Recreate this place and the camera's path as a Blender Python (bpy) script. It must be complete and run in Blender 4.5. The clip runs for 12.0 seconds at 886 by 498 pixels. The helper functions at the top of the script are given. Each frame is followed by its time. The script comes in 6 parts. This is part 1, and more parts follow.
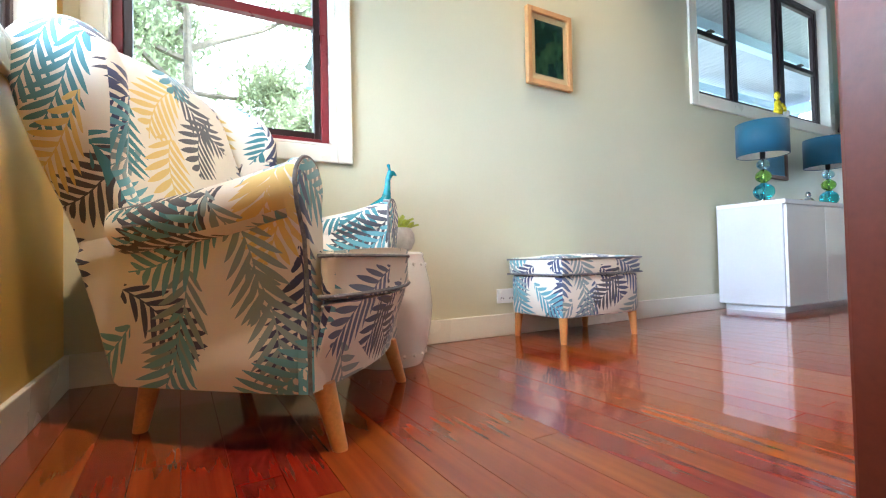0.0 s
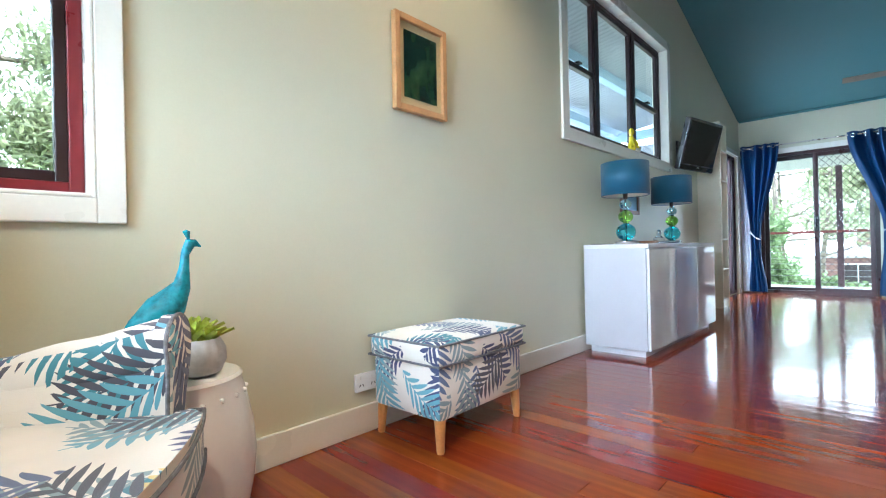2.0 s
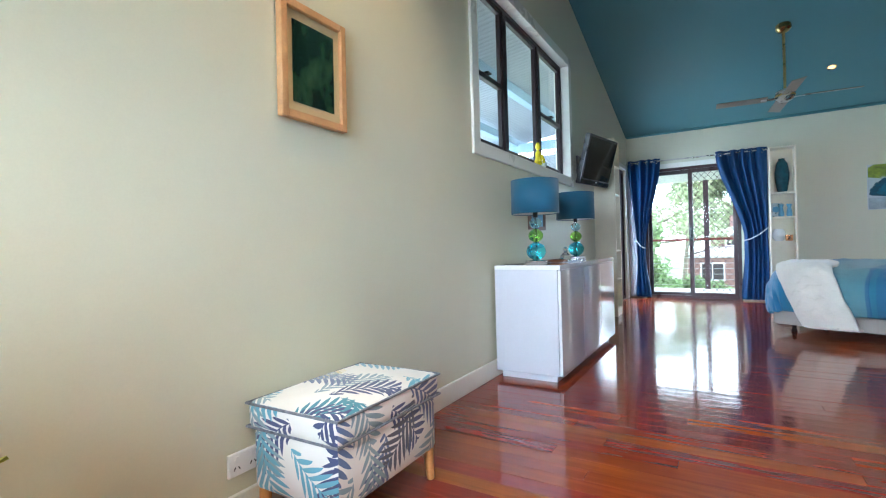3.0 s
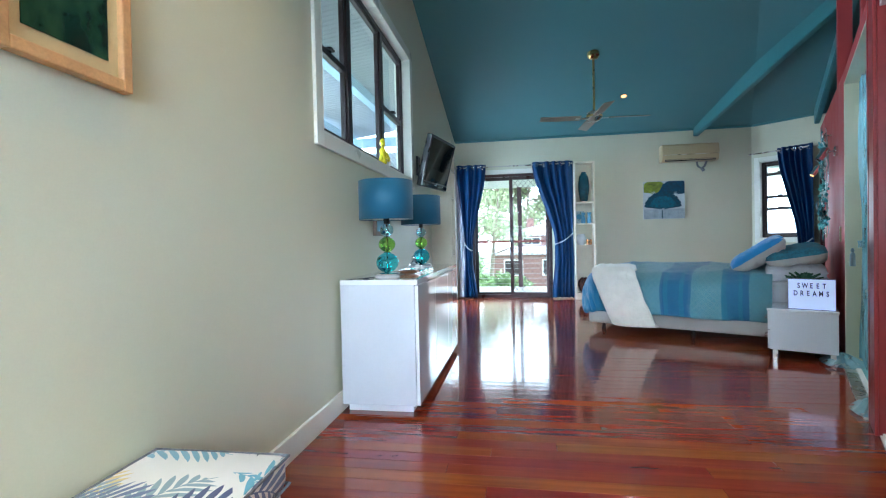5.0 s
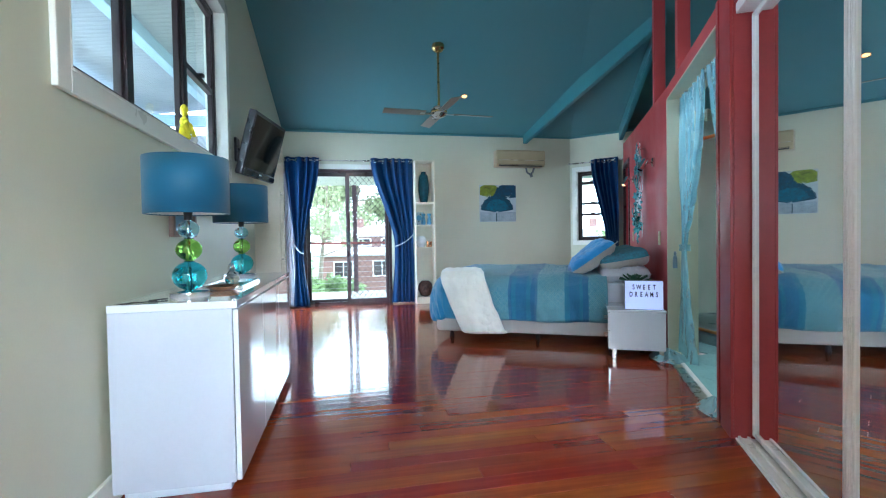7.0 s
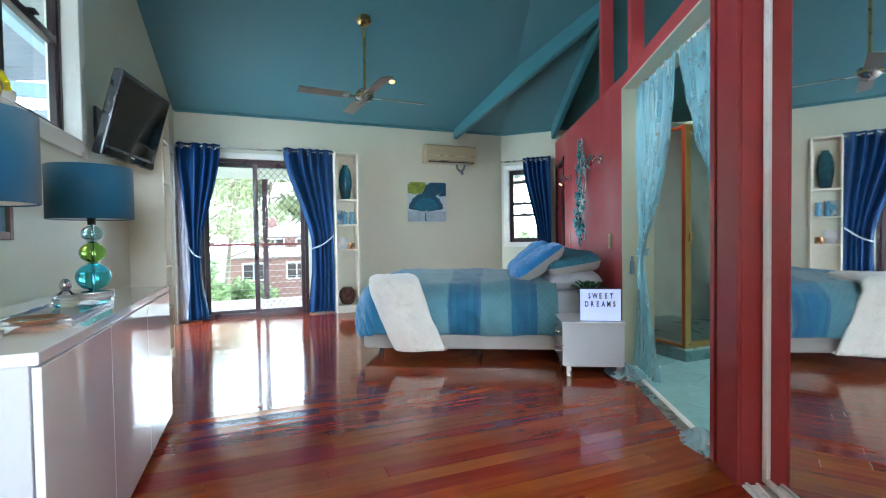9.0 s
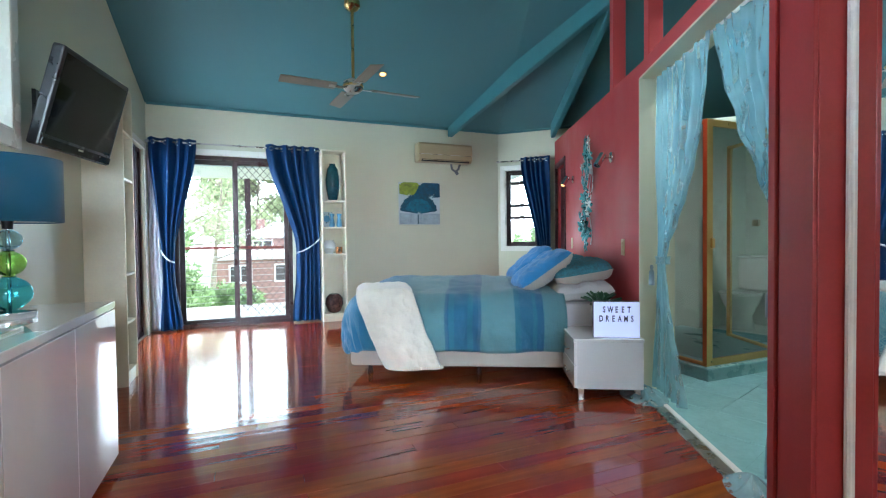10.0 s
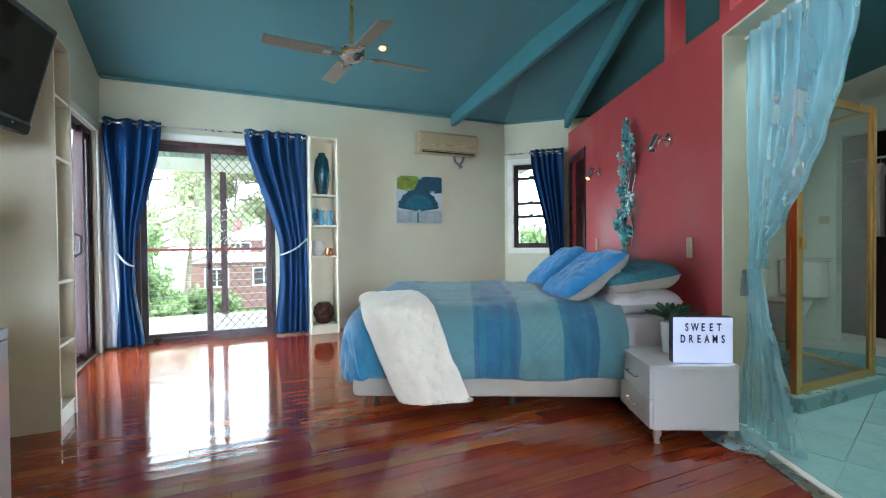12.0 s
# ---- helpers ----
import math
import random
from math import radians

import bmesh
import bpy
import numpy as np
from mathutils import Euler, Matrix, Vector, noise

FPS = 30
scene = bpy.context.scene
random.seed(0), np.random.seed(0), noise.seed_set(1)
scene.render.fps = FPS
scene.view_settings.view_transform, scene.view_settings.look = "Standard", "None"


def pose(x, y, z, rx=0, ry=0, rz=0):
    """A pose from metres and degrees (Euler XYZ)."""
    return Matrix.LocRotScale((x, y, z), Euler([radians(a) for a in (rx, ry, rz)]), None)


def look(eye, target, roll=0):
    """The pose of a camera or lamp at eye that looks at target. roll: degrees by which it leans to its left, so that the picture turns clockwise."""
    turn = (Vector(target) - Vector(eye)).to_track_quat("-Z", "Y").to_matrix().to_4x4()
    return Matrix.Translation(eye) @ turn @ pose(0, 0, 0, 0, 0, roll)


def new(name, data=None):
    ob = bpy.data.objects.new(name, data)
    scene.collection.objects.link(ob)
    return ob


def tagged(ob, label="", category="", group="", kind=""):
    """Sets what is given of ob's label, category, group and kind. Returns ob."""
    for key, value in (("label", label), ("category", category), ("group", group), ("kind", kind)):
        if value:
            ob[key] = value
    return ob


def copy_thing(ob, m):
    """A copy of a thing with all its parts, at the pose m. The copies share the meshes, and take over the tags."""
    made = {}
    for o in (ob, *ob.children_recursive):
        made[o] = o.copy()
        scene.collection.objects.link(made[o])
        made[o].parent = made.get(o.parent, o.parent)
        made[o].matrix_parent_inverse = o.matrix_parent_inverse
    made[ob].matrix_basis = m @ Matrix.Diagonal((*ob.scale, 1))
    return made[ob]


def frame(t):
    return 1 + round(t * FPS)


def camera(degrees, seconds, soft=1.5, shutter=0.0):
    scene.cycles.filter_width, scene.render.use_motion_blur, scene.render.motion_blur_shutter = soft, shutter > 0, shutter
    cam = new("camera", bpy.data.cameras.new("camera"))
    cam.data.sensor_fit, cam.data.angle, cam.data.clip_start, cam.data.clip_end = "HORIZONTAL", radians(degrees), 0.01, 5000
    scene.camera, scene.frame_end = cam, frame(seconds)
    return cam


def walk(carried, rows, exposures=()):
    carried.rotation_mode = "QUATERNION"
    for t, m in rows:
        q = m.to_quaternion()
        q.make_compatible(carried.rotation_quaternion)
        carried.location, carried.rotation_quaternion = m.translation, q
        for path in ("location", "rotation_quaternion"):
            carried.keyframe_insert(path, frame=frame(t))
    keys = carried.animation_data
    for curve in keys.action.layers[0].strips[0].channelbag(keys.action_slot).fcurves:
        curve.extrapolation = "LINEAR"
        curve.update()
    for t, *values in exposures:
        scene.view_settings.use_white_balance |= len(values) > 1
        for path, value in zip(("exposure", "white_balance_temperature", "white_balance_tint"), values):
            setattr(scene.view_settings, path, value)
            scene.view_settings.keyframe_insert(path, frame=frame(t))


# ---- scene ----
cam = camera(87.1, 12.0, soft=1.15)
PATH = [
    (0, (-0.052, -0.152, 0.409), (0.931, 1.588, 0.457), -1.3),
    (0.5, (0.004, -0.037, 0.481), (1.098, 1.637, 0.515), -1.3),
    (1, (0.096, 0.073, 0.587), (1.312, 1.661, 0.607), -1.3),
    (1.5, (0.177, 0.192, 0.655), (1.504, 1.688, 0.667), -1.3),
    (2, (0.277, 0.285, 0.755), (1.732, 1.657, 0.758), -1.3),
    (2.5, (0.394, 0.384, 0.818), (1.977, 1.606, 0.816), -1.5),
    (3, (0.511, 0.493, 0.896), (2.22, 1.533, 0.891), -1.6),
    (5, (0.88, 0.832, 0.981), (2.854, 1.157, 0.944), -1.3),
    (5.5, (1.041, 0.891, 0.988), (3.037, 1.002, 0.946), -1.2),
    (6, (1.198, 0.928, 0.989), (3.197, 0.854, 0.947), -1.1),
    (6.5, (1.337, 0.956, 0.987), (3.32, 0.702, 0.938), -1.0),
    (7, (1.48, 0.971, 0.996), (3.439, 0.571, 0.948), -1.0),
    (7.5, (1.63, 0.976, 0.999), (3.56, 0.451, 0.95), -0.9),
    (9.5, (2.288, 0.885, 1.027), (4.138, 0.125, 0.978), -0.7),
    (10, (2.482, 0.825, 1.039), (4.327, 0.054, 0.994), -0.6),
    (10.5, (2.678, 0.782, 1.033), (4.521, 0.007, 0.987), -0.7),
    (11, (2.856, 0.77, 1.018), (4.697, -0.009, 0.977), -0.6),
    (11.5, (3.038, 0.792, 1.013), (4.873, -0.003, 0.975), -0.6),
    (12, (3.243, 0.807, 1.012), (5.055, -0.04, 0.979), -0.5),
]
EXPOSURES = [(0.0, 0.86, 5400, 9), (0.5, 0.72, 5250, 7), (1.5, 0.62, 5250, 7), (2.5, 0.52, 5400, 9), (5.0, 0.50, 5250, 5), (6.0, 0.62, 4950, -2), (7.5, 0.57, 5400, 8), (9.5, 0.72, 5600, 7), (12.0, 0.70, 5800, 7)]
walk(cam, [(t, look(eye, target, roll)) for t, eye, target, roll in PATH], EXPOSURES)

# ---- world, sun, large lights ----
world = bpy.data.worlds.new("world")
scene.world = world
world.use_nodes = True
wn = world.node_tree
sky = wn.nodes.new("ShaderNodeTexSky")
sky.sky_type, sky.sun_disc = "NISHITA", False
sky.sun_elevation, sky.sun_rotation = radians(61), radians(163)
sky.air_density, sky.dust_density, sky.ozone_density = 1.0, 3.0, 1.0
wn.links.new(sky.outputs[0], wn.nodes["Background"].inputs[0])
wn.nodes["Background"].inputs[1].default_value = 0.15
sun = new("sun", bpy.data.lights.new("sun", "SUN"))
sun.data.energy, sun.data.angle, sun.data.color = 5.0, radians(0.6), (1.0, 0.95, 0.87)
sun.matrix_world = look((0, 0, 30), (-4.7, 15.8, 0))


def window_lamp(name, eye, target, w, h, watts, color=(0.86, 0.93, 1.0)):
    """Sky light that comes in through one opening."""
    ob = new(name, bpy.data.lights.new(name, "AREA"))
    ob.data.shape, ob.data.size, ob.data.size_y = "RECTANGLE", w, h
    ob.data.energy, ob.data.color = watts, color
    ob.matrix_world = look(eye, target)
    return ob


window_lamp("skylight_side_door", (7.77, 2.0, 1.05), (7.77, 0, 0.95), 1.4, 1.95, 52, (0.80, 0.91, 1.0))
window_lamp("skylight_under_verandah", (5.2, 5.3, 1.2), (5.2, 0, 1.3), 6.0, 2.2, 245, (0.80, 0.91, 1.0))
entry_sky = window_lamp("skylight_entry_window", (-0.55, 0.98, 1.5), (6.0, -0.1, 0.5), 1.2, 1.15, 24, (0.84, 0.93, 1.0))
entry_sky.data.spread = radians(78)


def spot(name, at, target, watts, color, angle=110, r=0.03):
    ob = new(name, bpy.data.lights.new(name, "SPOT"))
    ob.data.energy, ob.data.color, ob.data.spot_size, ob.data.spot_blend, ob.data.shadow_soft_size = watts, color, radians(angle), 0.7, r
    ob.matrix_world = look(at, target)
    return ob


WARM = (1.0, 0.68, 0.36)
DOWNLIGHTS = ((7.66, -0.62), (4.75, -0.35), (2.3, 0.35), (1.78, 1.42), (-0.02, 0.34))
for dx, dy in DOWNLIGHTS:
    dz = 2.62 + 0.28 * (min(8.70 - dx, 4.3) - max(0.0, 4.4 - dx)) - 0.03
    power, tone, cone = ((10 if dx > 6 else 17 if dx > 4 else 14), (1.0, 0.80, 0.56), 140) if dx > 2 else (52, WARM, 120) if dx > 1 else (102, (1.0, 0.72, 0.45), 125)
    spot("downlight_lamp", (dx, dy, dz), (dx, dy, 0), power, tone, cone)
spot("bathroom_lamp", (4.25, -2.35, 2.95), (4.25, -2.6, 0), 85, (1.0, 0.93, 0.85), 150, 0.06)

# ---- materials ----


class Nodes:
    """A short way to write node trees."""

    def __init__(self, name):
        self.m = bpy.data.materials.new(name)
        self.m.use_nodes = True
        self.t = self.m.node_tree
        self.b = self.t.nodes["Principled BSDF"]

    def node(self, kind, **k):
        n = self.t.nodes.new(kind)
        for key, v in k.items():
            n.inputs[key.replace("_", " ")].default_value = v
        return n

    def link(self, a, b):
        self.t.links.new(a, b)

    def math(self, op, a, b=None, c=None):
        n = self.t.nodes.new("ShaderNodeMath")
        n.operation = op
        for i, v in enumerate((a, b, c)):
            if v is None:
                continue
            if isinstance(v, (int, float)):
                n.inputs[i].default_value = v
            else:
                self.link(v, n.inputs[i])
        return n.outputs[0]

    def mix(self, f, a, b):
        n = self.t.nodes.new("ShaderNodeMix")
        n.data_type = "RGBA"
        for sock, v in ((n.inputs[0], f), (n.inputs[6], a), (n.inputs[7], b)):
            if isinstance(v, (int, float)):
                sock.default_value = v
            elif isinstance(v, tuple):
                sock.default_value = (*v[:3], 1)
            else:
                self.link(v, sock)
        return n.outputs[2]

    def ramp(self, f, stops, constant=False):
        n = self.t.nodes.new("ShaderNodeValToRGB")
        n.color_ramp.interpolation = "CONSTANT" if constant else "LINEAR"
        e = n.color_ramp.elements
        while len(e) < len(stops):
            e.new(0.5)
        for el, (p, c) in zip(e, stops):
            el.position = p
            el.color = (*c, 1) if isinstance(c, tuple) else (c, c, c, 1)
        self.link(f, n.inputs[0])
        return n.outputs[0]

    def noise(self, scale, detail=3, vec=None, rough=0.55):
        n = self.node("ShaderNodeTexNoise", Scale=scale, Detail=detail, Roughness=rough)
        self.link(vec if vec is not None else self.coord(), n.inputs["Vector"])
        return n.outputs[0]

    def coord(self, kind="Object"):
        return self.t.nodes.new("ShaderNodeTexCoord").outputs[kind]

    def scaled(self, vec, s):
        n = self.t.nodes.new("ShaderNodeMapping")
        n.inputs["Scale"].default_value = s
        self.link(vec, n.inputs[0])
        return n.outputs[0]

    def bump(self, h, strength, dist=0.01):
        n = self.node("ShaderNodeBump", Strength=strength, Distance=dist)
        self.link(h, n.inputs["Height"])
        self.link(n.outputs[0], self.b.inputs["Normal"])

    def set(self, **k):
        for key, v in k.items():
            s = self.b.inputs[key.replace("_", " ")]
            if isinstance(v, (int, float)):
                s.default_value = v
            elif isinstance(v, tuple):
                s.default_value = (*v, 1) if len(v) == 3 else v
            else:
                self.link(v, s)
        return self


def mat(name, color, rough=0.5, metal=0.0, vary=0.08, scale=6.0, grain=60.0, bump=0.05, spread=0.0, **extra):
    """A surface with variation at two scales."""
    n = Nodes(name)
    big, fine = n.noise(scale, 4), n.noise(grain, 3)
    f = n.math("ADD", n.math("MULTIPLY", big, 0.65), n.math("MULTIPLY", fine, 0.35))
    lo, hi = tuple(max(0, c * (1 - vary * 2)) for c in color), tuple(min(1, c * (1 + vary * 2)) for c in color)
    col = n.ramp(f, [(0.3, lo), (0.7, hi)])
    if spread:
        info = n.t.nodes.new("ShaderNodeObjectInfo")
        hsv = n.node("ShaderNodeHueSaturation")
        n.link(n.math("ADD", n.math("MULTIPLY", info.outputs["Random"], spread), 1 - spread / 2), hsv.inputs["Value"])
        n.link(col, hsv.inputs["Color"])
        col = hsv.outputs[0]
    n.set(Base_Color=col, Metallic=metal)
    n.set(Roughness=n.ramp(big, [(0.3, max(0.02, rough * 0.8)), (0.7, min(1.0, rough * 1.2))]))
    if bump:
        n.bump(fine, bump, 0.004)
    n.set(**extra)
    return n.m


M_WALL = mat("cream_paint", (0.63, 0.62, 0.46), 0.42, vary=0.02, scale=1.3, grain=180, bump=0.05)
# Saturated yellow over the whole entry wall; the window wall is cream.
M_YELLOW = mat("yellow_wall_color", (0.78, 0.5, 0.10), 0.45, vary=0.03, scale=1.3, grain=180, bump=0.05)
M_TEAL = mat("teal_paint", (0.078, 0.192, 0.208), 0.62, vary=0.04, scale=1.5, grain=150, bump=0.05)
M_BEAM = mat("teal_beam_paint", (0.065, 0.20, 0.22), 0.4, vary=0.05, scale=4, grain=90, bump=0.08)
M_RED = mat("red_paint", (0.40, 0.045, 0.05), 0.52, vary=0.04, scale=2, grain=150, bump=0.06)
M_REDPOST = mat("dark_red_paint", (0.30, 0.028, 0.030), 0.35, vary=0.06, scale=5, grain=90, bump=0.06)
M_TRIM = mat("white_trim_paint", (0.80, 0.79, 0.70), 0.3, vary=0.02, scale=3, grain=90, bump=0.03)
M_WHITE = mat("white_paint", (0.82, 0.82, 0.80), 0.35, vary=0.02, scale=3, grain=90, bump=0.03)
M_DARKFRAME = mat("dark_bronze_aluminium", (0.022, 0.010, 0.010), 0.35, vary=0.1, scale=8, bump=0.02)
M_REDFRAME = mat("maroon_aluminium", (0.032, 0.007, 0.008), 0.32, vary=0.06, scale=8, bump=0.02)
M_JAMB = mat("red_brown_timber", (0.10, 0.020, 0.010), 0.4, vary=0.15, scale=7, grain=90, bump=0.08)
M_WINRED = mat("red_window_paint", (0.17, 0.016, 0.02), 0.32, vary=0.06, scale=8, bump=0.02)
M_GLOSS = mat("white_lacquer", (0.82, 0.83, 0.84), 0.06, vary=0.01, scale=2, grain=30, bump=0.0, Coat_Weight=1.0, Coat_Roughness=0.02, Coat_IOR=1.7)
M_MATTWHITE = mat("white_laminate", (0.74, 0.75, 0.77), 0.5, vary=0.02, scale=2, grain=80, bump=0.02)
M_CHROME = mat("chrome", (0.75, 0.75, 0.75), 0.12, 1.0, vary=0.03, bump=0)
M_STEEL = mat("brushed_steel", (0.55, 0.52, 0.47), 0.28, 1.0, vary=0.08, scale=12, bump=0.03)
M_GOLD = mat("gold_anodised", (0.72, 0.47, 0.17), 0.34, 1.0, vary=0.02, scale=10, bump=0.02)
M_BRASS = mat("aged_brass", (0.55, 0.38, 0.14), 0.3, 1.0, vary=0.1, scale=10, bump=0.02)
M_BLACK = mat("black_plastic", (0.007, 0.007, 0.008), 0.3, vary=0.1, scale=10, bump=0.02)
M_LEGWOOD = mat("beech_wood", (0.62, 0.30, 0.09), 0.35, vary=0.12, scale=14, grain=140, bump=0.04)
M_FRAMEWOOD = mat("oak_frame_wood", (0.55, 0.30, 0.12), 0.4, vary=0.12, scale=14, grain=140, bump=0.05)
M_CREAMPL = mat("aged_cream_plastic", (0.44, 0.35, 0.20), 0.4, vary=0.03, bump=0.01)
M_MIRROR = mat("mirror", (0.88, 0.90, 0.90), 0.015, 1.0, vary=0.0, bump=0)
M_DECK = mat("grey_deck_timber", (0.42, 0.36, 0.30), 0.6, vary=0.12, scale=3, grain=50, bump=0.1, spread=0.2)
M_TILE = mat("aqua_floor_tile", (0.30, 0.56, 0.57), 0.18, vary=0.06, scale=5, grain=40, bump=0.02, spread=0.1)
M_GROUT = mat("pale_grout", (0.60, 0.62, 0.56), 0.8, vary=0.05)
M_BATHWALL = mat("bathroom_wall_tile", (0.62, 0.68, 0.60), 0.3, vary=0.03, scale=3, bump=0.02)


def glass(name, color=(0.95, 0.98, 0.98), rough=0.0, ior=1.45):
    n = Nodes(name)
    n.set(Base_Color=color, Roughness=rough, IOR=ior, Transmission_Weight=1.0)
    n.bump(n.noise(3.0, 2), 0.01, 0.002)
    return n.m


M_GLASS = glass("window_glass", ior=1.12)
M_SHOWERGLASS = glass("shower_glass", (0.86, 0.93, 0.90))


def board_material():
    n = Nodes("polished_red_hardwood")
    info = n.t.nodes.new("ShaderNodeObjectInfo")
    c = n.coord()
    shift = n.t.nodes.new("ShaderNodeVectorMath")
    shift.operation = "ADD"
    comb = n.t.nodes.new("ShaderNodeCombineXYZ")
    off = n.math("MULTIPLY", info.outputs["Random"], 37.0)
    n.link(off, comb.inputs[0]), n.link(off, comb.inputs[1])
    n.link(c, shift.inputs[0]), n.link(comb.outputs[0], shift.inputs[1])
    v = shift.outputs[0]
    streak = n.noise(1.0, 5, n.scaled(v, (38, 1.6, 10)))
    blotch = n.noise(2.2, 3, v)
    tone = n.math("ADD", n.math("MULTIPLY", streak, 0.55), n.math("MULTIPLY", blotch, 0.45))
    col = n.ramp(tone, [(0.26, (0.13, 0.016, 0.005)), (0.5, (0.22, 0.031, 0.007)), (0.76, (0.33, 0.056, 0.012))])
    hsv = n.node("ShaderNodeHueSaturation")
    n.link(n.math("ADD", n.math("MULTIPLY", info.outputs["Random"], 0.30), 0.85), hsv.inputs["Value"])
    n.link(n.math("ADD", n.math("MULTIPLY", info.outputs["Random"], 0.03), 0.487), hsv.inputs["Hue"])
    n.link(col, hsv.inputs["Color"])
    n.set(Base_Color=hsv.outputs[0], Roughness=n.ramp(n.noise(5, 3, v), [(0.3, 0.09), (0.7, 0.15)]))
    n.set(Coat_Weight=0.40, Coat_Roughness=0.07, Specular_IOR_Level=0.36)
    # boards cup a little across their width, which draws reflections out along the room
    xyz = n.t.nodes.new("ShaderNodeSeparateXYZ")
    n.link(c, xyz.inputs[0])
    across = n.math("SUBTRACT", n.math("DIVIDE", xyz.outputs[0], 0.0865), 0.5)
    cup = n.math("MULTIPLY", n.math("MULTIPLY", across, across), 1.5)
    n.bump(n.math("ADD", cup, n.math("MULTIPLY", n.noise(1.0, 2, n.scaled(v, (9, 3, 1))), 0.30)), 1.0, 0.0008)
    return n.m


M_BOARD = board_material()

# ---- building helpers ----
I4 = Matrix.Identity(4)


def box(bm, lo, hi, m=I4, bevel=0.0):
    x0, y0, z0 = lo
    x1, y1, z1 = hi
    vs = [bm.verts.new(m @ Vector(p)) for p in ((x0, y0, z0), (x1, y0, z0), (x1, y1, z0), (x0, y1, z0), (x0, y0, z1), (x1, y0, z1), (x1, y1, z1), (x0, y1, z1))]
    fs = [bm.faces.new([vs[i] for i in q]) for q in ((3, 2, 1, 0), (4, 5, 6, 7), (0, 1, 5, 4), (1, 2, 6, 5), (2, 3, 7, 6), (3, 0, 4, 7))]
    if bevel:
        es = list({e for f in fs for e in f.edges})
        bmesh.ops.bevel(bm, geom=es, offset=bevel, segments=2, profile=0.5, affect="EDGES")
    return bm


def bx(lo, hi, m=I4, bevel=0.0):
    return box(bmesh.new(), lo, hi, m, bevel)


def lathe(bm, profile, m=I4, seg=24, cap=True):
    """Turns (radius, z) pairs round the z axis."""
    rings = []
    for r, z in profile:
        rings.append([bm.verts.new(m @ Vector((r * math.cos(2 * math.pi * i / seg), r * math.sin(2 * math.pi * i / seg), z))) for i in range(seg)])
    for a, b in zip(rings, rings[1:]):
        for i in range(seg):
            bm.faces.new((a[i], a[(i + 1) % seg], b[(i + 1) % seg], b[i]))
    if cap:
        bm.faces.new(rings[0][::-1])
        bm.faces.new(rings[-1])
    return bm


def turned(profile, m=I4, seg=24, cap=True):
    return lathe(bmesh.new(), profile, m, seg, cap)


def tube(bm, pts, r, seg=8, r1=None):
    """A round bar along points."""
    pts = [Vector(p) for p in pts]
    rings = []
    for i, p in enumerate(pts):
        d = (pts[min(i + 1, len(pts) - 1)] - pts[max(i - 1, 0)]).normalized()
        a = d.orthogonal().normalized() if i == 0 else (rings_a - d * rings_a.dot(d)).normalized()
        rings_a = a
        b = d.cross(a)
        rr = r if r1 is None else r + (r1 - r) * i / (len(pts) - 1)
        rings.append([bm.verts.new(p + rr * (math.cos(2 * math.pi * k / seg) * a + math.sin(2 * math.pi * k / seg) * b)) for k in range(seg)])
    for a, b in zip(rings, rings[1:]):
        for k in range(seg):
            bm.faces.new((a[k], a[(k + 1) % seg], b[(k + 1) % seg], b[k]))
    bm.faces.new(rings[0][::-1])
    bm.faces.new(rings[-1])
    return bm


def bar(pts, r, seg=8, r1=None):
    return tube(bmesh.new(), pts, r, seg, r1)


def box_uv(bm, s=1.0):
    """Metre-true UVs by each face's main direction."""
    uv = bm.loops.layers.uv.new("UVMap")
    for f in bm.faces:
        n = f.normal
        k = max(range(3), key=lambda i: abs(n[i]))
        for lp in f.loops:
            p = lp.vert.co
            lp[uv].uv = [(p.y * s + p.x * 0.3 * s, p.z * s), (p.x * s + 3.1, p.z * s), (p.x * s, p.y * s + 1.7)][k]


def part(name, bm, material, parent=None, label="", smooth=False, uv=False):
    """Links a bmesh as one mesh object, under a thing or a part if one is given."""
    bmesh.ops.recalc_face_normals(bm, faces=bm.faces)
    if uv:
        bm.normal_update()
        box_uv(bm)
    me = bpy.data.meshes.new(name)
    bm.to_mesh(me)
    bm.free()
    me.materials.append(material)
    if smooth:
        for p in me.polygons:
            p.use_smooth = True
        me.set_sharp_from_angle(angle=radians(38))
    ob = new(name, me)
    if parent is not None:
        ob.parent = parent
    if label:
        ob["label"] = label
    return ob


def thing(name, label, category, m=I4, group=""):
    e = new(name)
    e.empty_display_size = 0.1
    e.matrix_basis = m
    return tagged(e, label, category, group)


def structure(ob, label, category):
    return tagged(ob, label, category, kind="structure")


# ---- plan ----
FAR, LEFT, ENTRY = 8.70, 1.88, -0.40
RIDGE, EAVE, PITCH = 4.4, 2.62, 0.28
ANG = -27.5
P0 = Vector((3.518, -0.906, 0))
DU = Vector((math.cos(radians(ANG)), math.sin(radians(ANG)), 0))
DN = Vector((-math.sin(radians(ANG)), math.cos(radians(ANG)), 0))
WALLM = Matrix.Translation(P0) @ Matrix.Rotation(radians(ANG), 4, "Z")   # x along the red wall, y into the room


def ceil_a(x):
    return EAVE + PITCH * (min(FAR - x, FAR - RIDGE) - max(0.0, RIDGE - x))


def ceil_b(x, y):
    return EAVE - 0.04 + PITCH * (11.38 - (x - y)) / math.sqrt(2)


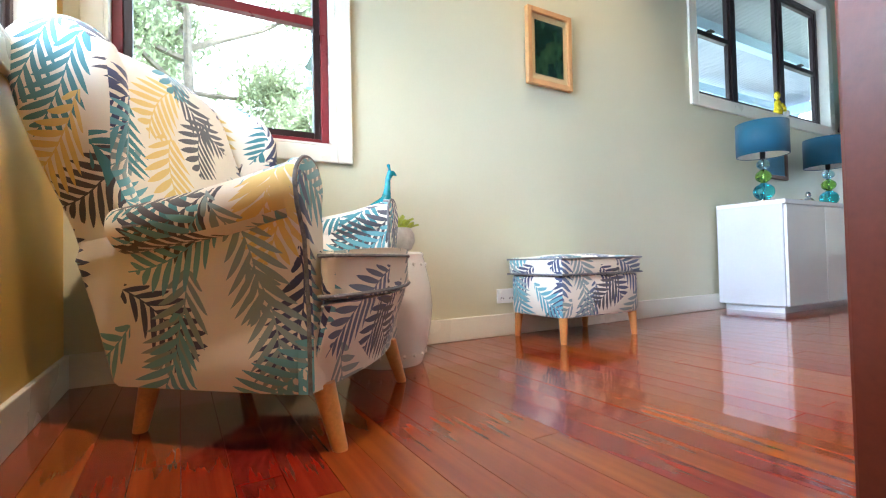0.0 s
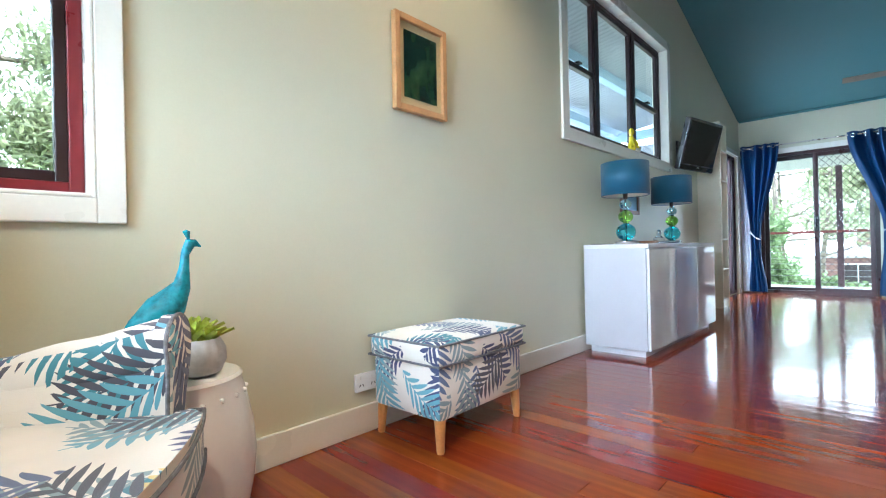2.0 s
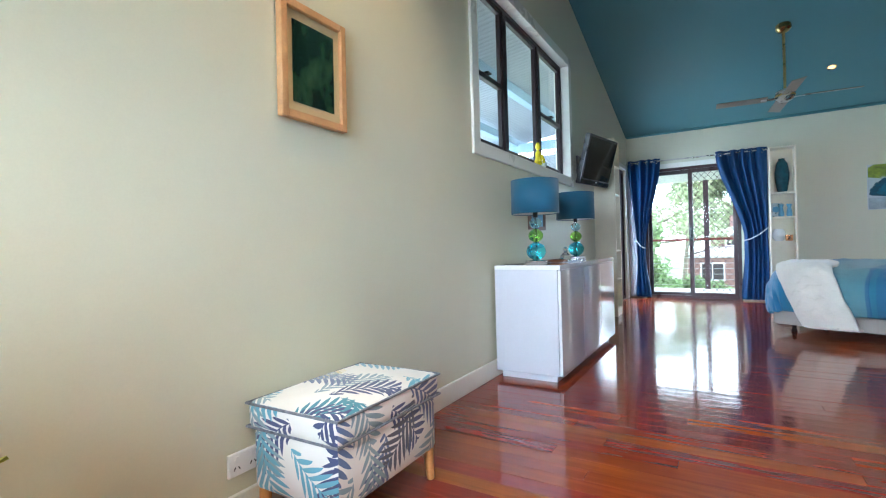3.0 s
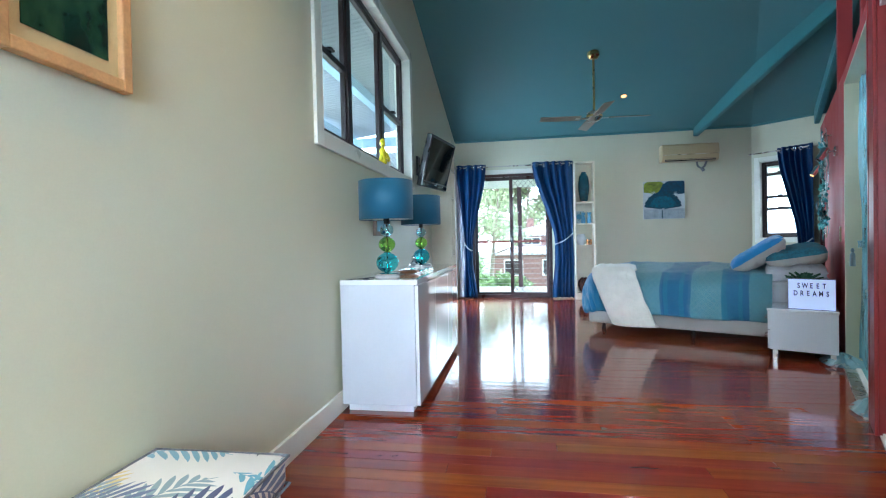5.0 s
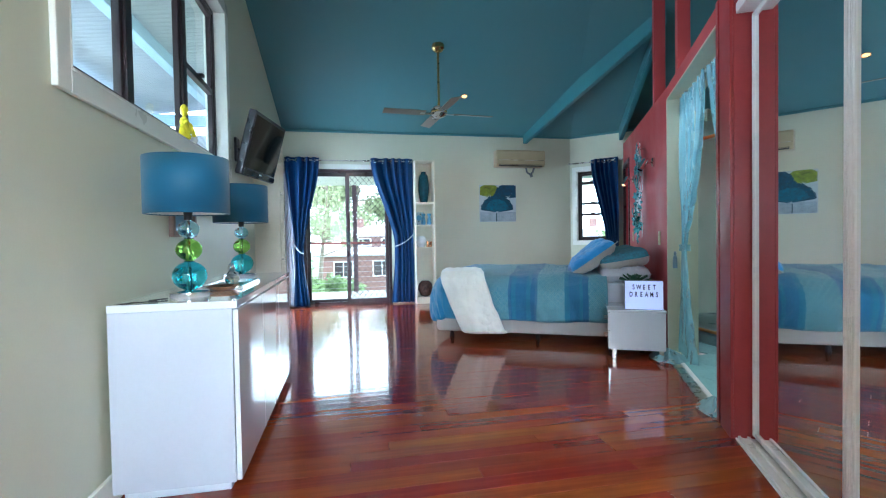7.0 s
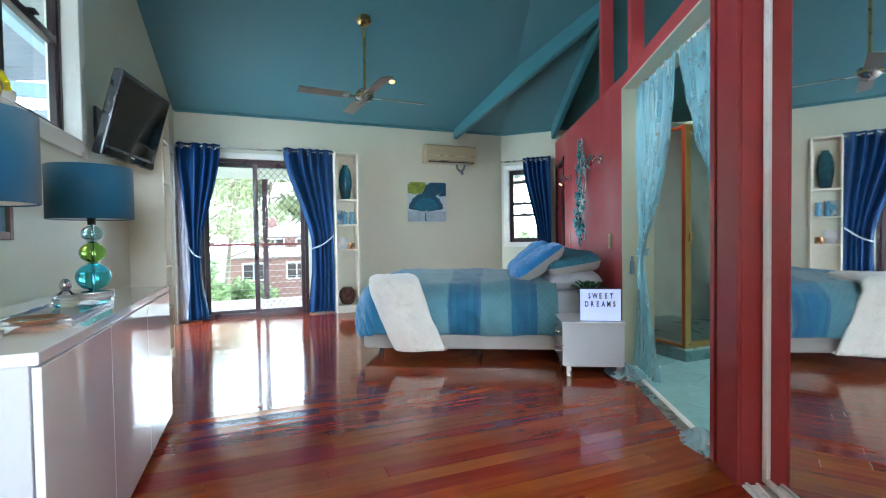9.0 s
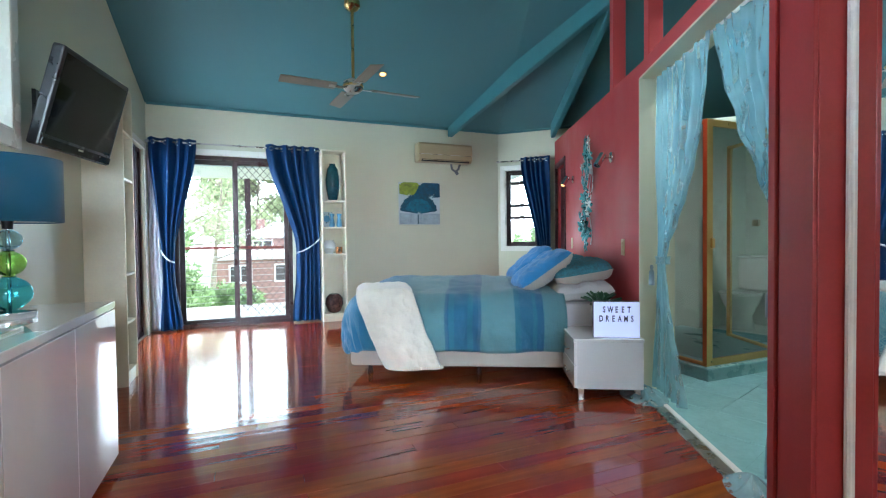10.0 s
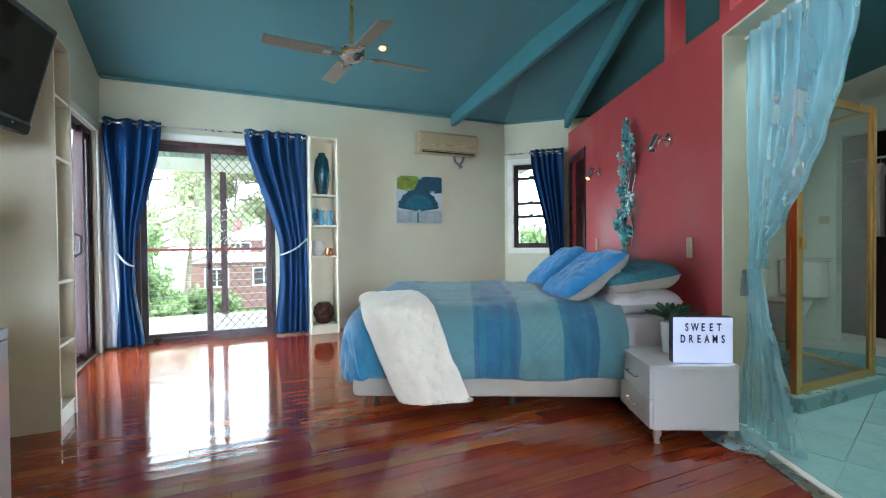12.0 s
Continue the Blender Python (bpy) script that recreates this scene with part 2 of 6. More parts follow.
def wall(name, m, length, top, openings, material, label, thick=0.12, breaks=()):
    """A wall from m's origin along its x, its room face at y = 0, its body on +y; openings are (u0, u1, z0, z1)."""
    bm = bmesh.new()
    us = sorted({0, length, *breaks, *[v for o in openings for v in o[:2]]})
    for u0, u1 in zip(us, us[1:]):
        mid = (u0 + u1) / 2
        holes = sorted((o[2], o[3]) for o in openings if o[0] < mid < o[1])
        z = -0.02
        spans = []
        for a, b in holes:
            if a > z:
                spans.append((z, a))
            z = b
        spans.append((z, None))
        for a, b in spans:
            t0, t1 = (top(u0), top(u1)) if b is None else (b, b)
            vs = [bm.verts.new(m @ Vector(p)) for p in ((u0, 0, a), (u1, 0, a), (u1, thick, a), (u0, thick, a), (u0, 0, t0), (u1, 0, t1), (u1, thick, t1), (u0, thick, t0))]
            for q in ((3, 2, 1, 0), (4, 5, 6, 7), (0, 1, 5, 4), (1, 2, 6, 5), (2, 3, 7, 6), (3, 0, 4, 7)):
                bm.faces.new([vs[i] for i in q])
    return structure(part(name, bm, material), label, "wall")


W1 = (-0.28, 0.56, 0.92, 2.10)
W2 = (3.26, 5.37, 1.58, 2.76)
LD = (7.02, 8.52, 0.0, 2.06)
shift = lambda o: (o[0] - ENTRY, o[1] - ENTRY, o[2], o[3])
wall("wall_window_side", pose(ENTRY, LEFT, 0), FAR - ENTRY + 0.12, lambda u: ceil_a(min(u + ENTRY, FAR)) + 0.02, [shift(W1), shift(W2), shift(LD)], M_WALL,
     "long cream painted wall with a sloping top", 0.14, (RIDGE - ENTRY, FAR - ENTRY))
FD = (0.30, 1.62, 0.0, 2.06)
wall("wall_far", pose(FAR, LEFT, 0, 0, 0, -90), LEFT + 2.69, lambda u: EAVE + 0.02, [(LEFT - FD[1], LEFT - FD[0], 0, 2.06)], M_WALL, "cream painted end wall with a sliding door", 0.14)
AM = pose(8.70, -2.69, 0, 0, 0, -135)
wall("wall_angled", AM, 2.4, lambda u: EAVE + 0.02, [(0.10, 0.62, 0.90, 2.06)], M_WALL, "short angled cream wall with a narrow window", 0.14)
WE = (0.35, 1.60, 0.92, 2.10)
wall("wall_entry", pose(ENTRY, -1.6, 0, 0, 0, 90), LEFT + 1.6, lambda u: ceil_a(ENTRY) + 0.02, [(WE[0] + 1.6, WE[1] + 1.6, WE[2], WE[3])], M_YELLOW, "saturated yellow wall beside the armchair", 0.12)
wall("wall_back", pose(2.1, -1.6, 0, 0, 0, 180), 2.6, lambda u: ceil_a(2.1 - u) + 0.02, [], M_WALL, "plain cream wall behind the entry", 0.12)

# red wall with the bathroom opening; its wide jamb is cream inside
RT = lambda u: 2.19 + max(0.0, u - 1.5) * 0.062
wall("wall_red", WALLM @ pose(5.35, 0, 0, 0, 0, 180), 5.35 - 1.53, lambda u: RT(5.35 - u), [(0.30, 1.00, 0.0, 2.02)], M_RED, "red painted feature wall behind the bed", 0.22)
wall("wall_red_lintel", WALLM @ pose(1.53, 0, 0, 0, 0, 180), 1.45, lambda u: 2.19, [(-1, 5, -1, 2.10)], M_RED, "thin red strip above the bathroom opening", 0.22)
bm = bx((1.515, -0.225, 0), (1.529, 0.003, 2.097), WALLM)
structure(part("opening_jamb", bm, M_WALL), "pale cream lining of the bathroom opening", "door jamb")
bm = bx((0.09, -0.225, 2.086), (1.514, 0.002, 2.099), WALLM)
structure(part("opening_head_lining", bm, M_WALL), "pale cream lining above the bathroom opening", "door jamb")
door_2 = structure(part("door_2", bx((4.36, -0.10, 0.01), (5.04, -0.06, 2.0), WALLM), M_REDFRAME), "dark red inner door in the red wall", "door")
for lo, hi in (((4.30, -0.02, 0), (4.36, 0.015, 2.07)), ((5.04, -0.02, 0), (5.10, 0.015, 2.07)), ((4.36, -0.02, 2.01), (5.04, 0.015, 2.07))):
    part("door_frame", bx(lo, hi, WALLM, 0.003), M_REDFRAME, door_2)

# the dark red post between opening and wardrobe
post = thing("wardrobe_post", "dark red painted post beside the mirrored wardrobe", "post", WALLM)
structure(post, "", "")
part("shaft", bx((-0.15, -0.24, 0), (0.085, 0.0, 2.19), I4, 0.004), M_REDPOST, post)
part("groove_strip", bx((0.045, 0.0, 0.0), (0.085, 0.014, 2.19), I4, 0.003), M_REDPOST, post)
part("edge_strip", bx((-0.149, 0.0, 0.0), (0.02, 0.014, 2.19), I4, 0.003), M_REDPOST, post)
for k, (u, off) in enumerate(((2.20, -0.05), (1.72, -0.16))):
    c = WALLM @ Vector((u, off, 0))
    b = bx((u - 0.05, off - 0.05, 2.15), (u + 0.05, off + 0.05, ceil_b(c.x, c.y) + 0.05), WALLM, 0.006)
    structure(part("ceiling_post", b, M_RED), "red painted post rising from the wall to the ceiling", "post")

# entry jamb, near the start of the walk
JM = pose(0.61, 0.088, 0, 0, 0, -12)
structure(part("entry_jamb", bx((0, -0.16, 0), (0.14, 0.0, 2.5), JM, 0.006), M_JAMB), "dark red painted jamb of the entry", "door jamb")
wall("wall_closet_side", JM @ pose(1.62, -0.04, 0, 0, 0, 180), 1.48, lambda u: 2.5, [], M_WALL, "cream wall between the entry and the wardrobe", 0.1)
wall("wall_closet_end", pose(2.02, -0.18, 0, 0, 0, -90), 1.42, lambda u: 2.9, [], M_WALL, "cream end wall of the closet", 0.08)

# ---- ceiling, beams ----
bm = bmesh.new()


def slab(bm, pts, z, t=0.12):
    lo = [bm.verts.new((x, y, z(x, y))) for x, y in pts]
    hi = [bm.verts.new((x, y, z(x, y) + t)) for x, y in pts]
    bm.faces.new(lo[::-1])
    bm.faces.new(hi)
    for i in range(len(pts)):
        j = (i + 1) % len(pts)
        bm.faces.new((lo[i], lo[j], hi[j], hi[i]))


za = lambda x, y: EAVE + PITCH * (FAR - x)
HY = -2.69 + (FAR - RIDGE) * 0.4142
slab(bm, [(FAR + 0.14, LEFT + 0.14), (RIDGE, LEFT + 0.14), (RIDGE, HY), (FAR, -2.69), (FAR + 0.14, -2.75)], za)
slab(bm, [(RIDGE, LEFT + 0.14), (ENTRY - 0.12, LEFT + 0.14), (ENTRY - 0.12, -5.2), (RIDGE, -5.2)], lambda x, y: ceil_a(x))
zb = lambda x, y: EAVE + PITCH * (11.39 - (x - y)) / math.sqrt(2)
slab(bm, [(FAR, -2.69), (RIDGE, HY), (RIDGE, -5.2), (6.4, -5.2), (FAR + 0.1, -2.85)], zb)
structure(part("ceiling", bm, M_TEAL), "raked teal painted ceiling in several planes", "ceiling")
structure(part("ceiling_gable", bx((RIDGE - 0.06, -5.2, 2.9), (RIDGE - 0.02, HY, 3.8)), M_TEAL), "teal gable above the bathroom", "ceiling")

APEX = Vector((5.75, -2.25, 3.42))


def beam(name, a, b, w, d, label):
    a, b = Vector(a), Vector(b)
    h = (b - a)
    side = Vector((-h.y, h.x, 0)).normalized() * w / 2
    bm = bmesh.new()
    vs = []
    for p in (a, b):
        for s, z in ((-1, 0), (1, 0), (1, d), (-1, d)):
            vs.append(bm.verts.new(p + side * s + Vector((0, 0, z))))
    for q in ((0, 1, 2, 3), (7, 6, 5, 4), (0, 4, 5, 1), (1, 5, 6, 2), (2, 6, 7, 3), (3, 7, 4, 0)):
        bm.faces.new([vs[i] for i in q])
    bmesh.ops.bevel(bm, geom=bm.edges, offset=0.008, segments=2, affect="EDGES")
    return structure(part(name, bm, M_BEAM), label, "beam")


beam("ceiling_beam", (8.68, -1.89, 2.50), APEX - Vector((0, 0, 0.27)), 0.075, 0.28, "teal painted roof beam under the ceiling")
beam("ceiling_beam", (8.05, -3.22, 2.46), APEX - Vector((0, 0, 0.27)), 0.062, 0.26, "teal painted roof beam under the ceiling")
for a, b in (((FAR - 0.03, LEFT - 0.02), (FAR - 0.03, -2.68)), ((FAR - 0.03, -2.69), (7.4, -3.99))):
    bm = bar([(*a, EAVE - 0.005), (*b, EAVE - 0.005)], 0.018, 6)
    structure(part("cornice", bm, M_BEAM), "thin teal cornice strip below the ceiling", "trim")

# ---- skirtings, window and door trim ----


def trim(name, lo, hi, m=I4, label="cream painted skirting board", cat="baseboard", material=None):
    return structure(part(name, bx(lo, hi, m, 0.004), material or M_TRIM), label, cat)


trim("baseboard", (ENTRY, LEFT - 0.018, 0), (6.40, LEFT - 0.001, 0.115))
trim("baseboard", (ENTRY + 0.001, -1.5, 0), (ENTRY + 0.018, LEFT - 0.02, 0.115))
trim("baseboard", (FAR - 0.018, -2.66, 0), (FAR - 0.001, -0.37, 0.115))
trim("baseboard", (0.02, -0.018, 0), (1.9, -0.001, 0.115), AM)


def architrave(m, u0, u1, z0, z1, w, sill=True, material=None):
    """Flat boards round an opening, standing proud of the wall face (y = 0, room on -y)."""
    material = material or M_TRIM
    d = 0.022
    for lo, hi in (((u0 - w, -d, z0 - w), (u0, -0.001, z1 + w)), ((u1, -d, z0 - w), (u1 + w, -0.001, z1 + w)), ((u0, -d, z1), (u1, -0.001, z1 + w)), ((u0, -d, z0 - w), (u1, -0.001, z0))):
        if lo[2] < 0:
            if hi[2] <= 0.01:
                continue
            lo = (lo[0], lo[1], 0)
        trim("trim", lo, hi, m, "cream painted architrave round a window", "trim", material)
    t = 0.012
    for lo, hi in (((u0, -d, z0), (u0 + t, 0.138, z1)), ((u1 - t, -d, z0), (u1, 0.138, z1)), ((u0 + t, -d, z1 - t), (u1 - t, 0.138, z1)), ((u0 + t, -d, z0), (u1 - t, 0.138, z0 + t))):
        trim("trim", lo, hi, m, "white painted window reveal", "trim", material)


LM = pose(0, LEFT, 0)
EM = pose(ENTRY, 0, 0, 0, 0, 90)
FM = pose(FAR, 0, 0, 0, 0, -90)
architrave(LM, *W1, 0.07)
architrave(LM, *W2, 0.08)
architrave(EM, *WE, 0.07)
architrave(AM, 0.10, 0.62, 0.90, 2.06, 0.06)


def rect_frame(bm, u0, u1, z0, z1, w, y0, y1, m, bevel=0.003):
    box(bm, (u0, y0, z0), (u0 + w, y1, z1), m, bevel)
    box(bm, (u1 - w, y0, z0), (u1, y1, z1), m, bevel)
    box(bm, (u0 + w, y0, z1 - w), (u1 - w, y1, z1), m, bevel)
    box(bm, (u0 + w, y0, z0), (u1 - w, y1, z0 + w), m, bevel)
    return bm


def pane(parent, m, u0, u1, z0, z1, y):
    ob = part("pane", bx((u0, y, z0), (u1, y + 0.005, z1), m), M_GLASS, parent)
    ob.visible_shadow = False
    return ob


def sash_window(name, m, u0, u1, z0, z1, y, lights, material, label, inner=None):
    """lights: list of (u0, u1, [z of cross bars])."""
    w = structure(part(name, rect_frame(bmesh.new(), u0, u1, z0, z1, 0.035, y, y + 0.05, m), material), label, "window")
    for a, b, bars in lights:
        part("window_frame", rect_frame(bmesh.new(), a, b, z0 + 0.035, z1 - 0.035, 0.03, y + 0.008, y + 0.045, m), inner or material, w)
        for zb_ in bars:
            part("glazing_bar", bx((a + 0.03, y + 0.004, zb_ - 0.02), (b - 0.03, y + 0.047, zb_ + 0.02), m, 0.003), material, w)
            part("latch", bx(((a + b) / 2 - 0.04, y - 0.02, zb_ + 0.02), ((a + b) / 2 + 0.02, y + 0.02, zb_ + 0.035), m, 0.004), M_BLACK, w)
        zs = [z0 + 0.06, *bars, z1 - 0.06]
        for p, q in zip(zs, zs[1:]):
            pane(w, m, a + 0.028, b - 0.028, p, q, y + 0.024)
    return w


sash_window("window_1", LM, W1[0] + 0.013, W1[1] - 0.013, W1[2] + 0.013, W1[3] - 0.013, 0.06, [(W1[0] + 0.048, W1[1] - 0.048, [1.50])], M_WINRED, "maroon framed window above the armchair", M_DARKFRAME)
sash_window("window_2", LM, W2[0] + 0.013, W2[1] - 0.013, W2[2] + 0.013, W2[3] - 0.013, 0.06, [(W2[0] + 0.05, 3.86, [2.12]), (3.92, 4.62, []), (4.69, W2[1] - 0.05, [2.12])], M_DARKFRAME, "dark framed high window above the sideboard")
for u in (3.89, 4.655):
    part("mullion", bx((u - 0.034, 0.055, W2[2] + 0.05), (u + 0.034, 0.112, W2[3] - 0.05), LM, 0.003), M_DARKFRAME, bpy.data.objects["window_2"])
sash_window("window_3", AM, 0.113, 0.607, 0.913, 2.047, 0.06, [(0.148, 0.572, [1.34, 1.52, 1.86])], M_DARKFRAME, "narrow dark framed louvre window behind a curtain")
sash_window("window_4", EM, WE[0] + 0.013, WE[1] - 0.013, WE[2] + 0.013, WE[3] - 0.013, 0.06, [(WE[0] + 0.05, WE[1] - 0.05, [1.5])], M_DARKFRAME, "dark framed window in the yellow wall")


def sliding_door(name, m, u0, u1, z1, label, mesh_side):
    """A two-leaf sliding door; one leaf carries a diamond security screen."""
    d = structure(part(name, rect_frame(bmesh.new(), u0, u1, 0.0, z1, 0.045, 0.03, 0.12, m), M_REDFRAME), label, "door")
    mid = (u0 + u1) / 2
    for a, b, y in ((u0 + 0.045, mid + 0.03, 0.085), (mid - 0.03, u1 - 0.045, 0.045)):
        part("door_frame", rect_frame(bmesh.new(), a, b, 0.03, z1 - 0.045, 0.055, y, y + 0.03, m), M_DARKFRAME, d)
        pane(d, m, a + 0.05, b - 0.05, 0.08, z1 - 0.1, y + 0.012)
    a, b = (mid - 0.02, u1 - 0.05) if mesh_side > 0 else (u0 + 0.05, mid + 0.02)
    bm = rect_frame(bmesh.new(), a, b, 0.04, z1 - 0.05, 0.05, 0.002, 0.026, m)
    scr = part("security_screen", bm, M_REDFRAME, d)
    bm = bmesh.new()
    step, lo, hi, zl, zh = 0.085, a + 0.05, b - 0.05, 0.09, z1 - 0.10
    for s in (1, -1):
        k = -40
        while k < 60:
            c = lo + k * step
            k += 1
            pts = []
            z_a, z_b = zl, zh
            ua, ub = (c, c + (zh - zl) / 1.15) if s > 0 else (c, c - (zh - zl) / 1.15)
            t0, t1 = 0.0, 1.0
            dx = ub - ua
            for bound, sign in ((lo, 1), (hi, -1)):
                ta = (bound - ua) / dx
                if (dx > 0) == (sign > 0):
                    t0 = max(t0, ta)
                else:
                    t1 = min(t1, ta)
            if t1 - t0 < 0.02:
                continue
            for t in (t0, t1):
                pts.append(m @ Vector((ua + dx * t, 0.014, zl + (zh - zl) * t)))
            tube(bm, pts, 0.0038, 4)
    part("diamond_grille", bm, M_DARKFRAME, scr)
    pull = bar([m @ Vector((mid + 0.005, 0.0, 0.92)), m @ Vector((mid + 0.005, -0.045, 0.95)), m @ Vector((mid + 0.005, -0.045, 1.07)), m @ Vector((mid + 0.005, 0.0, 1.10))], 0.011, 8)
    part("door_handle", pull, M_BLACK, d)
    part("door_lock", bx((mid - 0.02, -0.006, 0.90), (mid + 0.03, 0.004, 1.12), m, 0.003), M_BLACK, d)
    return d


sliding_door("door_1", FM, -FD[1], -FD[0], 2.06, "maroon framed glass sliding door with a diamond security screen", 1)
sliding_door("door_3", LM, LD[0], LD[1], 2.06, "maroon framed glass sliding door onto the verandah", -1)
for u in (7.36, 8.14):
    part("mullion", bx((u - 0.03, 0.005, 0.03), (u + 0.03, 0.125, 2.02), LM, 0.003), M_REDFRAME, bpy.data.objects["door_3"])
trim("trim", (-1.66, -0.02, 2.06), (-0.05, -0.001, 2.13), FM, "cream head board above the sliding door", "trim")
trim("trim", (-1.68, -0.02, 0), (-1.625, -0.001, 2.06), FM, "cream side board of the sliding door", "trim")
trim("trim", (6.95, -0.02, 2.065), (8.58, -0.001, 2.13), LM, "cream head board above the side door", "trim")
trim("trim", (8.525, -0.02, 0), (8.585, -0.001, 2.06), LM, "cream side board of the side door", "trim")

# ---- bathroom shell ----
bfl = structure(part("bathroom_floor", bx((2.0, -5.19, -0.06), (6.6, 0.0, -0.002)), M_GROUT), "aqua tiled bathroom floor with pale joints", "floor")
wall("wall_bathroom_back", pose(6.3, -4.62, 0, 0, 0, 180), 4.4, lambda u: 2.30, [(0.55, 1.40, 0.0, 2.0)], M_BATHWALL, "pale tiled bathroom end wall", 0.1)
# Near-black panel added in place of the shade deep inside the robe.
structure(part("robe_lining", bx((4.6, -5.19, 0.0), (6.1, -5.15, 2.2)), M_DARKFRAME), "near-black panel in place of the shade inside the walk-in robe", "wall")
wall("wall_bathroom_side", pose(6.2, -2.64, 0, 0, 0, -90), 1.98, lambda u: 2.30, [], M_BATHWALL, "pale tiled bathroom side wall", 0.1)
wall("wall_bathroom_near", pose(2.1, -4.62, 0, 0, 0, 90), 3.1, lambda u: 2.30, [], M_BATHWALL, "pale bathroom wall behind the wardrobe", 0.1)
wall("wall_outer_back", pose(7.2, -5.2, 0, 0, 0, 180), 7.8, lambda u: 4.0, [], M_WALL, "outer wall behind the bathroom", 0.12)
wall("wall_outer_side", pose(7.05, -3.9, 0, 0, 0, -90), 1.35, lambda u: 2.9, [], M_WALL, "outer wall behind the closet", 0.12)
wall("wall_outer_entry", pose(ENTRY, -5.2, 0, 0, 0, 90), 3.6, lambda u: 2.5, [], M_WALL, "outer wall beyond the entry", 0.12)
structure(part("tile_border", bx((0.085, -0.55, -0.002), (1.514, -0.06, 0.007), WALLM), M_TILE), "aqua tiles at the edge of the bathroom floor", "floor")
structure(part("threshold", bx((0.085, -0.06, -0.002), (1.514, -0.03, 0.016), WALLM, 0.003), M_WHITE), "thin white strip of the bathroom threshold", "threshold")
structure(part("threshold", bx((0.085, -0.03, -0.002), (1.514, 0.035, 0.010), WALLM, 0.003), M_STEEL), "grey metal edge strip of the bathroom threshold", "threshold")

# ---- more materials ----


def palm_fabric():
    """Cream cotton printed with palm fronds in navy, teal, grey-green and yellow."""
    n = Nodes("palm_print_cotton")
    uv = n.coord("UV")
    weave = n.noise(420, 2, uv)
    out = n.ramp(n.noise(4, 3, uv), [(0.3, (0.70, 0.67, 0.59)), (0.7, (0.80, 0.77, 0.70))])
    for k, (sc, dx, dens) in enumerate(((3.8, 0.0, 0.95), (3.6, 3.37, 0.85), (3.7, 7.91, 0.68))):
        mp = n.t.nodes.new("ShaderNodeMapping")
        mp.inputs["Location"].default_value = (dx, dx * 0.61, 0)
        n.link(uv, mp.inputs[0])
        vo = n.t.nodes.new("ShaderNodeTexVoronoi")
        vo.voronoi_dimensions = "2D"
        vo.inputs["Scale"].default_value, vo.inputs["Randomness"].default_value = sc, 0.6
        n.link(mp.outputs[0], vo.inputs["Vector"])
        sub = n.t.nodes.new("ShaderNodeVectorMath")
        sub.operation = "SUBTRACT"
        n.link(mp.outputs[0], sub.inputs[0]), n.link(vo.outputs["Position"], sub.inputs[1])
        sep = n.t.nodes.new("ShaderNodeSeparateColor")
        n.link(vo.outputs["Color"], sep.inputs[0])
        rot = n.t.nodes.new("ShaderNodeVectorRotate")
        rot.rotation_type = "Z_AXIS"
        n.link(sub.outputs[0], rot.inputs["Vector"])
        n.link(n.math("ADD", n.math("MULTIPLY", sep.outputs[0], 2.4), 0.4), rot.inputs["Angle"])
        xyz = n.t.nodes.new("ShaderNodeSeparateXYZ")
        n.link(rot.outputs[0], xyz.inputs[0])
        lx, ly0 = xyz.outputs[0], xyz.outputs[1]
        ly = n.math("ADD", ly0, n.math("MULTIPLY", n.math("MULTIPLY", lx, lx), 1.5))
        ay = n.math("ABSOLUTE", ly)
        size = 0.15
        # leaflets grow longest at the middle of the frond and sweep forward
        root = n.math("SUBTRACT", lx, n.math("MULTIPLY", n.math("POWER", ay, 0.85), 0.62))
        prof = n.math("SUBTRACT", 1.0, n.math("POWER", n.math("MINIMUM", n.math("ABSOLUTE", n.math("DIVIDE", n.math("ADD", root, 0.02), size)), 1.0), 2.2))
        half = n.math("MULTIPLY", prof, 0.080)
        inside = n.math("LESS_THAN", ay, half)
        shifted = n.math("ADD", root, n.math("MULTIPLY", n.math("GREATER_THAN", ly, 0.0), 0.0156))
        ph = n.math("FRACT", n.math("MULTIPLY", n.math("ADD", shifted, 5.0), 32.0))
        rel = n.math("MINIMUM", n.math("DIVIDE", ay, n.math("MAXIMUM", half, 0.002)), 1.0)
        belly = n.math("ADD", 0.17, n.math("MULTIPLY", n.math("POWER", rel, 0.55), 0.36))
        taper = n.math("MULTIPLY", belly, n.math("SUBTRACT", 1.0, n.math("POWER", rel, 2.4)))
        leaf = n.math("LESS_THAN", n.math("ABSOLUTE", n.math("SUBTRACT", ph, 0.5)), taper)
        leaf = n.math("MULTIPLY", leaf, n.math("LESS_THAN", sep.outputs[2], dens))
        f = n.math("MULTIPLY", inside, leaf)
        spine = n.math("MULTIPLY", n.math("LESS_THAN", ay, 0.0016), n.math("MULTIPLY", n.math("LESS_THAN", n.math("ABSOLUTE", lx), size), n.math("LESS_THAN", sep.outputs[2], dens)))
        f = n.math("MAXIMUM", f, spine)
        col = n.ramp(sep.outputs[1], [(0.0, (0.05, 0.065, 0.15)), (0.20, (0.06, 0.22, 0.27)), (0.36, (0.07, 0.075, 0.10)), (0.50, (0.68, 0.52, 0.18)), (0.61, (0.24, 0.33, 0.35)), (0.78, (0.14, 0.36, 0.45)), (0.90, (0.11, 0.15, 0.26))], True)
        out = n.mix(f, out, col)
    n.set(Base_Color=out, Roughness=0.85, Sheen_Weight=0.25)
    n.bump(weave, 0.25, 0.002)
    return n.m


M_PALM = palm_fabric()
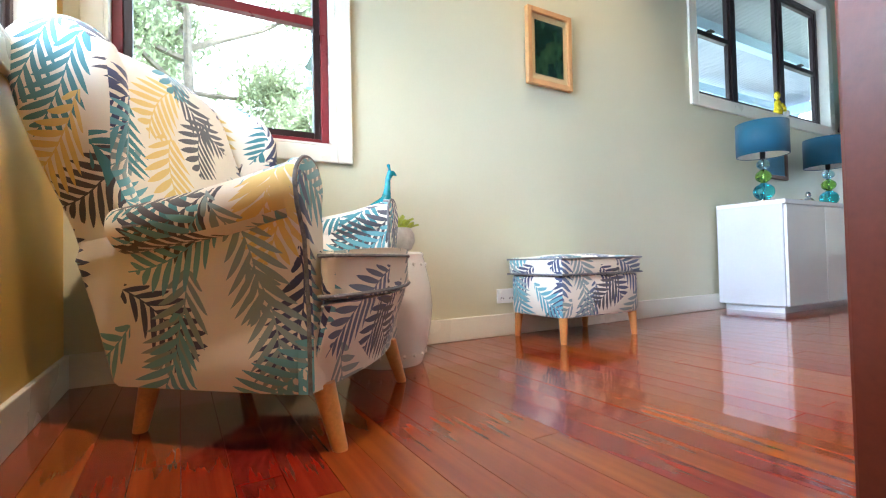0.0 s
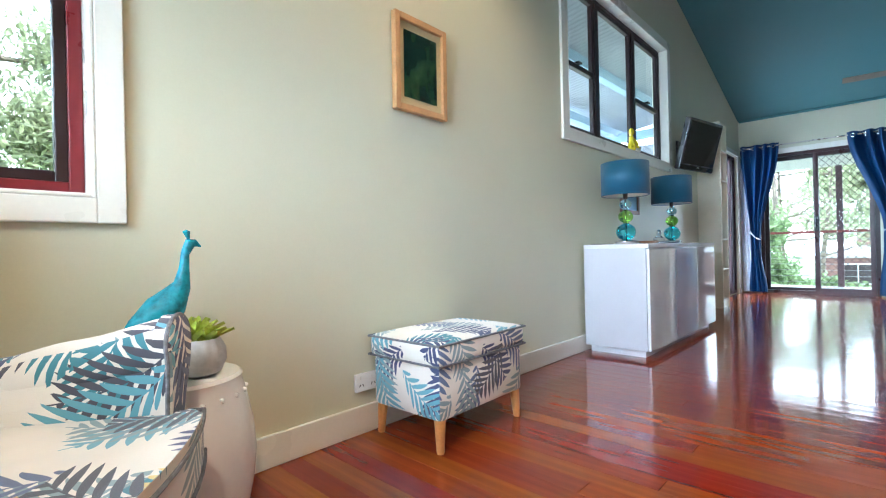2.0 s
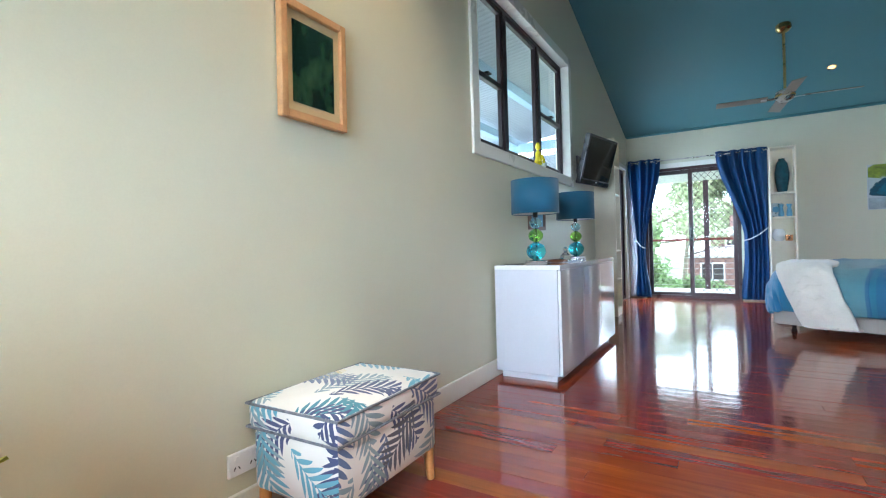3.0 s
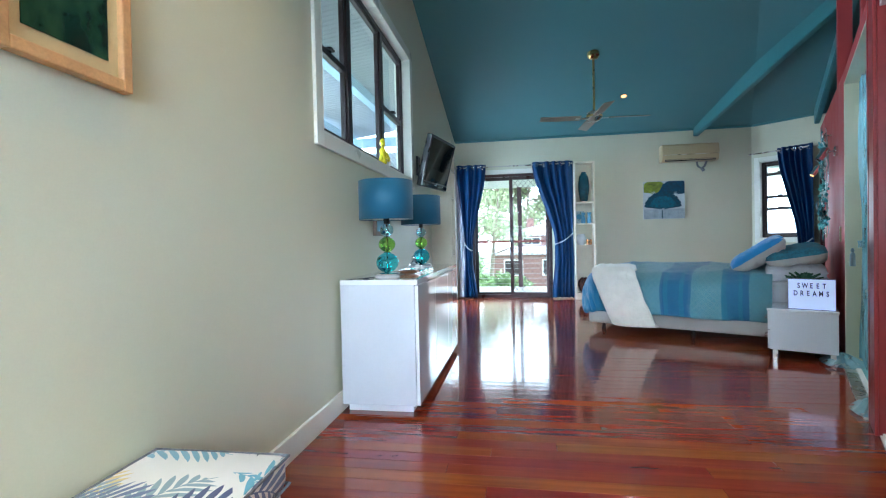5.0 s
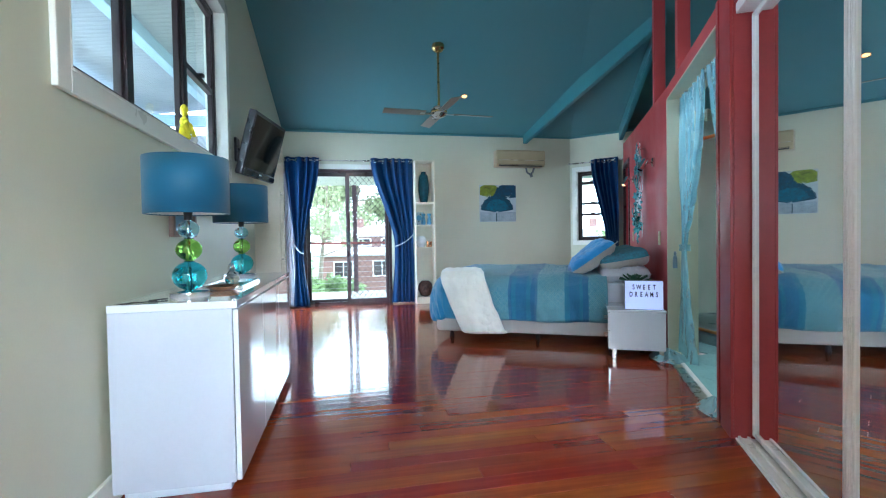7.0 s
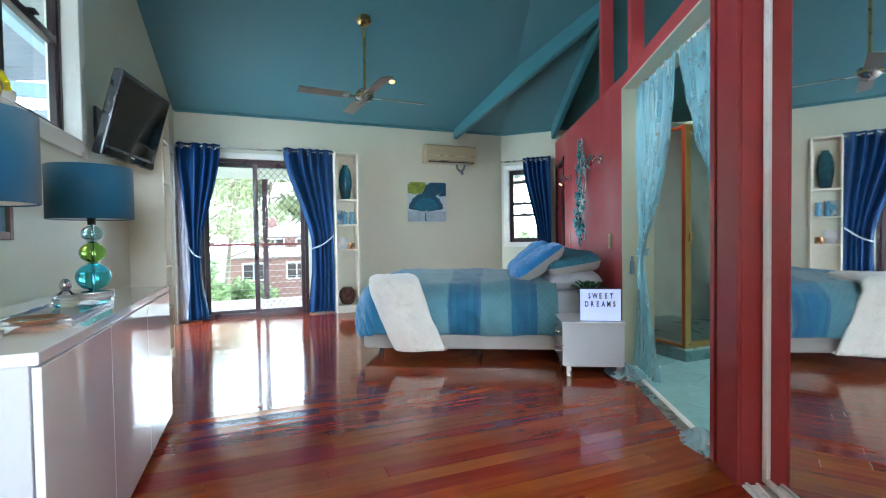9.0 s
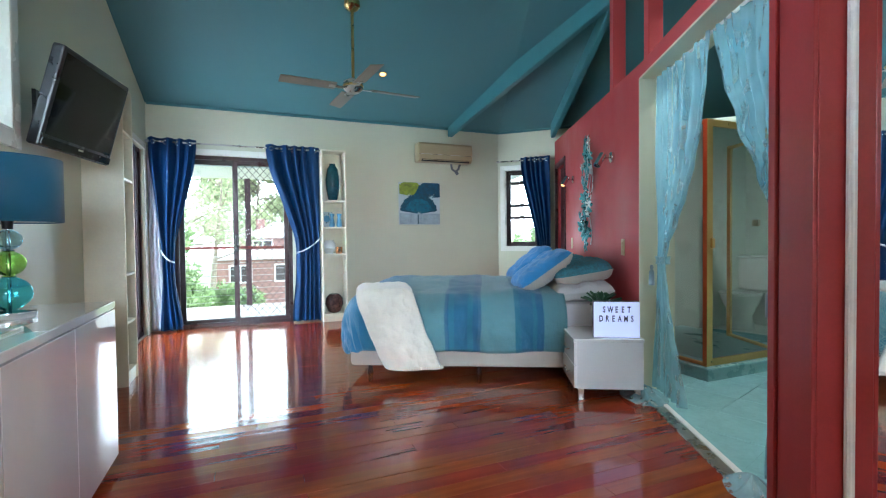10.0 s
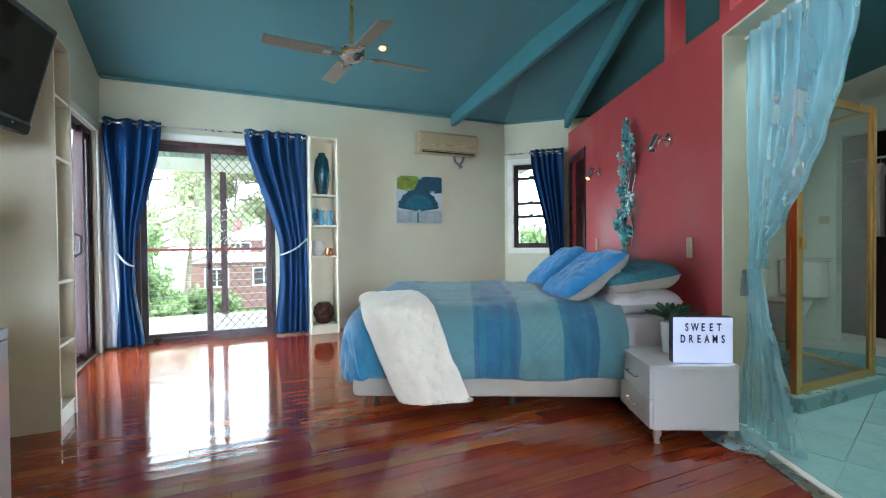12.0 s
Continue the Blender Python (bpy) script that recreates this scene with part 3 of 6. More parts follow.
M_PIPING = mat("dark_piping_cord", (0.17, 0.18, 0.20), 0.8, vary=0.3, scale=60, grain=300)


def cloth(name, color, rough=0.85, vary=0.08, weave=350, bump=0.2, sheen=0.2, **k):
    return mat(name, color, rough, vary=vary, scale=5, grain=weave, bump=bump, Sheen_Weight=sheen, **k)


M_CURTAIN = cloth("royal_blue_satin", (0.004, 0.036, 0.115), 0.6, 0.1, 400, 0.12, 0.0, Specular_IOR_Level=0.25)
M_TIE = cloth("pale_cord", (0.55, 0.56, 0.58), 0.7)
M_SHADE = cloth("teal_lampshade_fabric", (0.005, 0.085, 0.155), 0.6, 0.04, 300, 0.15, 0.2)
M_SHADEIN = mat("white_shade_lining", (0.75, 0.75, 0.72), 0.7)
M_LINEN = cloth("oatmeal_linen", (0.52, 0.48, 0.42), 0.9, 0.05, 260, 0.3)
M_SHEET = cloth("pale_lilac_sheet", (0.62, 0.60, 0.64), 0.85, 0.04)
M_FUR = cloth("cream_faux_fur", (0.90, 0.84, 0.72), 0.95, 0.04, 110, 0.9, 0.6)
M_BLUEPIL = mat("bright_blue_cotton", (0.030, 0.24, 0.58), 0.5, vary=0.06, scale=9, grain=40, bump=0.8, Sheen_Weight=0.3)
M_CERAMIC = mat("white_glazed_ceramic", (0.80, 0.80, 0.78), 0.12, vary=0.02, bump=0.0)
M_PEACOCK = mat("turquoise_glaze", (0.02, 0.26, 0.34), 0.22, vary=0.3, scale=30, grain=70, bump=0.9)
M_POT = mat("grey_white_pot", (0.45, 0.46, 0.45), 0.5, vary=0.12, scale=20)
M_YGREEN = mat("yellow_green_leaf", (0.42, 0.50, 0.06), 0.5, vary=0.25, scale=30, grain=100)
M_DKLEAF = mat("dark_green_leaf", (0.03, 0.09, 0.045), 0.4, vary=0.25, scale=30, grain=100)
M_YELLOWFIG = mat("yellow_resin", (0.80, 0.68, 0.02), 0.25, vary=0.05)
M_DKVASE = mat("dark_teal_glaze", (0.010, 0.06, 0.08), 0.15, vary=0.2, scale=14, bump=0.1)
M_PALEBLUE = mat("pale_blue_ceramic", (0.14, 0.35, 0.52), 0.3, vary=0.1)
M_SCREEN = mat("dark_screen", (0.004, 0.0045, 0.005), 0.05, vary=0.05, bump=0, Specular_IOR_Level=0.1)
M_TEALGLASS = glass("turquoise_glass", (0.14, 0.74, 0.86))
M_GREENGLASS = glass("lime_glass", (0.42, 0.84, 0.14))
M_AQUAGLASS = glass("pale_blue_glass", (0.48, 0.80, 0.93))
M_TEALMETAL = mat("painted_teal_metal", (0.08, 0.26, 0.28), 0.3, 0.7, vary=0.25, scale=25, bump=0.1)
M_SILVERLEAF = mat("silver_metal", (0.5, 0.56, 0.55), 0.3, 0.9, vary=0.15, scale=25)
M_SKIN = mat("cream_shelf_paint", (0.78, 0.72, 0.55), 0.4, vary=0.03)
M_COPPER = mat("copper", (0.6, 0.30, 0.14), 0.25, 1.0)
M_BLUEGREYBASE = mat("aqua_shower_base", (0.22, 0.40, 0.40), 0.3)
M_ALU = mat("white_aluminium", (0.80, 0.80, 0.80), 0.3, vary=0.02)


def emitter(name, color, strength):
    n = Nodes(name)
    n.set(Base_Color=color, Emission_Color=color, Emission_Strength=strength)
    return n.m


M_BULB = emitter("lit_bulb", (1.0, 0.50, 0.16), 2.6)
M_LIGHTBOX = emitter("lit_white_acrylic", (0.66, 0.72, 0.98), 0.30)


def sheer():
    n = Nodes("aqua_voile")
    fold = n.noise(6, 3)
    n.set(Base_Color=n.ramp(fold, [(0.3, (0.38, 0.71, 0.82)), (0.7, (0.48, 0.79, 0.88))]), Roughness=0.8)
    n.set(Alpha=n.ramp(n.noise(2.0, 2, n.scaled(n.coord(), (9, 9, 1))), [(0.3, 0.28), (0.7, 0.43)]))
    return n.m


M_VOILE = sheer()


def duvet_fabric():
    """Teal cover with woven lattice bands and blue stripes across its length."""
    n = Nodes("patterned_teal_cover")
    uv = n.coord("UV")
    xyz = n.t.nodes.new("ShaderNodeSeparateXYZ")
    n.link(uv, xyz.inputs[0])
    a, b = xyz.outputs[0], xyz.outputs[1]
    d1 = n.math("ABSOLUTE", n.math("SUBTRACT", n.math("FRACT", n.math("MULTIPLY", n.math("ADD", a, b), 18.0)), 0.5))
    d2 = n.math("ABSOLUTE", n.math("SUBTRACT", n.math("FRACT", n.math("MULTIPLY", n.math("SUBTRACT", a, b), 18.0)), 0.5))
    cell = n.math("MAXIMUM", d1, d2)
    line = n.math("GREATER_THAN", cell, 0.40)
    dot = n.math("MULTIPLY", n.math("LESS_THAN", cell, 0.28), n.math("GREATER_THAN", cell, 0.16))
    lattice = n.math("MULTIPLY", n.math("MAXIMUM", line, dot), 0.55)
    base = n.ramp(n.noise(3, 3, uv), [(0.3, (0.016, 0.15, 0.23)), (0.7, (0.028, 0.21, 0.32))])
    pale = (0.38, 0.56, 0.47)
    pat = n.mix(lattice, base, pale)
    band = n.ramp(n.math("DIVIDE", b, 2.6), [(0.0, 0.8), (0.225, 0.0), (0.305, 1.0), (0.41, 0.0), (0.50, 1.0), (0.665, 0.2), (0.72, 0.05)], True)
    out = n.mix(band, base, pat)
    st = n.ramp(n.math("DIVIDE", b, 2.6), [(0.0, 0.0), (0.225, 1.0), (0.245, 0.15), (0.256, 0.75), (0.292, 0.15), (0.30, 0.0), (0.40, 1.0), (0.425, 0.15), (0.44, 0.8), (0.48, 0.15), (0.495, 1.0), (0.505, 0.0)], True)
    out = n.mix(n.math("MULTIPLY", st, 0.75), out, (0.013, 0.105, 0.25))
    # the plain end at the foot is a clearer blue
    out = n.mix(n.ramp(n.math("DIVIDE", b, 2.6), [(0.70, 0.0), (0.78, 0.8)]), out, (0.020, 0.20, 0.42))
    n.set(Base_Color=out, Roughness=0.5, Sheen_Weight=0.3)
    n.bump(n.math("ADD", n.math("ADD", n.noise(300, 2, uv), n.math("MULTIPLY", lattice, 0.6)), n.math("MULTIPLY", n.noise(11, 4, uv, 0.65), 7.0)), 0.5, 0.006)
    return n.m


M_DUVET = duvet_fabric()


def art_fern():
    n = Nodes("fern_print")
    v = n.coord()
    c = n.ramp(n.noise(9, 5, n.scaled(v, (1, 1, 0.6))), [(0.3, (0.003, 0.008, 0.010)), (0.5, (0.008, 0.028, 0.016)), (0.64, (0.035, 0.075, 0.03)), (0.78, (0.18, 0.22, 0.13))])
    n.set(Base_Color=c, Roughness=0.12)
    return n.m


M_FERN = art_fern()

# ---- shaping helpers ----


def prism(bm, pts, x0, x1, m=I4, bevel=0.0, seg=3):
    """Extrudes a (y, z) outline from x0 to x1."""
    a = [bm.verts.new(m @ Vector((x0, y, z))) for y, z in pts]
    b = [bm.verts.new(m @ Vector((x1, y, z))) for y, z in pts]
    fs = [bm.faces.new(a[::-1]), bm.faces.new(b)]
    k = len(pts)
    for i in range(k):
        fs.append(bm.faces.new((a[i], a[(i + 1) % k], b[(i + 1) % k], b[i])))
    if bevel:
        bmesh.ops.bevel(bm, geom=list({e for f in fs for e in f.edges}), offset=bevel, segments=seg, profile=0.5, affect="EDGES")
    return bm


def cushion(w, h, t, m=I4, n=22, puff=0.38, sag=0.0, seed=0, crease=0.0):
    """A stuffed cushion lying in x, y with thickness in z."""
    bm = bmesh.new()
    grids = []
    for s in (1, -1):
        g = []
        for i in range(n + 1):
            r = []
            for j in range(n + 1):
                a, b = -1 + 2 * i / n, -1 + 2 * j / n
                k = max(0.0, (1 - a ** 4) * (1 - b ** 4)) ** puff
                x = a * w / 2 * (1 - 0.07 * (1 - abs(b)) * 0 - 0.05 * b * b * abs(a))
                y = b * h / 2 * (1 - 0.05 * a * a * abs(b))
                z = s * t / 2 * k + 0.018 * noise.noise((x * 7 + seed, y * 7, s)) * k - sag * a * a
                if crease:
                    z += s * crease * k * (0.5 - abs(noise.noise((x * 9 + y * 5 + seed, y * 16 - x * 4, s))) * 2.2)
                r.append(bm.verts.new(m @ Vector((x, y, z))))
            g.append(r)
        grids.append(g)
        for i in range(n):
            for j in range(n):
                bm.faces.new((g[i][j], g[i + 1][j], g[i + 1][j + 1], g[i][j + 1]))
    bmesh.ops.remove_doubles(bm, verts=bm.verts, dist=0.0015)
    return bm


def grid_mesh(fn, nu, nv, uvf=None):
    bm = bmesh.new()
    uvl = bm.loops.layers.uv.new("UVMap") if uvf else None
    g = [[bm.verts.new(fn(i / nu, j / nv)) for j in range(nv + 1)] for i in range(nu + 1)]
    for i in range(nu):
        for j in range(nv):
            f = bm.faces.new((g[i][j], g[i + 1][j], g[i + 1][j + 1], g[i][j + 1]))
            if uvf:
                for lp, (p, q) in zip(f.loops, ((i, j), (i + 1, j), (i + 1, j + 1), (i, j + 1))):
                    lp[uvl].uv = uvf(p / nu, q / nv)
    return bm


def solidify(ob, t):
    s = ob.modifiers.new("thickness", "SOLIDIFY")
    s.thickness = t
    return ob


def smoothstep(a, b, x):
    t = min(1.0, max(0.0, (x - a) / (b - a)))
    return t * t * (3 - 2 * t)


# ---- armchair ----
def loft(rows, corner=4, bow=None):
    """Stacks rounded rectangles; rows are (z, x centre, half width, y back, y front, corner radius)."""
    bm = bmesh.new()
    rings = []
    for z, cx, hx, yb, yf, r in rows:
        cy, hy = (yb + yf) / 2, (yf - yb) / 2
        r = min(r, hx * 0.98, hy * 0.98)
        ring = []
        for (sx, sy), a0 in (((1, 1), 0), ((-1, 1), 90), ((-1, -1), 180), ((1, -1), 270)):
            for c in range(corner + 1):
                a = radians(a0 + 90 * c / corner)
                ring.append((cx + sx * (hx - r) + r * math.cos(a), cy + sy * (hy - r) + r * math.sin(a)))
            if hx > 0.2 and sx == sy:
                # extra points across a broad face, so that it can swell
                for q in range(1, 8):
                    ring.append((cx + sx * (hx - r) * (1 - q / 4), cy + sy * hy))
        rings.append([bm.verts.new((x, y, z)) for x, y in ring])
    n = len(rings[0])
    for a, b in zip(rings, rings[1:]):
        for q in range(n):
            bm.faces.new((a[q], a[(q + 1) % n], b[(q + 1) % n], b[q]))
    bm.faces.new(rings[0][::-1]), bm.faces.new(rings[-1])
    if bow:
        for v in bm.verts:
            v.co = bow(v.co)
    return bm


UPRIGHT = Matrix(((0, 1, 0, 0), (0, 0, 1, 0), (1, 0, 0, 0), (0, 0, 0, 1)))


def armchair(m):
    c = thing("armchair", "wingback armchair in cream cotton with palm-leaf print", "armchair", m)

    def narrow(p):
        # the chair is narrower at its back, and its wings spread a little
        k = 1 - 0.13 * smoothstep(0.15, -0.30, p.y) * (1 - 0.75 * smoothstep(0.45, 0.85, p.z))
        return Vector((p.x * k, p.y, p.z))

    for s in (1, -1):
        wall_rows = [(0.135, s * 0.322, 0.026, -0.225, 0.250, 0.02), (0.145, s * 0.322, 0.031, -0.233, 0.256, 0.02), (0.23, s * 0.322, 0.033, -0.26, 0.258, 0.02), (0.32, s * 0.324, 0.034, -0.287, 0.262, 0.02), (0.42, s * 0.330, 0.035, -0.32, 0.266, 0.02), (0.50, s * 0.336, 0.036, -0.318, 0.268, 0.02), (0.545, s * 0.338, 0.03, -0.300, 0.262, 0.02)]
        b = loft(wall_rows, bow=narrow)
        # the top of the arm falls towards the back
        for v in b.verts:
            if v.co.z > 0.46:
                v.co.z -= 0.075 * smoothstep(0.25, -0.15, v.co.y)
        part("side_panel", b, M_PALM, c, smooth=True, uv=True)
        pts, b = [], bmesh.new()
        for f in [q / 16 for q in range(17)]:
            y = 0.268 - 0.43 * f
            pts.append((s * (0.352 - 0.012 * f), y, 0.566 - 0.105 * f + 0.030 * f * f))
        tube(b, pts, 0.060, 20, 0.052)
        for v in b.verts:
            v.co.y += 0.006 * noise.noise((v.co.x * 9, v.co.y * 9, v.co.z * 9))
            v.co.z += 0.006 * noise.noise((v.co.x * 7, v.co.y * 11, 2 + s))
        part("armrest", b, M_PALM, c, smooth=True, uv=True)
        part("seam", bar([(s * 0.392, y, 0.505 + 0.09 * y) for y in (-0.12, -0.02, 0.08, 0.18, 0.262)], 0.004, 6), M_PIPING, c, smooth=True)
        front = [(s * (0.350 + 0.062 * math.cos(math.pi * q / 14)), 0.570 + 0.060 * math.sin(math.pi * q / 14)) for q in range(15)]
        front = [(s * 0.354, 0.138), (s * 0.356, 0.30), (s * 0.372, 0.46), (s * 0.404, 0.53)] + front + [(s * 0.297, 0.53), (s * 0.292, 0.46), (s * 0.290, 0.30), (s * 0.290, 0.138)]
        b = bmesh.new()
        rings = []
        for y, g in ((0.250, 1.0), (0.272, 1.0), (0.280, 0.97), (0.284, 0.88)):
            cx = s * 0.325
            rings.append([b.verts.new((cx + (x - cx) * g, y, 0.38 + (z - 0.38) * (g * 0.3 + 0.7))) for x, z in front])
        for p1, p2 in zip(rings, rings[1:]):
            for q in range(len(front)):
                b.faces.new((p1[q], p1[(q + 1) % len(front)], p2[(q + 1) % len(front)], p2[q]))
        b.faces.new(rings[0][::-1]), b.faces.new(rings[-1])
        part("arm_front", b, M_PALM, c, smooth=True, uv=True)
        part("piping", bar([(x, 0.276, z) for x, z in front], 0.0045, 6), M_PIPING, c, smooth=True)
        wing_rows = [(0.43, s * 0.318, 0.028, -0.325, -0.110, 0.03), (0.50, s * 0.322, 0.036, -0.343, -0.125, 0.035), (0.56, s * 0.330, 0.040, -0.361, -0.168, 0.04), (0.63, s * 0.340, 0.043, -0.383, -0.192, 0.043), (0.70, s * 0.348, 0.046, -0.402, -0.176, 0.046), (0.78, s * 0.354, 0.047, -0.424, -0.162, 0.047), (0.86, s * 0.355, 0.047, -0.445, -0.166, 0.047), (0.92, s * 0.352, 0.045, -0.462, -0.196, 0.045), (0.96, s * 0.348, 0.041, -0.458, -0.240, 0.041), (0.985, s * 0.344, 0.032, -0.435, -0.285, 0.032), (0.997, s * 0.341, 0.018, -0.40, -0.325, 0.018)]
        part("wing", loft(wing_rows, 5, narrow), M_PALM, c, smooth=True, uv=True)

    def swell(p):
        if p.y > -0.16 - (p.z - 0.36) * 0.34 - 0.05:
            p = p + Vector((0, 0.032 * max(0.0, 1 - (p.x / 0.30) ** 2) * smoothstep(0.35, 0.55, p.z), 0))
        return Vector((p.x, p.y, p.z + 0.022 * smoothstep(0.85, 0.99, p.z) * (1 - (p.x / 0.30) ** 2)))

    back_rows = [(0.135, 0, 0.285, -0.226, -0.16, 0.02), (0.30, 0, 0.285, -0.280, -0.11, 0.03), (0.42, 0, 0.292, -0.318, -0.145, 0.04), (0.55, 0, 0.300, -0.358, -0.195, 0.05), (0.68, 0, 0.305, -0.396, -0.245, 0.05), (0.80, 0, 0.308, -0.430, -0.290, 0.05), (0.90, 0, 0.308, -0.456, -0.325, 0.05), (0.95, 0, 0.300, -0.464, -0.350, 0.05), (0.98, 0, 0.285, -0.452, -0.378, 0.035), (0.99, 0, 0.27, -0.44, -0.40, 0.02)]
    part("backrest", loft(back_rows, 4, swell), M_PALM, c, smooth=True, uv=True)

    def seat_outline(half_back, half_front, y0, y1, bow):
        arc = [(half_front * (1 - 2 * q / 12), y1 + bow * (1 - (1 - 2 * q / 12) ** 2)) for q in range(13)]
        return [(half_back, y0), (half_back, 0.29), (half_front, 0.292)] + arc + [(-half_front, 0.292), (-half_back, 0.29), (-half_back, y0)]

    b = prism(bmesh.new(), seat_outline(0.288, 0.340, -0.17, 0.318, 0.05), 0.135, 0.322, UPRIGHT, 0.008, 2)
    for v in b.verts:
        if v.co.y > 0.2:
            v.co.y -= 0.055 * (1 - smoothstep(0.12, 0.30, v.co.z)) * smoothstep(0.28, 0.32, v.co.y)
    part("seat_base", b, M_PALM, c, smooth=True, uv=True)
    b = prism(bmesh.new(), seat_outline(0.286, 0.346, -0.15, 0.325, 0.058), 0.330, 0.432, UPRIGHT, 0.022, 3)
    bmesh.ops.triangulate(b, faces=[f for f in b.faces if len(f.verts) > 4])
    for v in b.verts:
        if v.co.z > 0.40:
            v.co.z += 0.014 * (1 - (v.co.x / 0.35) ** 2)
    cu = part("seat_cushion", b, M_PALM, c, smooth=True, uv=True)
    edge = [(x * 1.003, y * 1.004) for x, y in seat_outline(0.286, 0.346, -0.15, 0.325, 0.058)[2:-2]]
    for z in (0.338, 0.424):
        part("piping", bar([(x, y, z) for x, y in edge], 0.0045, 6), M_PIPING, cu, smooth=True)
    for sx in (1, -1):
        for x0, y, lean, out in ((0.278, 0.272, 0.040, 0.008), (0.225, -0.195, -0.035, 0.0)):
            l = turned([(0.016, 0.0), (0.018, 0.006), (0.027, 0.145)], seg=18)
            for v in l.verts:
                v.co.x += sx * (x0 + out * (1 - v.co.z / 0.14))
                v.co.y += y + lean * (1 - v.co.z / 0.14)
            part("leg", l, M_LEGWOOD, c, smooth=True)
    return c


armchair(pose(0.178, 1.275, 0, 0, 0, -127.7))


def ottoman(m):
    o = thing("footstool", "square footstool in palm-leaf print matching the armchair", "footstool", m)
    w, d = 0.57, 0.40
    part("body", bx((-w / 2 + 0.012, -d / 2 + 0.012, 0.115), (w / 2 - 0.012, d / 2 - 0.012, 0.315), I4, 0.02), M_PALM, o, smooth=True, uv=True)
    b = bx((-w / 2, -d / 2, 0.312), (w / 2, d / 2, 0.40), I4, 0.022)
    bmesh.ops.subdivide_edges(b, edges=b.edges, cuts=2, use_grid_fill=True)
    for v in b.verts:
        if v.co.z > 0.38:
            v.co.z += 0.018 * (1 - (2 * v.co.x / w) ** 2) * (1 - (2 * v.co.y / d) ** 2)
    lid = part("lid", b, M_PALM, o, smooth=True, uv=True)
    for z in (0.318, 0.392):
        part("piping", bar([(sx * w / 2 * 1.002, sy * d / 2 * 1.002, z) for sx, sy in ((1, 1), (-1, 1), (-1, -1), (1, -1), (1, 1))], 0.0045, 6), M_PIPING, lid)
    for sx in (1, -1):
        for sy in (1, -1):
            l = turned([(0.013, 0.0), (0.015, 0.005), (0.022, 0.12)], seg=14)
            for v in l.verts:
                v.co.x += sx * (w / 2 - 0.04 + 0.008 * (1 - v.co.z / 0.15))
                v.co.y += sy * (d / 2 - 0.04 + 0.008 * (1 - v.co.z / 0.15))
            part("leg", l, M_LEGWOOD, o, smooth=True)
    return o


ottoman(pose(1.765, 1.66, 0, 0, 0, 1) @ Matrix.Diagonal((1, 1, 1.03, 1)))

# ---- garden stool, peacock, succulent ----
SX, SY = 0.685, 1.62
st = thing("garden_stool", "white glazed ceramic drum stool with studs", "stool", pose(SX, SY, 0))
prof = [(0.135, 0.0), (0.14, 0.01), (0.155, 0.06), (0.175, 0.16), (0.182, 0.23), (0.175, 0.31), (0.155, 0.40), (0.148, 0.425), (0.15, 0.437), (0.142, 0.445), (0.06, 0.447)]
part("body", turned(prof, seg=36), M_CERAMIC, st, smooth=True)
for z, r in ((0.045, 0.153), (0.395, 0.158)):
    for k in range(20):
        a = k * math.pi / 10
        part("stud", turned([(0.007, -0.006), (0.007, 0.0), (0.004, 0.005)], pose(r * math.cos(a), r * math.sin(a), z) @ Matrix.Rotation(a, 4, "Z") @ Matrix.Rotation(radians(90), 4, "Y"), 8), M_CERAMIC, st, smooth=True)
bm = bmesh.new()
PM = pose(SX - 0.012, SY + 0.07, 0.447, 0, 0, 5) @ Matrix.Diagonal((0.78, 0.95, 1.03, 1))
pk = [((-0.20, 0, -0.03), 0.012), ((-0.14, 0, 0.02), 0.028), ((-0.08, 0, 0.075), 0.045), ((-0.02, 0, 0.115), 0.055), ((0.03, 0, 0.15), 0.046), ((0.058, 0, 0.19), 0.028), ((0.066, 0, 0.235), 0.017), ((0.07, 0, 0.275), 0.014), ((0.085, 0, 0.30), 0.018), ((0.105, 0, 0.303), 0.010), ((0.125, 0, 0.293), 0.002)]
seg = 14
rings = []
for i, (p, r) in enumerate(pk):
    a, b2 = Vector(pk[max(0, i - 1)][0]), Vector(pk[min(len(pk) - 1, i + 1)][0])
    d = (b2 - a).normalized()
    s1 = Vector((0, 1, 0))
    s2 = d.cross(s1)
    rings.append([bm.verts.new(PM @ (Vector(p) + Vector((0, 0, 0.03)) + 1.0 * r * (0.85 * math.cos(2 * math.pi * k / seg) * s1 + math.sin(2 * math.pi * k / seg) * s2))) for k in range(seg)])
for a, b2 in zip(rings, rings[1:]):
    for k in range(seg):
        bm.faces.new((a[k], a[(k + 1) % seg], b2[(k + 1) % seg], b2[k]))
bm.faces.new(rings[0][::-1]), bm.faces.new(rings[-1])
for k in (-1, 0, 1):
    tube(bm, [PM @ Vector((0.085, 0.004 * k, 0.335)), PM @ Vector((0.075 + 0.01 * k, 0.012 * k, 0.365))], 0.003, 6, 0.007)
for sy in (-1, 1):
    tube(bm, [PM @ Vector((0.0, 0.02 * sy, 0.12)), PM @ Vector((0.01, 0.022 * sy, 0.0))], 0.010, 8, 0.007)
lathe(bm, [(0.05, 0.0), (0.055, 0.012), (0.03, 0.02)], PM, 16)
tagged(part("peacock_figurine", bm, M_PEACOCK, smooth=True), "glossy turquoise peacock figurine on the ceramic stool", "figurine")


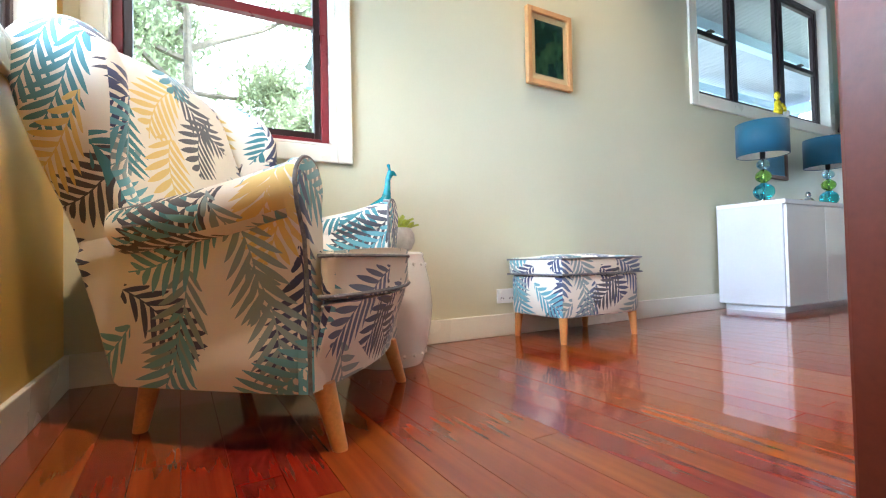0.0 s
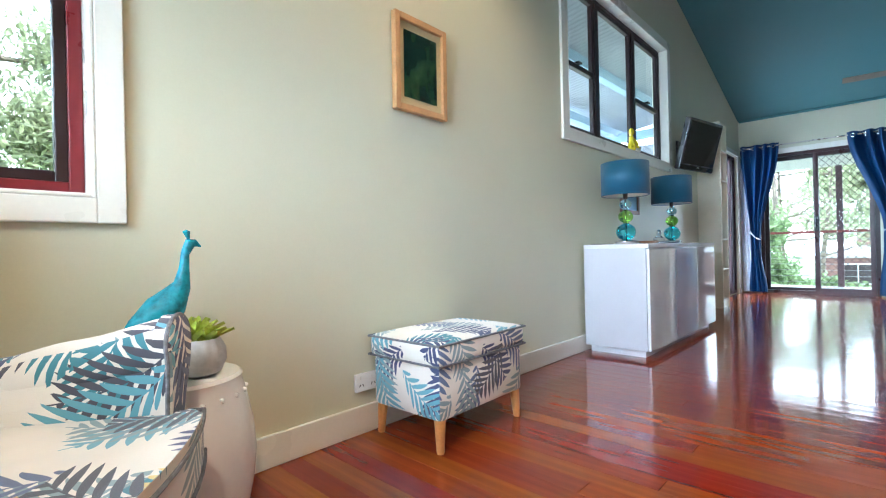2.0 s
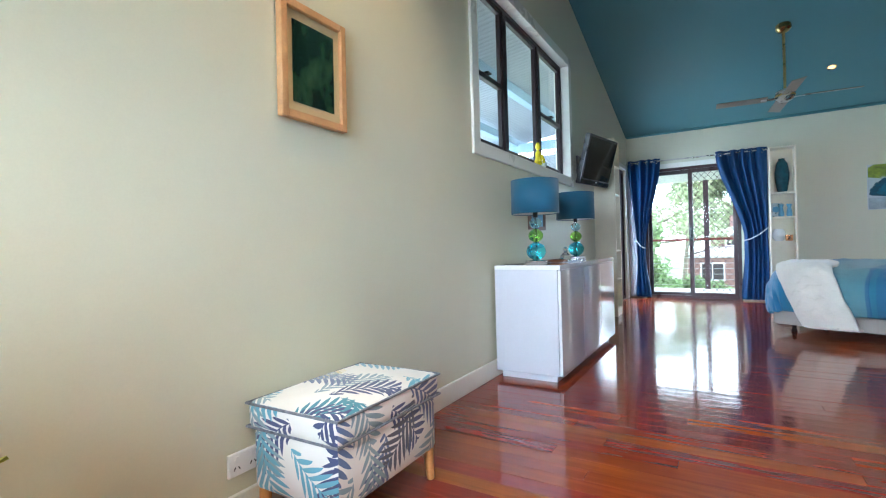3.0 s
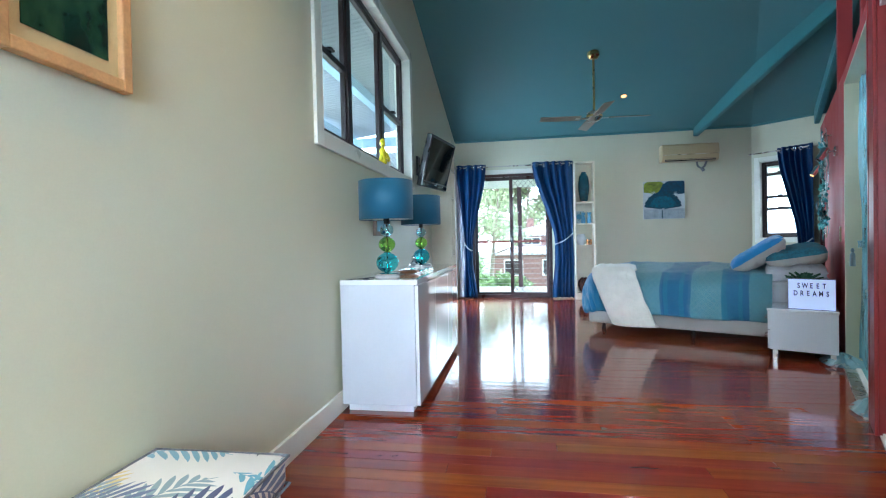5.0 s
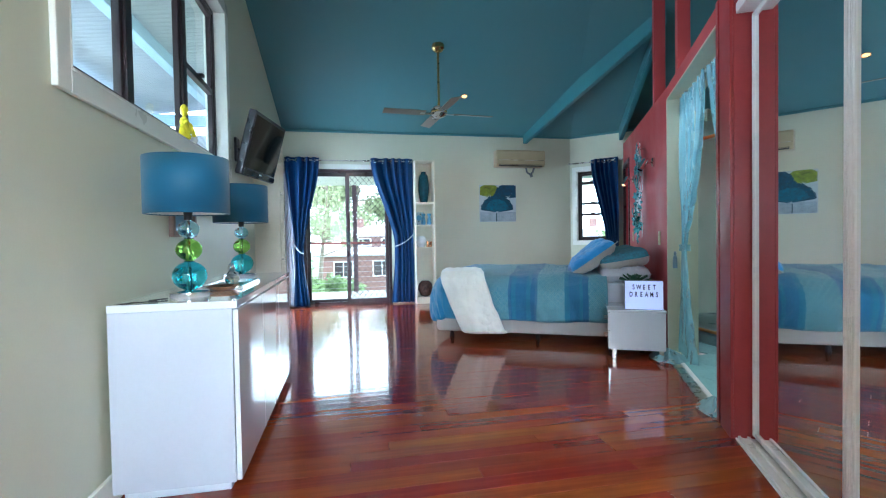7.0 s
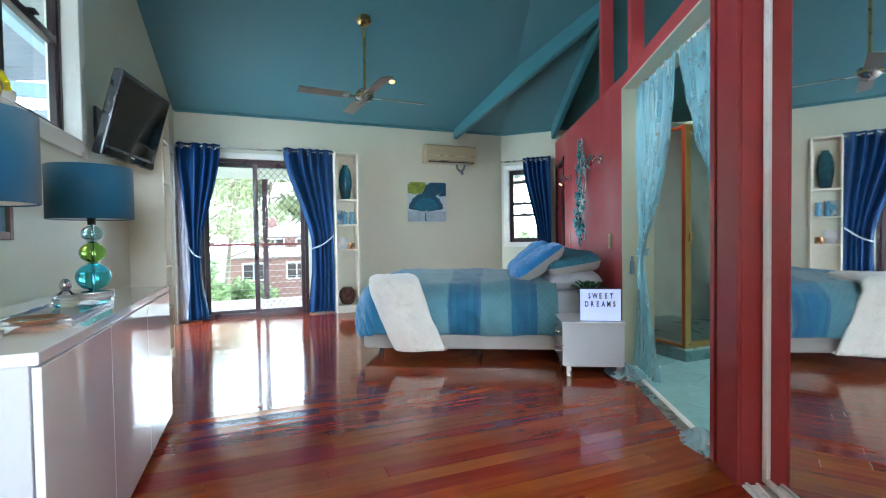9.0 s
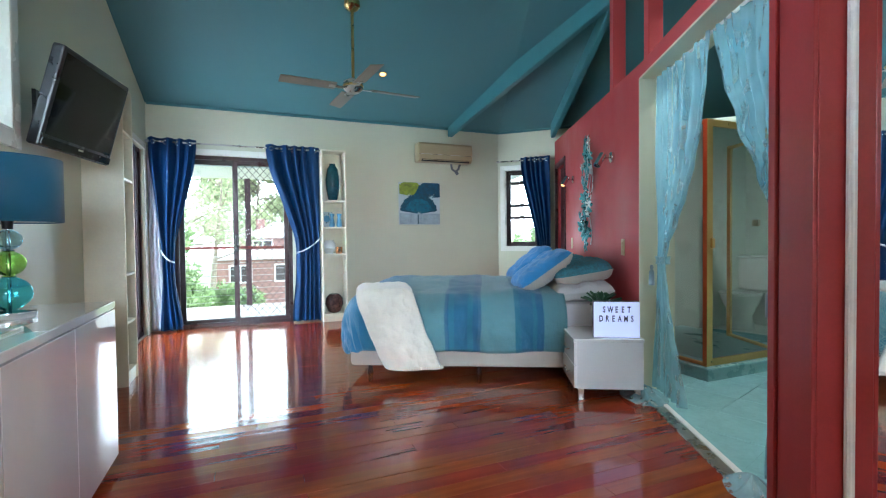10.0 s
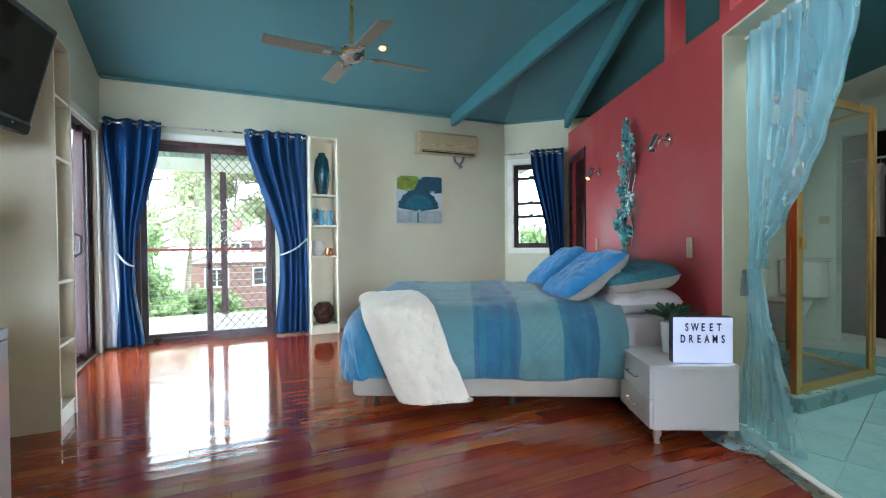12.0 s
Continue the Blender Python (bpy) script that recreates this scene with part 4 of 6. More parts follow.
def rosette(parent, m, n, length, width, material, rise, seed):
    rnd = random.Random(seed)
    for k in range(n):
        a = k * 2.39996 + rnd.uniform(-0.1, 0.1)
        up = rise * (0.25 + 0.75 * k / n) + rnd.uniform(-0.1, 0.1)
        ln = length * (1.0 - 0.35 * k / n) * rnd.uniform(0.85, 1.1)
        d = Vector((math.cos(a) * math.cos(up), math.sin(a) * math.cos(up), math.sin(up)))
        s = Vector((-math.sin(a), math.cos(a), 0))
        u = s.cross(d) * -1
        bm = bmesh.new()
        rows = []
        for f, wf in ((0.0, 0.35), (0.3, 0.9), (0.6, 1.0), (0.85, 0.6), (1.0, 0.05)):
            c = d * (ln * f) + Vector((0, 0, -0.12 * ln * f * f))
            rows.append([bm.verts.new(m @ (c + s * width * wf * q + u * abs(q) * width * 0.35 + u * zt)) for q, zt in ((-0.5, 0), (0, 0.0), (0.5, 0), (0, -0.18 * width))])
        for p, q in zip(rows, rows[1:]):
            for i in range(4):
                bm.faces.new((p[i], p[(i + 1) % 4], q[(i + 1) % 4], q[i]))
        bm.faces.new(rows[0][::-1]), bm.faces.new(rows[-1])
        part("leaf", bm, material, parent, smooth=True)


pp = thing("potted_succulent", "yellow-green succulent in a ribbed grey pot", "plant", pose(SX + 0.03, SY - 0.055, 0.447))
pot = bmesh.new()
pr = [(0.03, 0.0), (0.05, 0.01), (0.062, 0.04), (0.06, 0.07), (0.046, 0.095), (0.042, 0.092), (0.04, 0.08)]
sg = 48
rg = []
for i, (r, z) in enumerate(pr):
    rg.append([pot.verts.new(((r + 0.0022 * (k % 3 == 0)) * math.cos(2 * math.pi * (k + i * 0.9) / sg), (r + 0.0022 * (k % 3 == 0)) * math.sin(2 * math.pi * (k + i * 0.9) / sg), z)) for k in range(sg)])
for a, b2 in zip(rg, rg[1:]):
    for k in range(sg):
        pot.faces.new((a[k], a[(k + 1) % sg], b2[(k + 1) % sg], b2[k]))
pot.faces.new(rg[0][::-1]), pot.faces.new(rg[-1])
part("pot", pot, M_POT, pp, smooth=True)
rosette(pp, pose(-0.01, 0.01, 0.085), 30, 0.095, 0.024, M_YGREEN, 1.7, 3)
rosette(pp, pose(0.015, -0.01, 0.085), 14, 0.075, 0.022, M_YGREEN, 1.6, 5)

ol = thing("power_outlet", "white double power outlet on the wall", "outlet", pose(1.475, LEFT, 0.21))
part("plate", bx((-0.06, -0.012, -0.038), (0.06, -0.0005, 0.038), I4, 0.004), M_WHITE, ol)
for x in (-0.03, 0.03):
    part("switch_rocker", bx((x - 0.008, -0.016, 0.012), (x + 0.008, -0.011, 0.028), I4, 0.002), M_WHITE, ol)
    for dx, ro in ((-0.008, 30), (0.008, -30)):
        part("pin_slot", bx((-0.0015, -0.0135, -0.006), (0.0015, -0.0115, 0.006), pose(x + dx, 0, -0.012, 0, ro, 0)), M_BLACK, ol)

pf = thing("framed_print", "oak framed dark green fern print hung on the wall", "picture", pose(1.822, LEFT, 1.614, 0, 0.6, 0))
part("frame", rect_frame(bmesh.new(), -0.168, 0.168, -0.222, 0.222, 0.030, -0.035, -0.004, I4, 0.004), M_FRAMEWOOD, pf)
part("mount", bx((-0.145, -0.018, -0.199), (0.145, -0.008, 0.199)), mat("tan_mount_card", (0.58, 0.42, 0.21), 0.7, vary=0.05), pf)
part("print", bx((-0.106, -0.021, -0.155), (0.106, -0.0182, 0.155)), M_FERN, pf)
pg = part("glazing", bx((-0.142, -0.026, -0.196), (0.142, -0.024, 0.196)), M_GLASS, pf)
pg.visible_shadow = False

# ---- sideboard with lamps ----
sb = thing("sideboard", "glossy white lacquered sideboard against the wall", "sideboard", pose(0, 0, 0))
X0, X1, Y0, Y1, H = 3.42, 5.06, 1.40, 1.855, 0.765
part("plinth", bx((X0 + 0.05, Y0 + 0.05, 0), (X1 - 0.05, Y1 - 0.02, 0.05)), M_MATTWHITE, sb)
# White laminate greyed on the body alone, since its end caught too much light.
part("body", bx((X0, Y0 + 0.02, 0.05), (X1, Y1, H - 0.03), I4, 0.002), mat("toned_down_white_laminate", (0.57, 0.58, 0.62), 0.5, vary=0.02, scale=2, grain=80, bump=0.02), sb)
part("top", bx((X0 - 0.002, Y0, H - 0.03), (X1 + 0.002, Y1, H), I4, 0.003), M_GLOSS, sb)
for k in range(3):
    a = X0 + 0.006 + k * (X1 - X0 - 0.012) / 3
    part("door", bx((a + 0.002, Y0 - 0.001, 0.053), (a + (X1 - X0 - 0.012) / 3 - 0.002, Y0 + 0.018, H - 0.036), I4, 0.002), M_GLOSS, sb)


def sphere_profile(r, zc, n=14, cut=0.12):
    return [(r * math.sin(math.pi * (cut / 2 + (1 - cut) * i / n)), zc - r * math.cos(math.pi * (cut / 2 + (1 - cut) * i / n))) for i in range(n + 1)]


def lamp(m):
    l = thing("table_lamp", "table lamp with teal drum shade and stacked glass balls", "lamp", m, "lamps on the sideboard")
    part("base", turned([(0.075, 0.0), (0.078, 0.004), (0.078, 0.022), (0.072, 0.026), (0.02, 0.028)], seg=32), M_CHROME, l, smooth=True)
    part("glass_ball", turned(sphere_profile(0.062, 0.088), Matrix.Diagonal((1.10, 1.10, 1, 1)), 32), M_TEALGLASS, l, "turquoise glass ball", smooth=True)
    part("spacer", turned([(0.02, 0.148), (0.024, 0.151), (0.02, 0.154)], seg=20), M_CHROME, l, smooth=True)
    part("glass_ball", turned(sphere_profile(0.046, 0.199), Matrix.Diagonal((1.12, 1.12, 1, 1)), 32), M_GREENGLASS, l, "lime green glass ball", smooth=True)
    part("spacer", turned([(0.018, 0.243), (0.021, 0.246), (0.018, 0.249)], seg=20), M_CHROME, l, smooth=True)
    part("glass_ball", turned(sphere_profile(0.038, 0.286), Matrix.Diagonal((1.12, 1.12, 1, 1)), 32), M_AQUAGLASS, l, "pale blue glass ball", smooth=True)
    part("stem", turned([(0.005, 0.02), (0.005, 0.42)], seg=10), M_CHROME, l, smooth=True)
    part("socket", turned([(0.016, 0.325), (0.018, 0.36), (0.014, 0.40)], seg=14), M_BLACK, l, smooth=True)
    sh = part("shade", turned([(0.162, 0.352), (0.162, 0.585)], seg=48, cap=False), M_SHADE, l, smooth=True)
    solidify(sh, -0.003)
    part("lining", turned([(0.1585, 0.354), (0.1585, 0.583)], seg=48, cap=False), M_SHADEIN, l, smooth=True)
    for z in (0.353, 0.583):
        part("rim", bar([(0.1615 * math.cos(a * math.pi / 20), 0.1615 * math.sin(a * math.pi / 20), z) for a in range(41)], 0.0035, 6), M_SHADE, l, smooth=True)
    for a in (0, 120, 240):
        part("spoke", bar([(0, 0, 0.40), (0.158 * math.cos(radians(a)), 0.158 * math.sin(radians(a)), 0.40)], 0.002, 5), M_CHROME, l)
    return l


l1 = lamp(pose(3.645, 1.635, H))
copy_thing(l1, pose(4.68, 1.64, H, 0, 0, 40))
cb = tagged(part("lamp_cord", bar([(3.55, 1.69, H + 0.004), (3.50, 1.74, H + 0.004), (3.47, 1.70, H + 0.004), (3.45, 1.78, H + 0.004), (3.44, 1.86, H - 0.005)], 0.003, 6), M_BLACK, smooth=True), "thin black lamp cord on the sideboard", "cord")
tr = thing("glass_tray", "flat clear glass tray between the lamps", "tray", pose(4.1, 1.58, H))
part("plate", bx((-0.22, -0.10, 0.0), (0.22, 0.10, 0.008), I4, 0.003), M_AQUAGLASS, tr)
part("rim", rect_frame(bmesh.new(), -0.225, 0.225, -0.105, 0.105, 0.008, -0.016, 0.0, pose(0, 0, 0, -90, 0, 0)), M_CHROME, tr)
bt = thing("perfume_bottle", "small cut-glass bottle on the tray", "bottle", pose(4.22, 1.60, H + 0.008))
part("body", turned([(0.03, 0.0), (0.042, 0.015), (0.04, 0.035), (0.018, 0.055), (0.015, 0.06)], seg=10), M_GLASS, bt)
part("stopper", turned([(0.012, 0.06), (0.02, 0.075), (0.016, 0.095), (0.006, 0.105)], seg=10), M_CHROME, bt, smooth=True)
dish = thing("shell_dish", "small brown shell dish on the sideboard", "dish", pose(3.86, 1.56, H))
part("bowl", turned([(0.02, 0.0), (0.05, 0.006), (0.075, 0.022), (0.07, 0.022), (0.04, 0.01)], seg=20), M_COPPER, dish, smooth=True)
ph = thing("photo_frame", "small brown photo frame hung on the wall", "photo frame", pose(4.31, LEFT, 1.165))
part("frame", rect_frame(bmesh.new(), -0.19, 0.19, -0.14, 0.14, 0.032, -0.03, -0.006, I4, 0.003), mat("dark_walnut_frame", (0.16, 0.10, 0.07), 0.4, vary=0.12, scale=14), ph)
part("picture", bx((-0.162, -0.015, -0.112), (0.162, -0.008, 0.112)), M_PALEBLUE, ph)

fig = bmesh.new()
lathe(fig, [(0.045, 0), (0.055, 0.02), (0.05, 0.05), (0.036, 0.09), (0.042, 0.12), (0.03, 0.145), (0.016, 0.155), (0.016, 0.165), (0.032, 0.18), (0.036, 0.205), (0.028, 0.23), (0.012, 0.245)], pose(4.42, LEFT - 0.004, W2[2] + 0.012) @ Matrix.Diagonal((0.8, 0.6, 0.8, 1)), 20)
tube(fig, [(4.45, LEFT - 0.02, W2[2] + 0.105), (4.48, LEFT - 0.03, W2[2] + 0.07), (4.46, LEFT - 0.04, W2[2] + 0.04)], 0.013, 8)
tube(fig, [(4.40, LEFT - 0.02, W2[2] + 0.105), (4.37, LEFT - 0.02, W2[2] + 0.08), (4.38, LEFT - 0.04, W2[2] + 0.04)], 0.013, 8)
tagged(part("sill_figurine", fig, M_YELLOWFIG, smooth=True), "bright yellow seated figurine on the window sill", "figurine")
jar = bmesh.new()
lathe(jar, [(0.02, 0), (0.026, 0.02), (0.024, 0.045), (0.015, 0.05)], pose(4.56, LEFT - 0.005, W2[2] + 0.012), 14)
tagged(part("sill_jar", jar, M_CERAMIC, smooth=True), "tiny white jar on the window sill", "jar")

# ---- television ----
TVM = Matrix.Translation((5.725, 1.672, 1.782)) @ Matrix.Rotation(radians(-11.4), 4, "Z") @ Matrix.Rotation(radians(15), 4, "X")
tv = thing("television", "black flat television tilted on a wall arm", "television", TVM)
part("housing", bx((-0.345, -0.03, -0.26), (0.345, 0.03, 0.26), I4, 0.012), M_BLACK, tv)
part("rear_cover", bx((-0.28, 0.03, -0.18), (0.28, 0.065, 0.16), I4, 0.015), M_BLACK, tv)
part("screen", bx((-0.318, -0.0325, -0.195), (0.318, -0.0295, 0.230)), M_SCREEN, tv)
part("speaker_strip", bx((-0.335, -0.036, -0.252), (0.335, -0.028, -0.210), I4, 0.004), M_SCREEN, tv)
part("badge", bx((-0.025, -0.038, -0.226), (0.025, -0.0355, -0.216)), M_CHROME, tv)
part("status_light", bx((0.2, -0.038, -0.224), (0.208, -0.0355, -0.218)), M_CHROME, tv)
TVI = TVM.inverted() @ pose(5.70, LEFT, 1.765)
part("wall_plate", bx((-0.06, -0.02, -0.1), (0.06, -0.001, 0.1), TVI, 0.003), M_BLACK, tv)
part("wall_arm", bar([TVI @ Vector(p) for p in ((0, -0.02, 0), (0.05, -0.07, 0), (0.0, -0.135, 0))], 0.018, 10), M_BLACK, tv)

# ---- shelf units ----


def shelf_unit(m, label, levels, w=0.31, d=0.25, h=2.17):
    s = thing("shelf_unit", label, "shelf", m, "narrow shelf units")
    t = 0.018
    for x in (0, w - t):
        part("side", bx((x, -d, 0), (x + t, -0.002, h), I4, 0.002), M_SKIN, s)
    part("back", bx((t, -0.012, 0.06), (w - t, -0.004, h - t)), M_SKIN, s)
    part("top", bx((t, -d, h - t), (w - t, -0.002, h), I4, 0.002), M_SKIN, s)
    part("plinth", bx((t, -d + 0.01, 0), (w - t, -0.02, 0.08), I4, 0.002), M_SKIN, s)
    for z in levels:
        part("shelf", bx((t, -d + 0.004, z - t), (w - t, -0.012, z), I4, 0.002), M_SKIN, s)
    return s


LV = [0.10, 0.86, 1.20, 1.54]
shelf_unit(FM @ pose(0.035, 0, 0), "narrow white open shelf beside the sliding door", LV)
LV2 = [0.10, 0.46, 0.81, 1.50, 1.84]
shelf_unit(pose(6.41, LEFT, 0), "narrow cream open shelf against the window wall", LV2)
SMID = FM @ pose(0.19, -0.13, 0)


def vase(name, prof, m, material, label, cat="vase", seg=24):
    v = thing(name, label, cat, m)
    part("body", turned(prof, seg=seg), material, v, smooth=True)
    return v


vase("tall_vase", [(0.045, 0), (0.06, 0.02), (0.085, 0.18), (0.088, 0.27), (0.07, 0.40), (0.035, 0.455), (0.04, 0.47), (0.03, 0.468)], SMID @ pose(0, 0, 1.54), M_DKVASE, "tall dark teal glazed vase on a shelf")
vase("small_vase", [(0.028, 0), (0.036, 0.02), (0.03, 0.08), (0.02, 0.12), (0.034, 0.17), (0.03, 0.168)], SMID @ pose(-0.02, -0.03, 1.20), M_PALEBLUE, "pale blue bud vase on a shelf")
vase("small_vase", [(0.028, 0), (0.036, 0.02), (0.03, 0.08), (0.02, 0.12), (0.034, 0.17), (0.03, 0.168)], SMID @ pose(0.07, -0.04, 1.20), M_PALEBLUE, "pale blue bud vase on a shelf")
pl = thing("picture_card", "small blue flower picture standing on a shelf", "picture", SMID @ pose(-0.07, 0.07, 1.20, -8, 0, 0))
part("card", bx((-0.075, -0.006, 0), (0.075, 0.006, 0.20), I4, 0.002), M_SILVERLEAF, pl)
part("flower", turned([(0.0, 0), (0.045, 0.001), (0.045, 0.003), (0.0, 0.004)], pose(0, -0.0065, 0.11, 90, 0, 0), 8, False), M_PALEBLUE, pl)
vase("round_vase", [(0.04, 0), (0.05, 0.012), (0.085, 0.07), (0.075, 0.13), (0.05, 0.17), (0.045, 0.168)], SMID @ pose(-0.05, 0.03, 0.86), M_CERAMIC, "white rounded vase on a shelf")
vase("copper_cup", [(0.04, 0), (0.045, 0.01), (0.045, 0.085), (0.04, 0.083), (0.04, 0.02)], SMID @ pose(0.06, -0.05, 0.86), M_COPPER, "small copper cup on a shelf", "cup")
M_MULTI = mat("glazed_black_red", (0.05, 0.02, 0.015), 0.15, vary=0.9, scale=18, bump=0.1)
vase("pottery_vase", [(0.05, 0), (0.08, 0.02), (0.115, 0.11), (0.105, 0.19), (0.06, 0.24), (0.055, 0.238)], SMID @ pose(0.0, 0.0, 0.10), M_MULTI, "dark glazed pottery vase on the bottom shelf")
LMID = pose(6.565, LEFT - 0.13, 0)
vase("glass_vase", [(0.03, 0), (0.045, 0.03), (0.03, 0.11), (0.04, 0.15), (0.035, 0.148)], LMID @ pose(0, 0, 1.84), M_PALEBLUE, "small pale blue vase on a shelf")
vase("glass_vase", [(0.05, 0), (0.06, 0.03), (0.04, 0.08), (0.03, 0.11), (0.028, 0.108)], LMID @ pose(0, 0, 0.81), M_AQUAGLASS, "pale glass vase on a shelf")
vase("dark_bowl", [(0.03, 0), (0.06, 0.02), (0.07, 0.06), (0.065, 0.058)], LMID @ pose(0, 0, 0.46), M_DKVASE, "dark small bowl on a shelf", "bowl")

# ---- curtains ----


def lerp_path(z, rows):
    """rows: (z, left, right) from top to bottom."""
    for (za_, a0, b0), (zb_, a1, b1) in zip(rows, rows[1:]):
        if z >= zb_:
            t = smoothstep(0, 1, (za_ - z) / (za_ - zb_))
            return a0 + (a1 - a0) * t, b0 + (b1 - b0) * t
    return rows[-1][1:]


def curtain(name, m, rows, off, folds, amp, material, label, seed, tie=None, eyelets=True, thick=0.003, nz=44):
    c = thing(name, label, "curtain", m, "curtains")
    top, bot = rows[0][0], rows[-1][0]

    def fn(s, t):
        z = top + (bot - top) * t
        a, b = lerp_path(z, rows)
        w = abs(b - a)
        squeeze = min(1.0, 0.35 + w / abs(rows[0][2] - rows[0][1]))
        sw_ = s + 0.05 * math.sin(7 * s + seed) + 0.02 * math.sin(2.5 * t + seed)
        y = amp * squeeze * (math.sin(2 * math.pi * folds * sw_ + 0.6 * math.sin(3 * t + seed)) + 0.35 * math.sin(4.4 * math.pi * folds * sw_ * 0.5 + 2 * t)) + 0.012 * noise.noise((s * 5, t * 4, seed))
        x = a + (b - a) * s + 0.006 * noise.noise((s * 9 + seed, t * 6, 1))
        return Vector((x, off + y, z))

    ob = part("cloth", grid_mesh(fn, folds * 10, nz), material, c, smooth=True)
    for p in ob.data.polygons:
        p.use_smooth = True
    solidify(ob, thick)
    if eyelets:
        for k in range(folds):
            s = (k + 0.5) / folds
            p = fn(s, 0.02)
            part("eyelet", bar([(p.x + 0.022 * math.cos(a * math.pi / 8), p.y, p.z - 0.01 + 0.022 * math.sin(a * math.pi / 8)) for a in range(17)], 0.004, 6), M_CHROME, c)
    if tie:
        z, drop, r = tie
        a, b = lerp_path(z, rows)
        pts = []
        for k in range(13):
            f = k / 12
            pts.append((a + (b - a) * f, off - (amp + 0.02) - 0.02 * math.sin(math.pi * f), z + drop * (f if drop > 0 else -(1 - f) ) - 0.03 * math.sin(math.pi * f)))
        part("tieback", bar(pts, r, 8), M_TIE, c, "pale cord tieback", smooth=True)
    return c


def rod(m, u0, u1, z, off, label):
    r = thing("curtain_rod", label, "curtain rod", m)
    part("rod", bar([(u0, off, z), (u1, off, z)], 0.010, 10), M_STEEL, r, smooth=True)
    for u in (u0, u1):
        part("finial", turned([(0.012, -0.02), (0.018, 0.0), (0.012, 0.02)], pose(u, off, z, 0, 90, 0), 12), M_STEEL, r, smooth=True)
    for u in (u0 + 0.08, (u0 + u1) / 2, u1 - 0.08):
        part("bracket", bar([(u, 0.0, z), (u, off, z)], 0.006, 6), M_STEEL, r)
    return r


rod(FM, -1.85, 0.05, 2.17, -0.11, "thin steel curtain rod over the sliding door")
rod(AM, 0.02, 0.85, 2.17, -0.10, "thin steel curtain rod over the small window")
curtain("curtain", FM, [(2.21, -1.85, -1.36), (0.80, -1.735, -1.60), (0.62, -1.73, -1.60), (0.02, -1.76, -1.53)], -0.12, 4, 0.034, M_CURTAIN, "royal blue satin curtain tied back beside the door", 1, (0.80, -0.14, 0.009))
curtain("curtain", FM, [(2.21, -0.61, 0.03), (0.88, -0.27, 0.02), (0.70, -0.27, 0.02), (0.02, -0.32, 0.02)], -0.12, 5, 0.034, M_CURTAIN, "royal blue satin curtain tied back beside the shelf", 2, (0.88, 0.18, 0.009))
curtain("curtain", AM, [(2.21, 0.37, 0.80), (0.80, 0.62, 0.80), (0.66, 0.63, 0.80), (0.02, 0.58, 0.80)], -0.11, 5, 0.03, M_CURTAIN, "royal blue satin curtain beside the small window", 3, (0.80, 0.10, 0.009))
M_WSHEER = cloth("white_curtain_cotton", (0.74, 0.76, 0.80), 0.85)
curtain("curtain_lining", FM, [(2.0, -1.86, -1.72), (1.0, -1.86, -1.75), (0.02, -1.85, -1.70)], -0.06, 3, 0.015, M_WSHEER, "white lining curtain behind the blue one", 6, None, False)
sh1 = curtain("sheer_curtain", WALLM, [(2.07, 1.50, 0.74), (1.85, 1.50, 0.77), (1.65, 1.495, 0.83), (1.45, 1.49, 0.92), (1.28, 1.48, 1.03), (1.12, 1.47, 1.17), (0.98, 1.46, 1.31), (0.86, 1.46, 1.36), (0.65, 1.47, 1.31), (0.45, 1.48, 1.24), (0.25, 1.50, 1.16), (0.03, 1.53, 1.08)], -0.10, 7, 0.022, M_VOILE, "pale aqua voile curtain tied back in the opening", 4, None, False, 0.0012)
sh2 = curtain("sheer_curtain", WALLM, [(2.07, 0.74, 0.10), (1.80, 0.66, 0.10), (1.55, 0.54, 0.10), (1.30, 0.38, 0.10), (1.12, 0.27, 0.10), (0.98, 0.18, 0.10), (0.86, 0.18, 0.10), (0.03, 0.30, 0.10)], -0.12, 8, 0.022, M_VOILE, "pale aqua voile curtain tied back by the post", 5, None, False, 0.0012)
for parent, u, off, sx, sy in ((sh1, 1.36, 0.03, 0.20, 0.14), (sh2, 0.22, -0.01, 0.14, 0.09)):
    def puddle(s, t, u=u, off=off, sx=sx, sy=sy):
        a, r = s * 2 * math.pi, t
        return Vector((u + sx * r * math.cos(a), off + sy * r * math.sin(a), 0.012 + 0.075 * (1 - r) ** 1.2 + 0.018 * math.sin(a * 7) * r * (1.05 - r) * 3))
    part("hem_puddle", grid_mesh(puddle, 40, 8), M_VOILE, parent, smooth=True)
for parent, u in ((sh1, 1.385), (sh2, 0.14)):
    part("tie_band", turned([(0.06, 0.86), (0.055, 0.885), (0.062, 0.91)], pose(u, -0.10, 0) @ Matrix.Diagonal((1, 0.7, 1, 1)), 18, False), M_VOILE, parent, smooth=True)
    part("tassel", turned([(0.012, 0.86), (0.02, 0.83), (0.012, 0.81), (0.026, 0.79), (0.03, 0.64), (0.0, 0.64)], pose(u, -0.03, 0.34) @ Matrix.Diagonal((0.6, 0.6, 0.6, 1)), 14), cloth("tassel_thread", (0.22, 0.30, 0.36)), parent, "grey-blue tassel", smooth=True)
crs = thing("sheer_rod", "white rod across the bathroom opening", "curtain rod", WALLM)
part("rod", bar([(0.09, -0.11, 2.068), (1.512, -0.11, 2.068)], 0.008, 8), M_WHITE, crs)

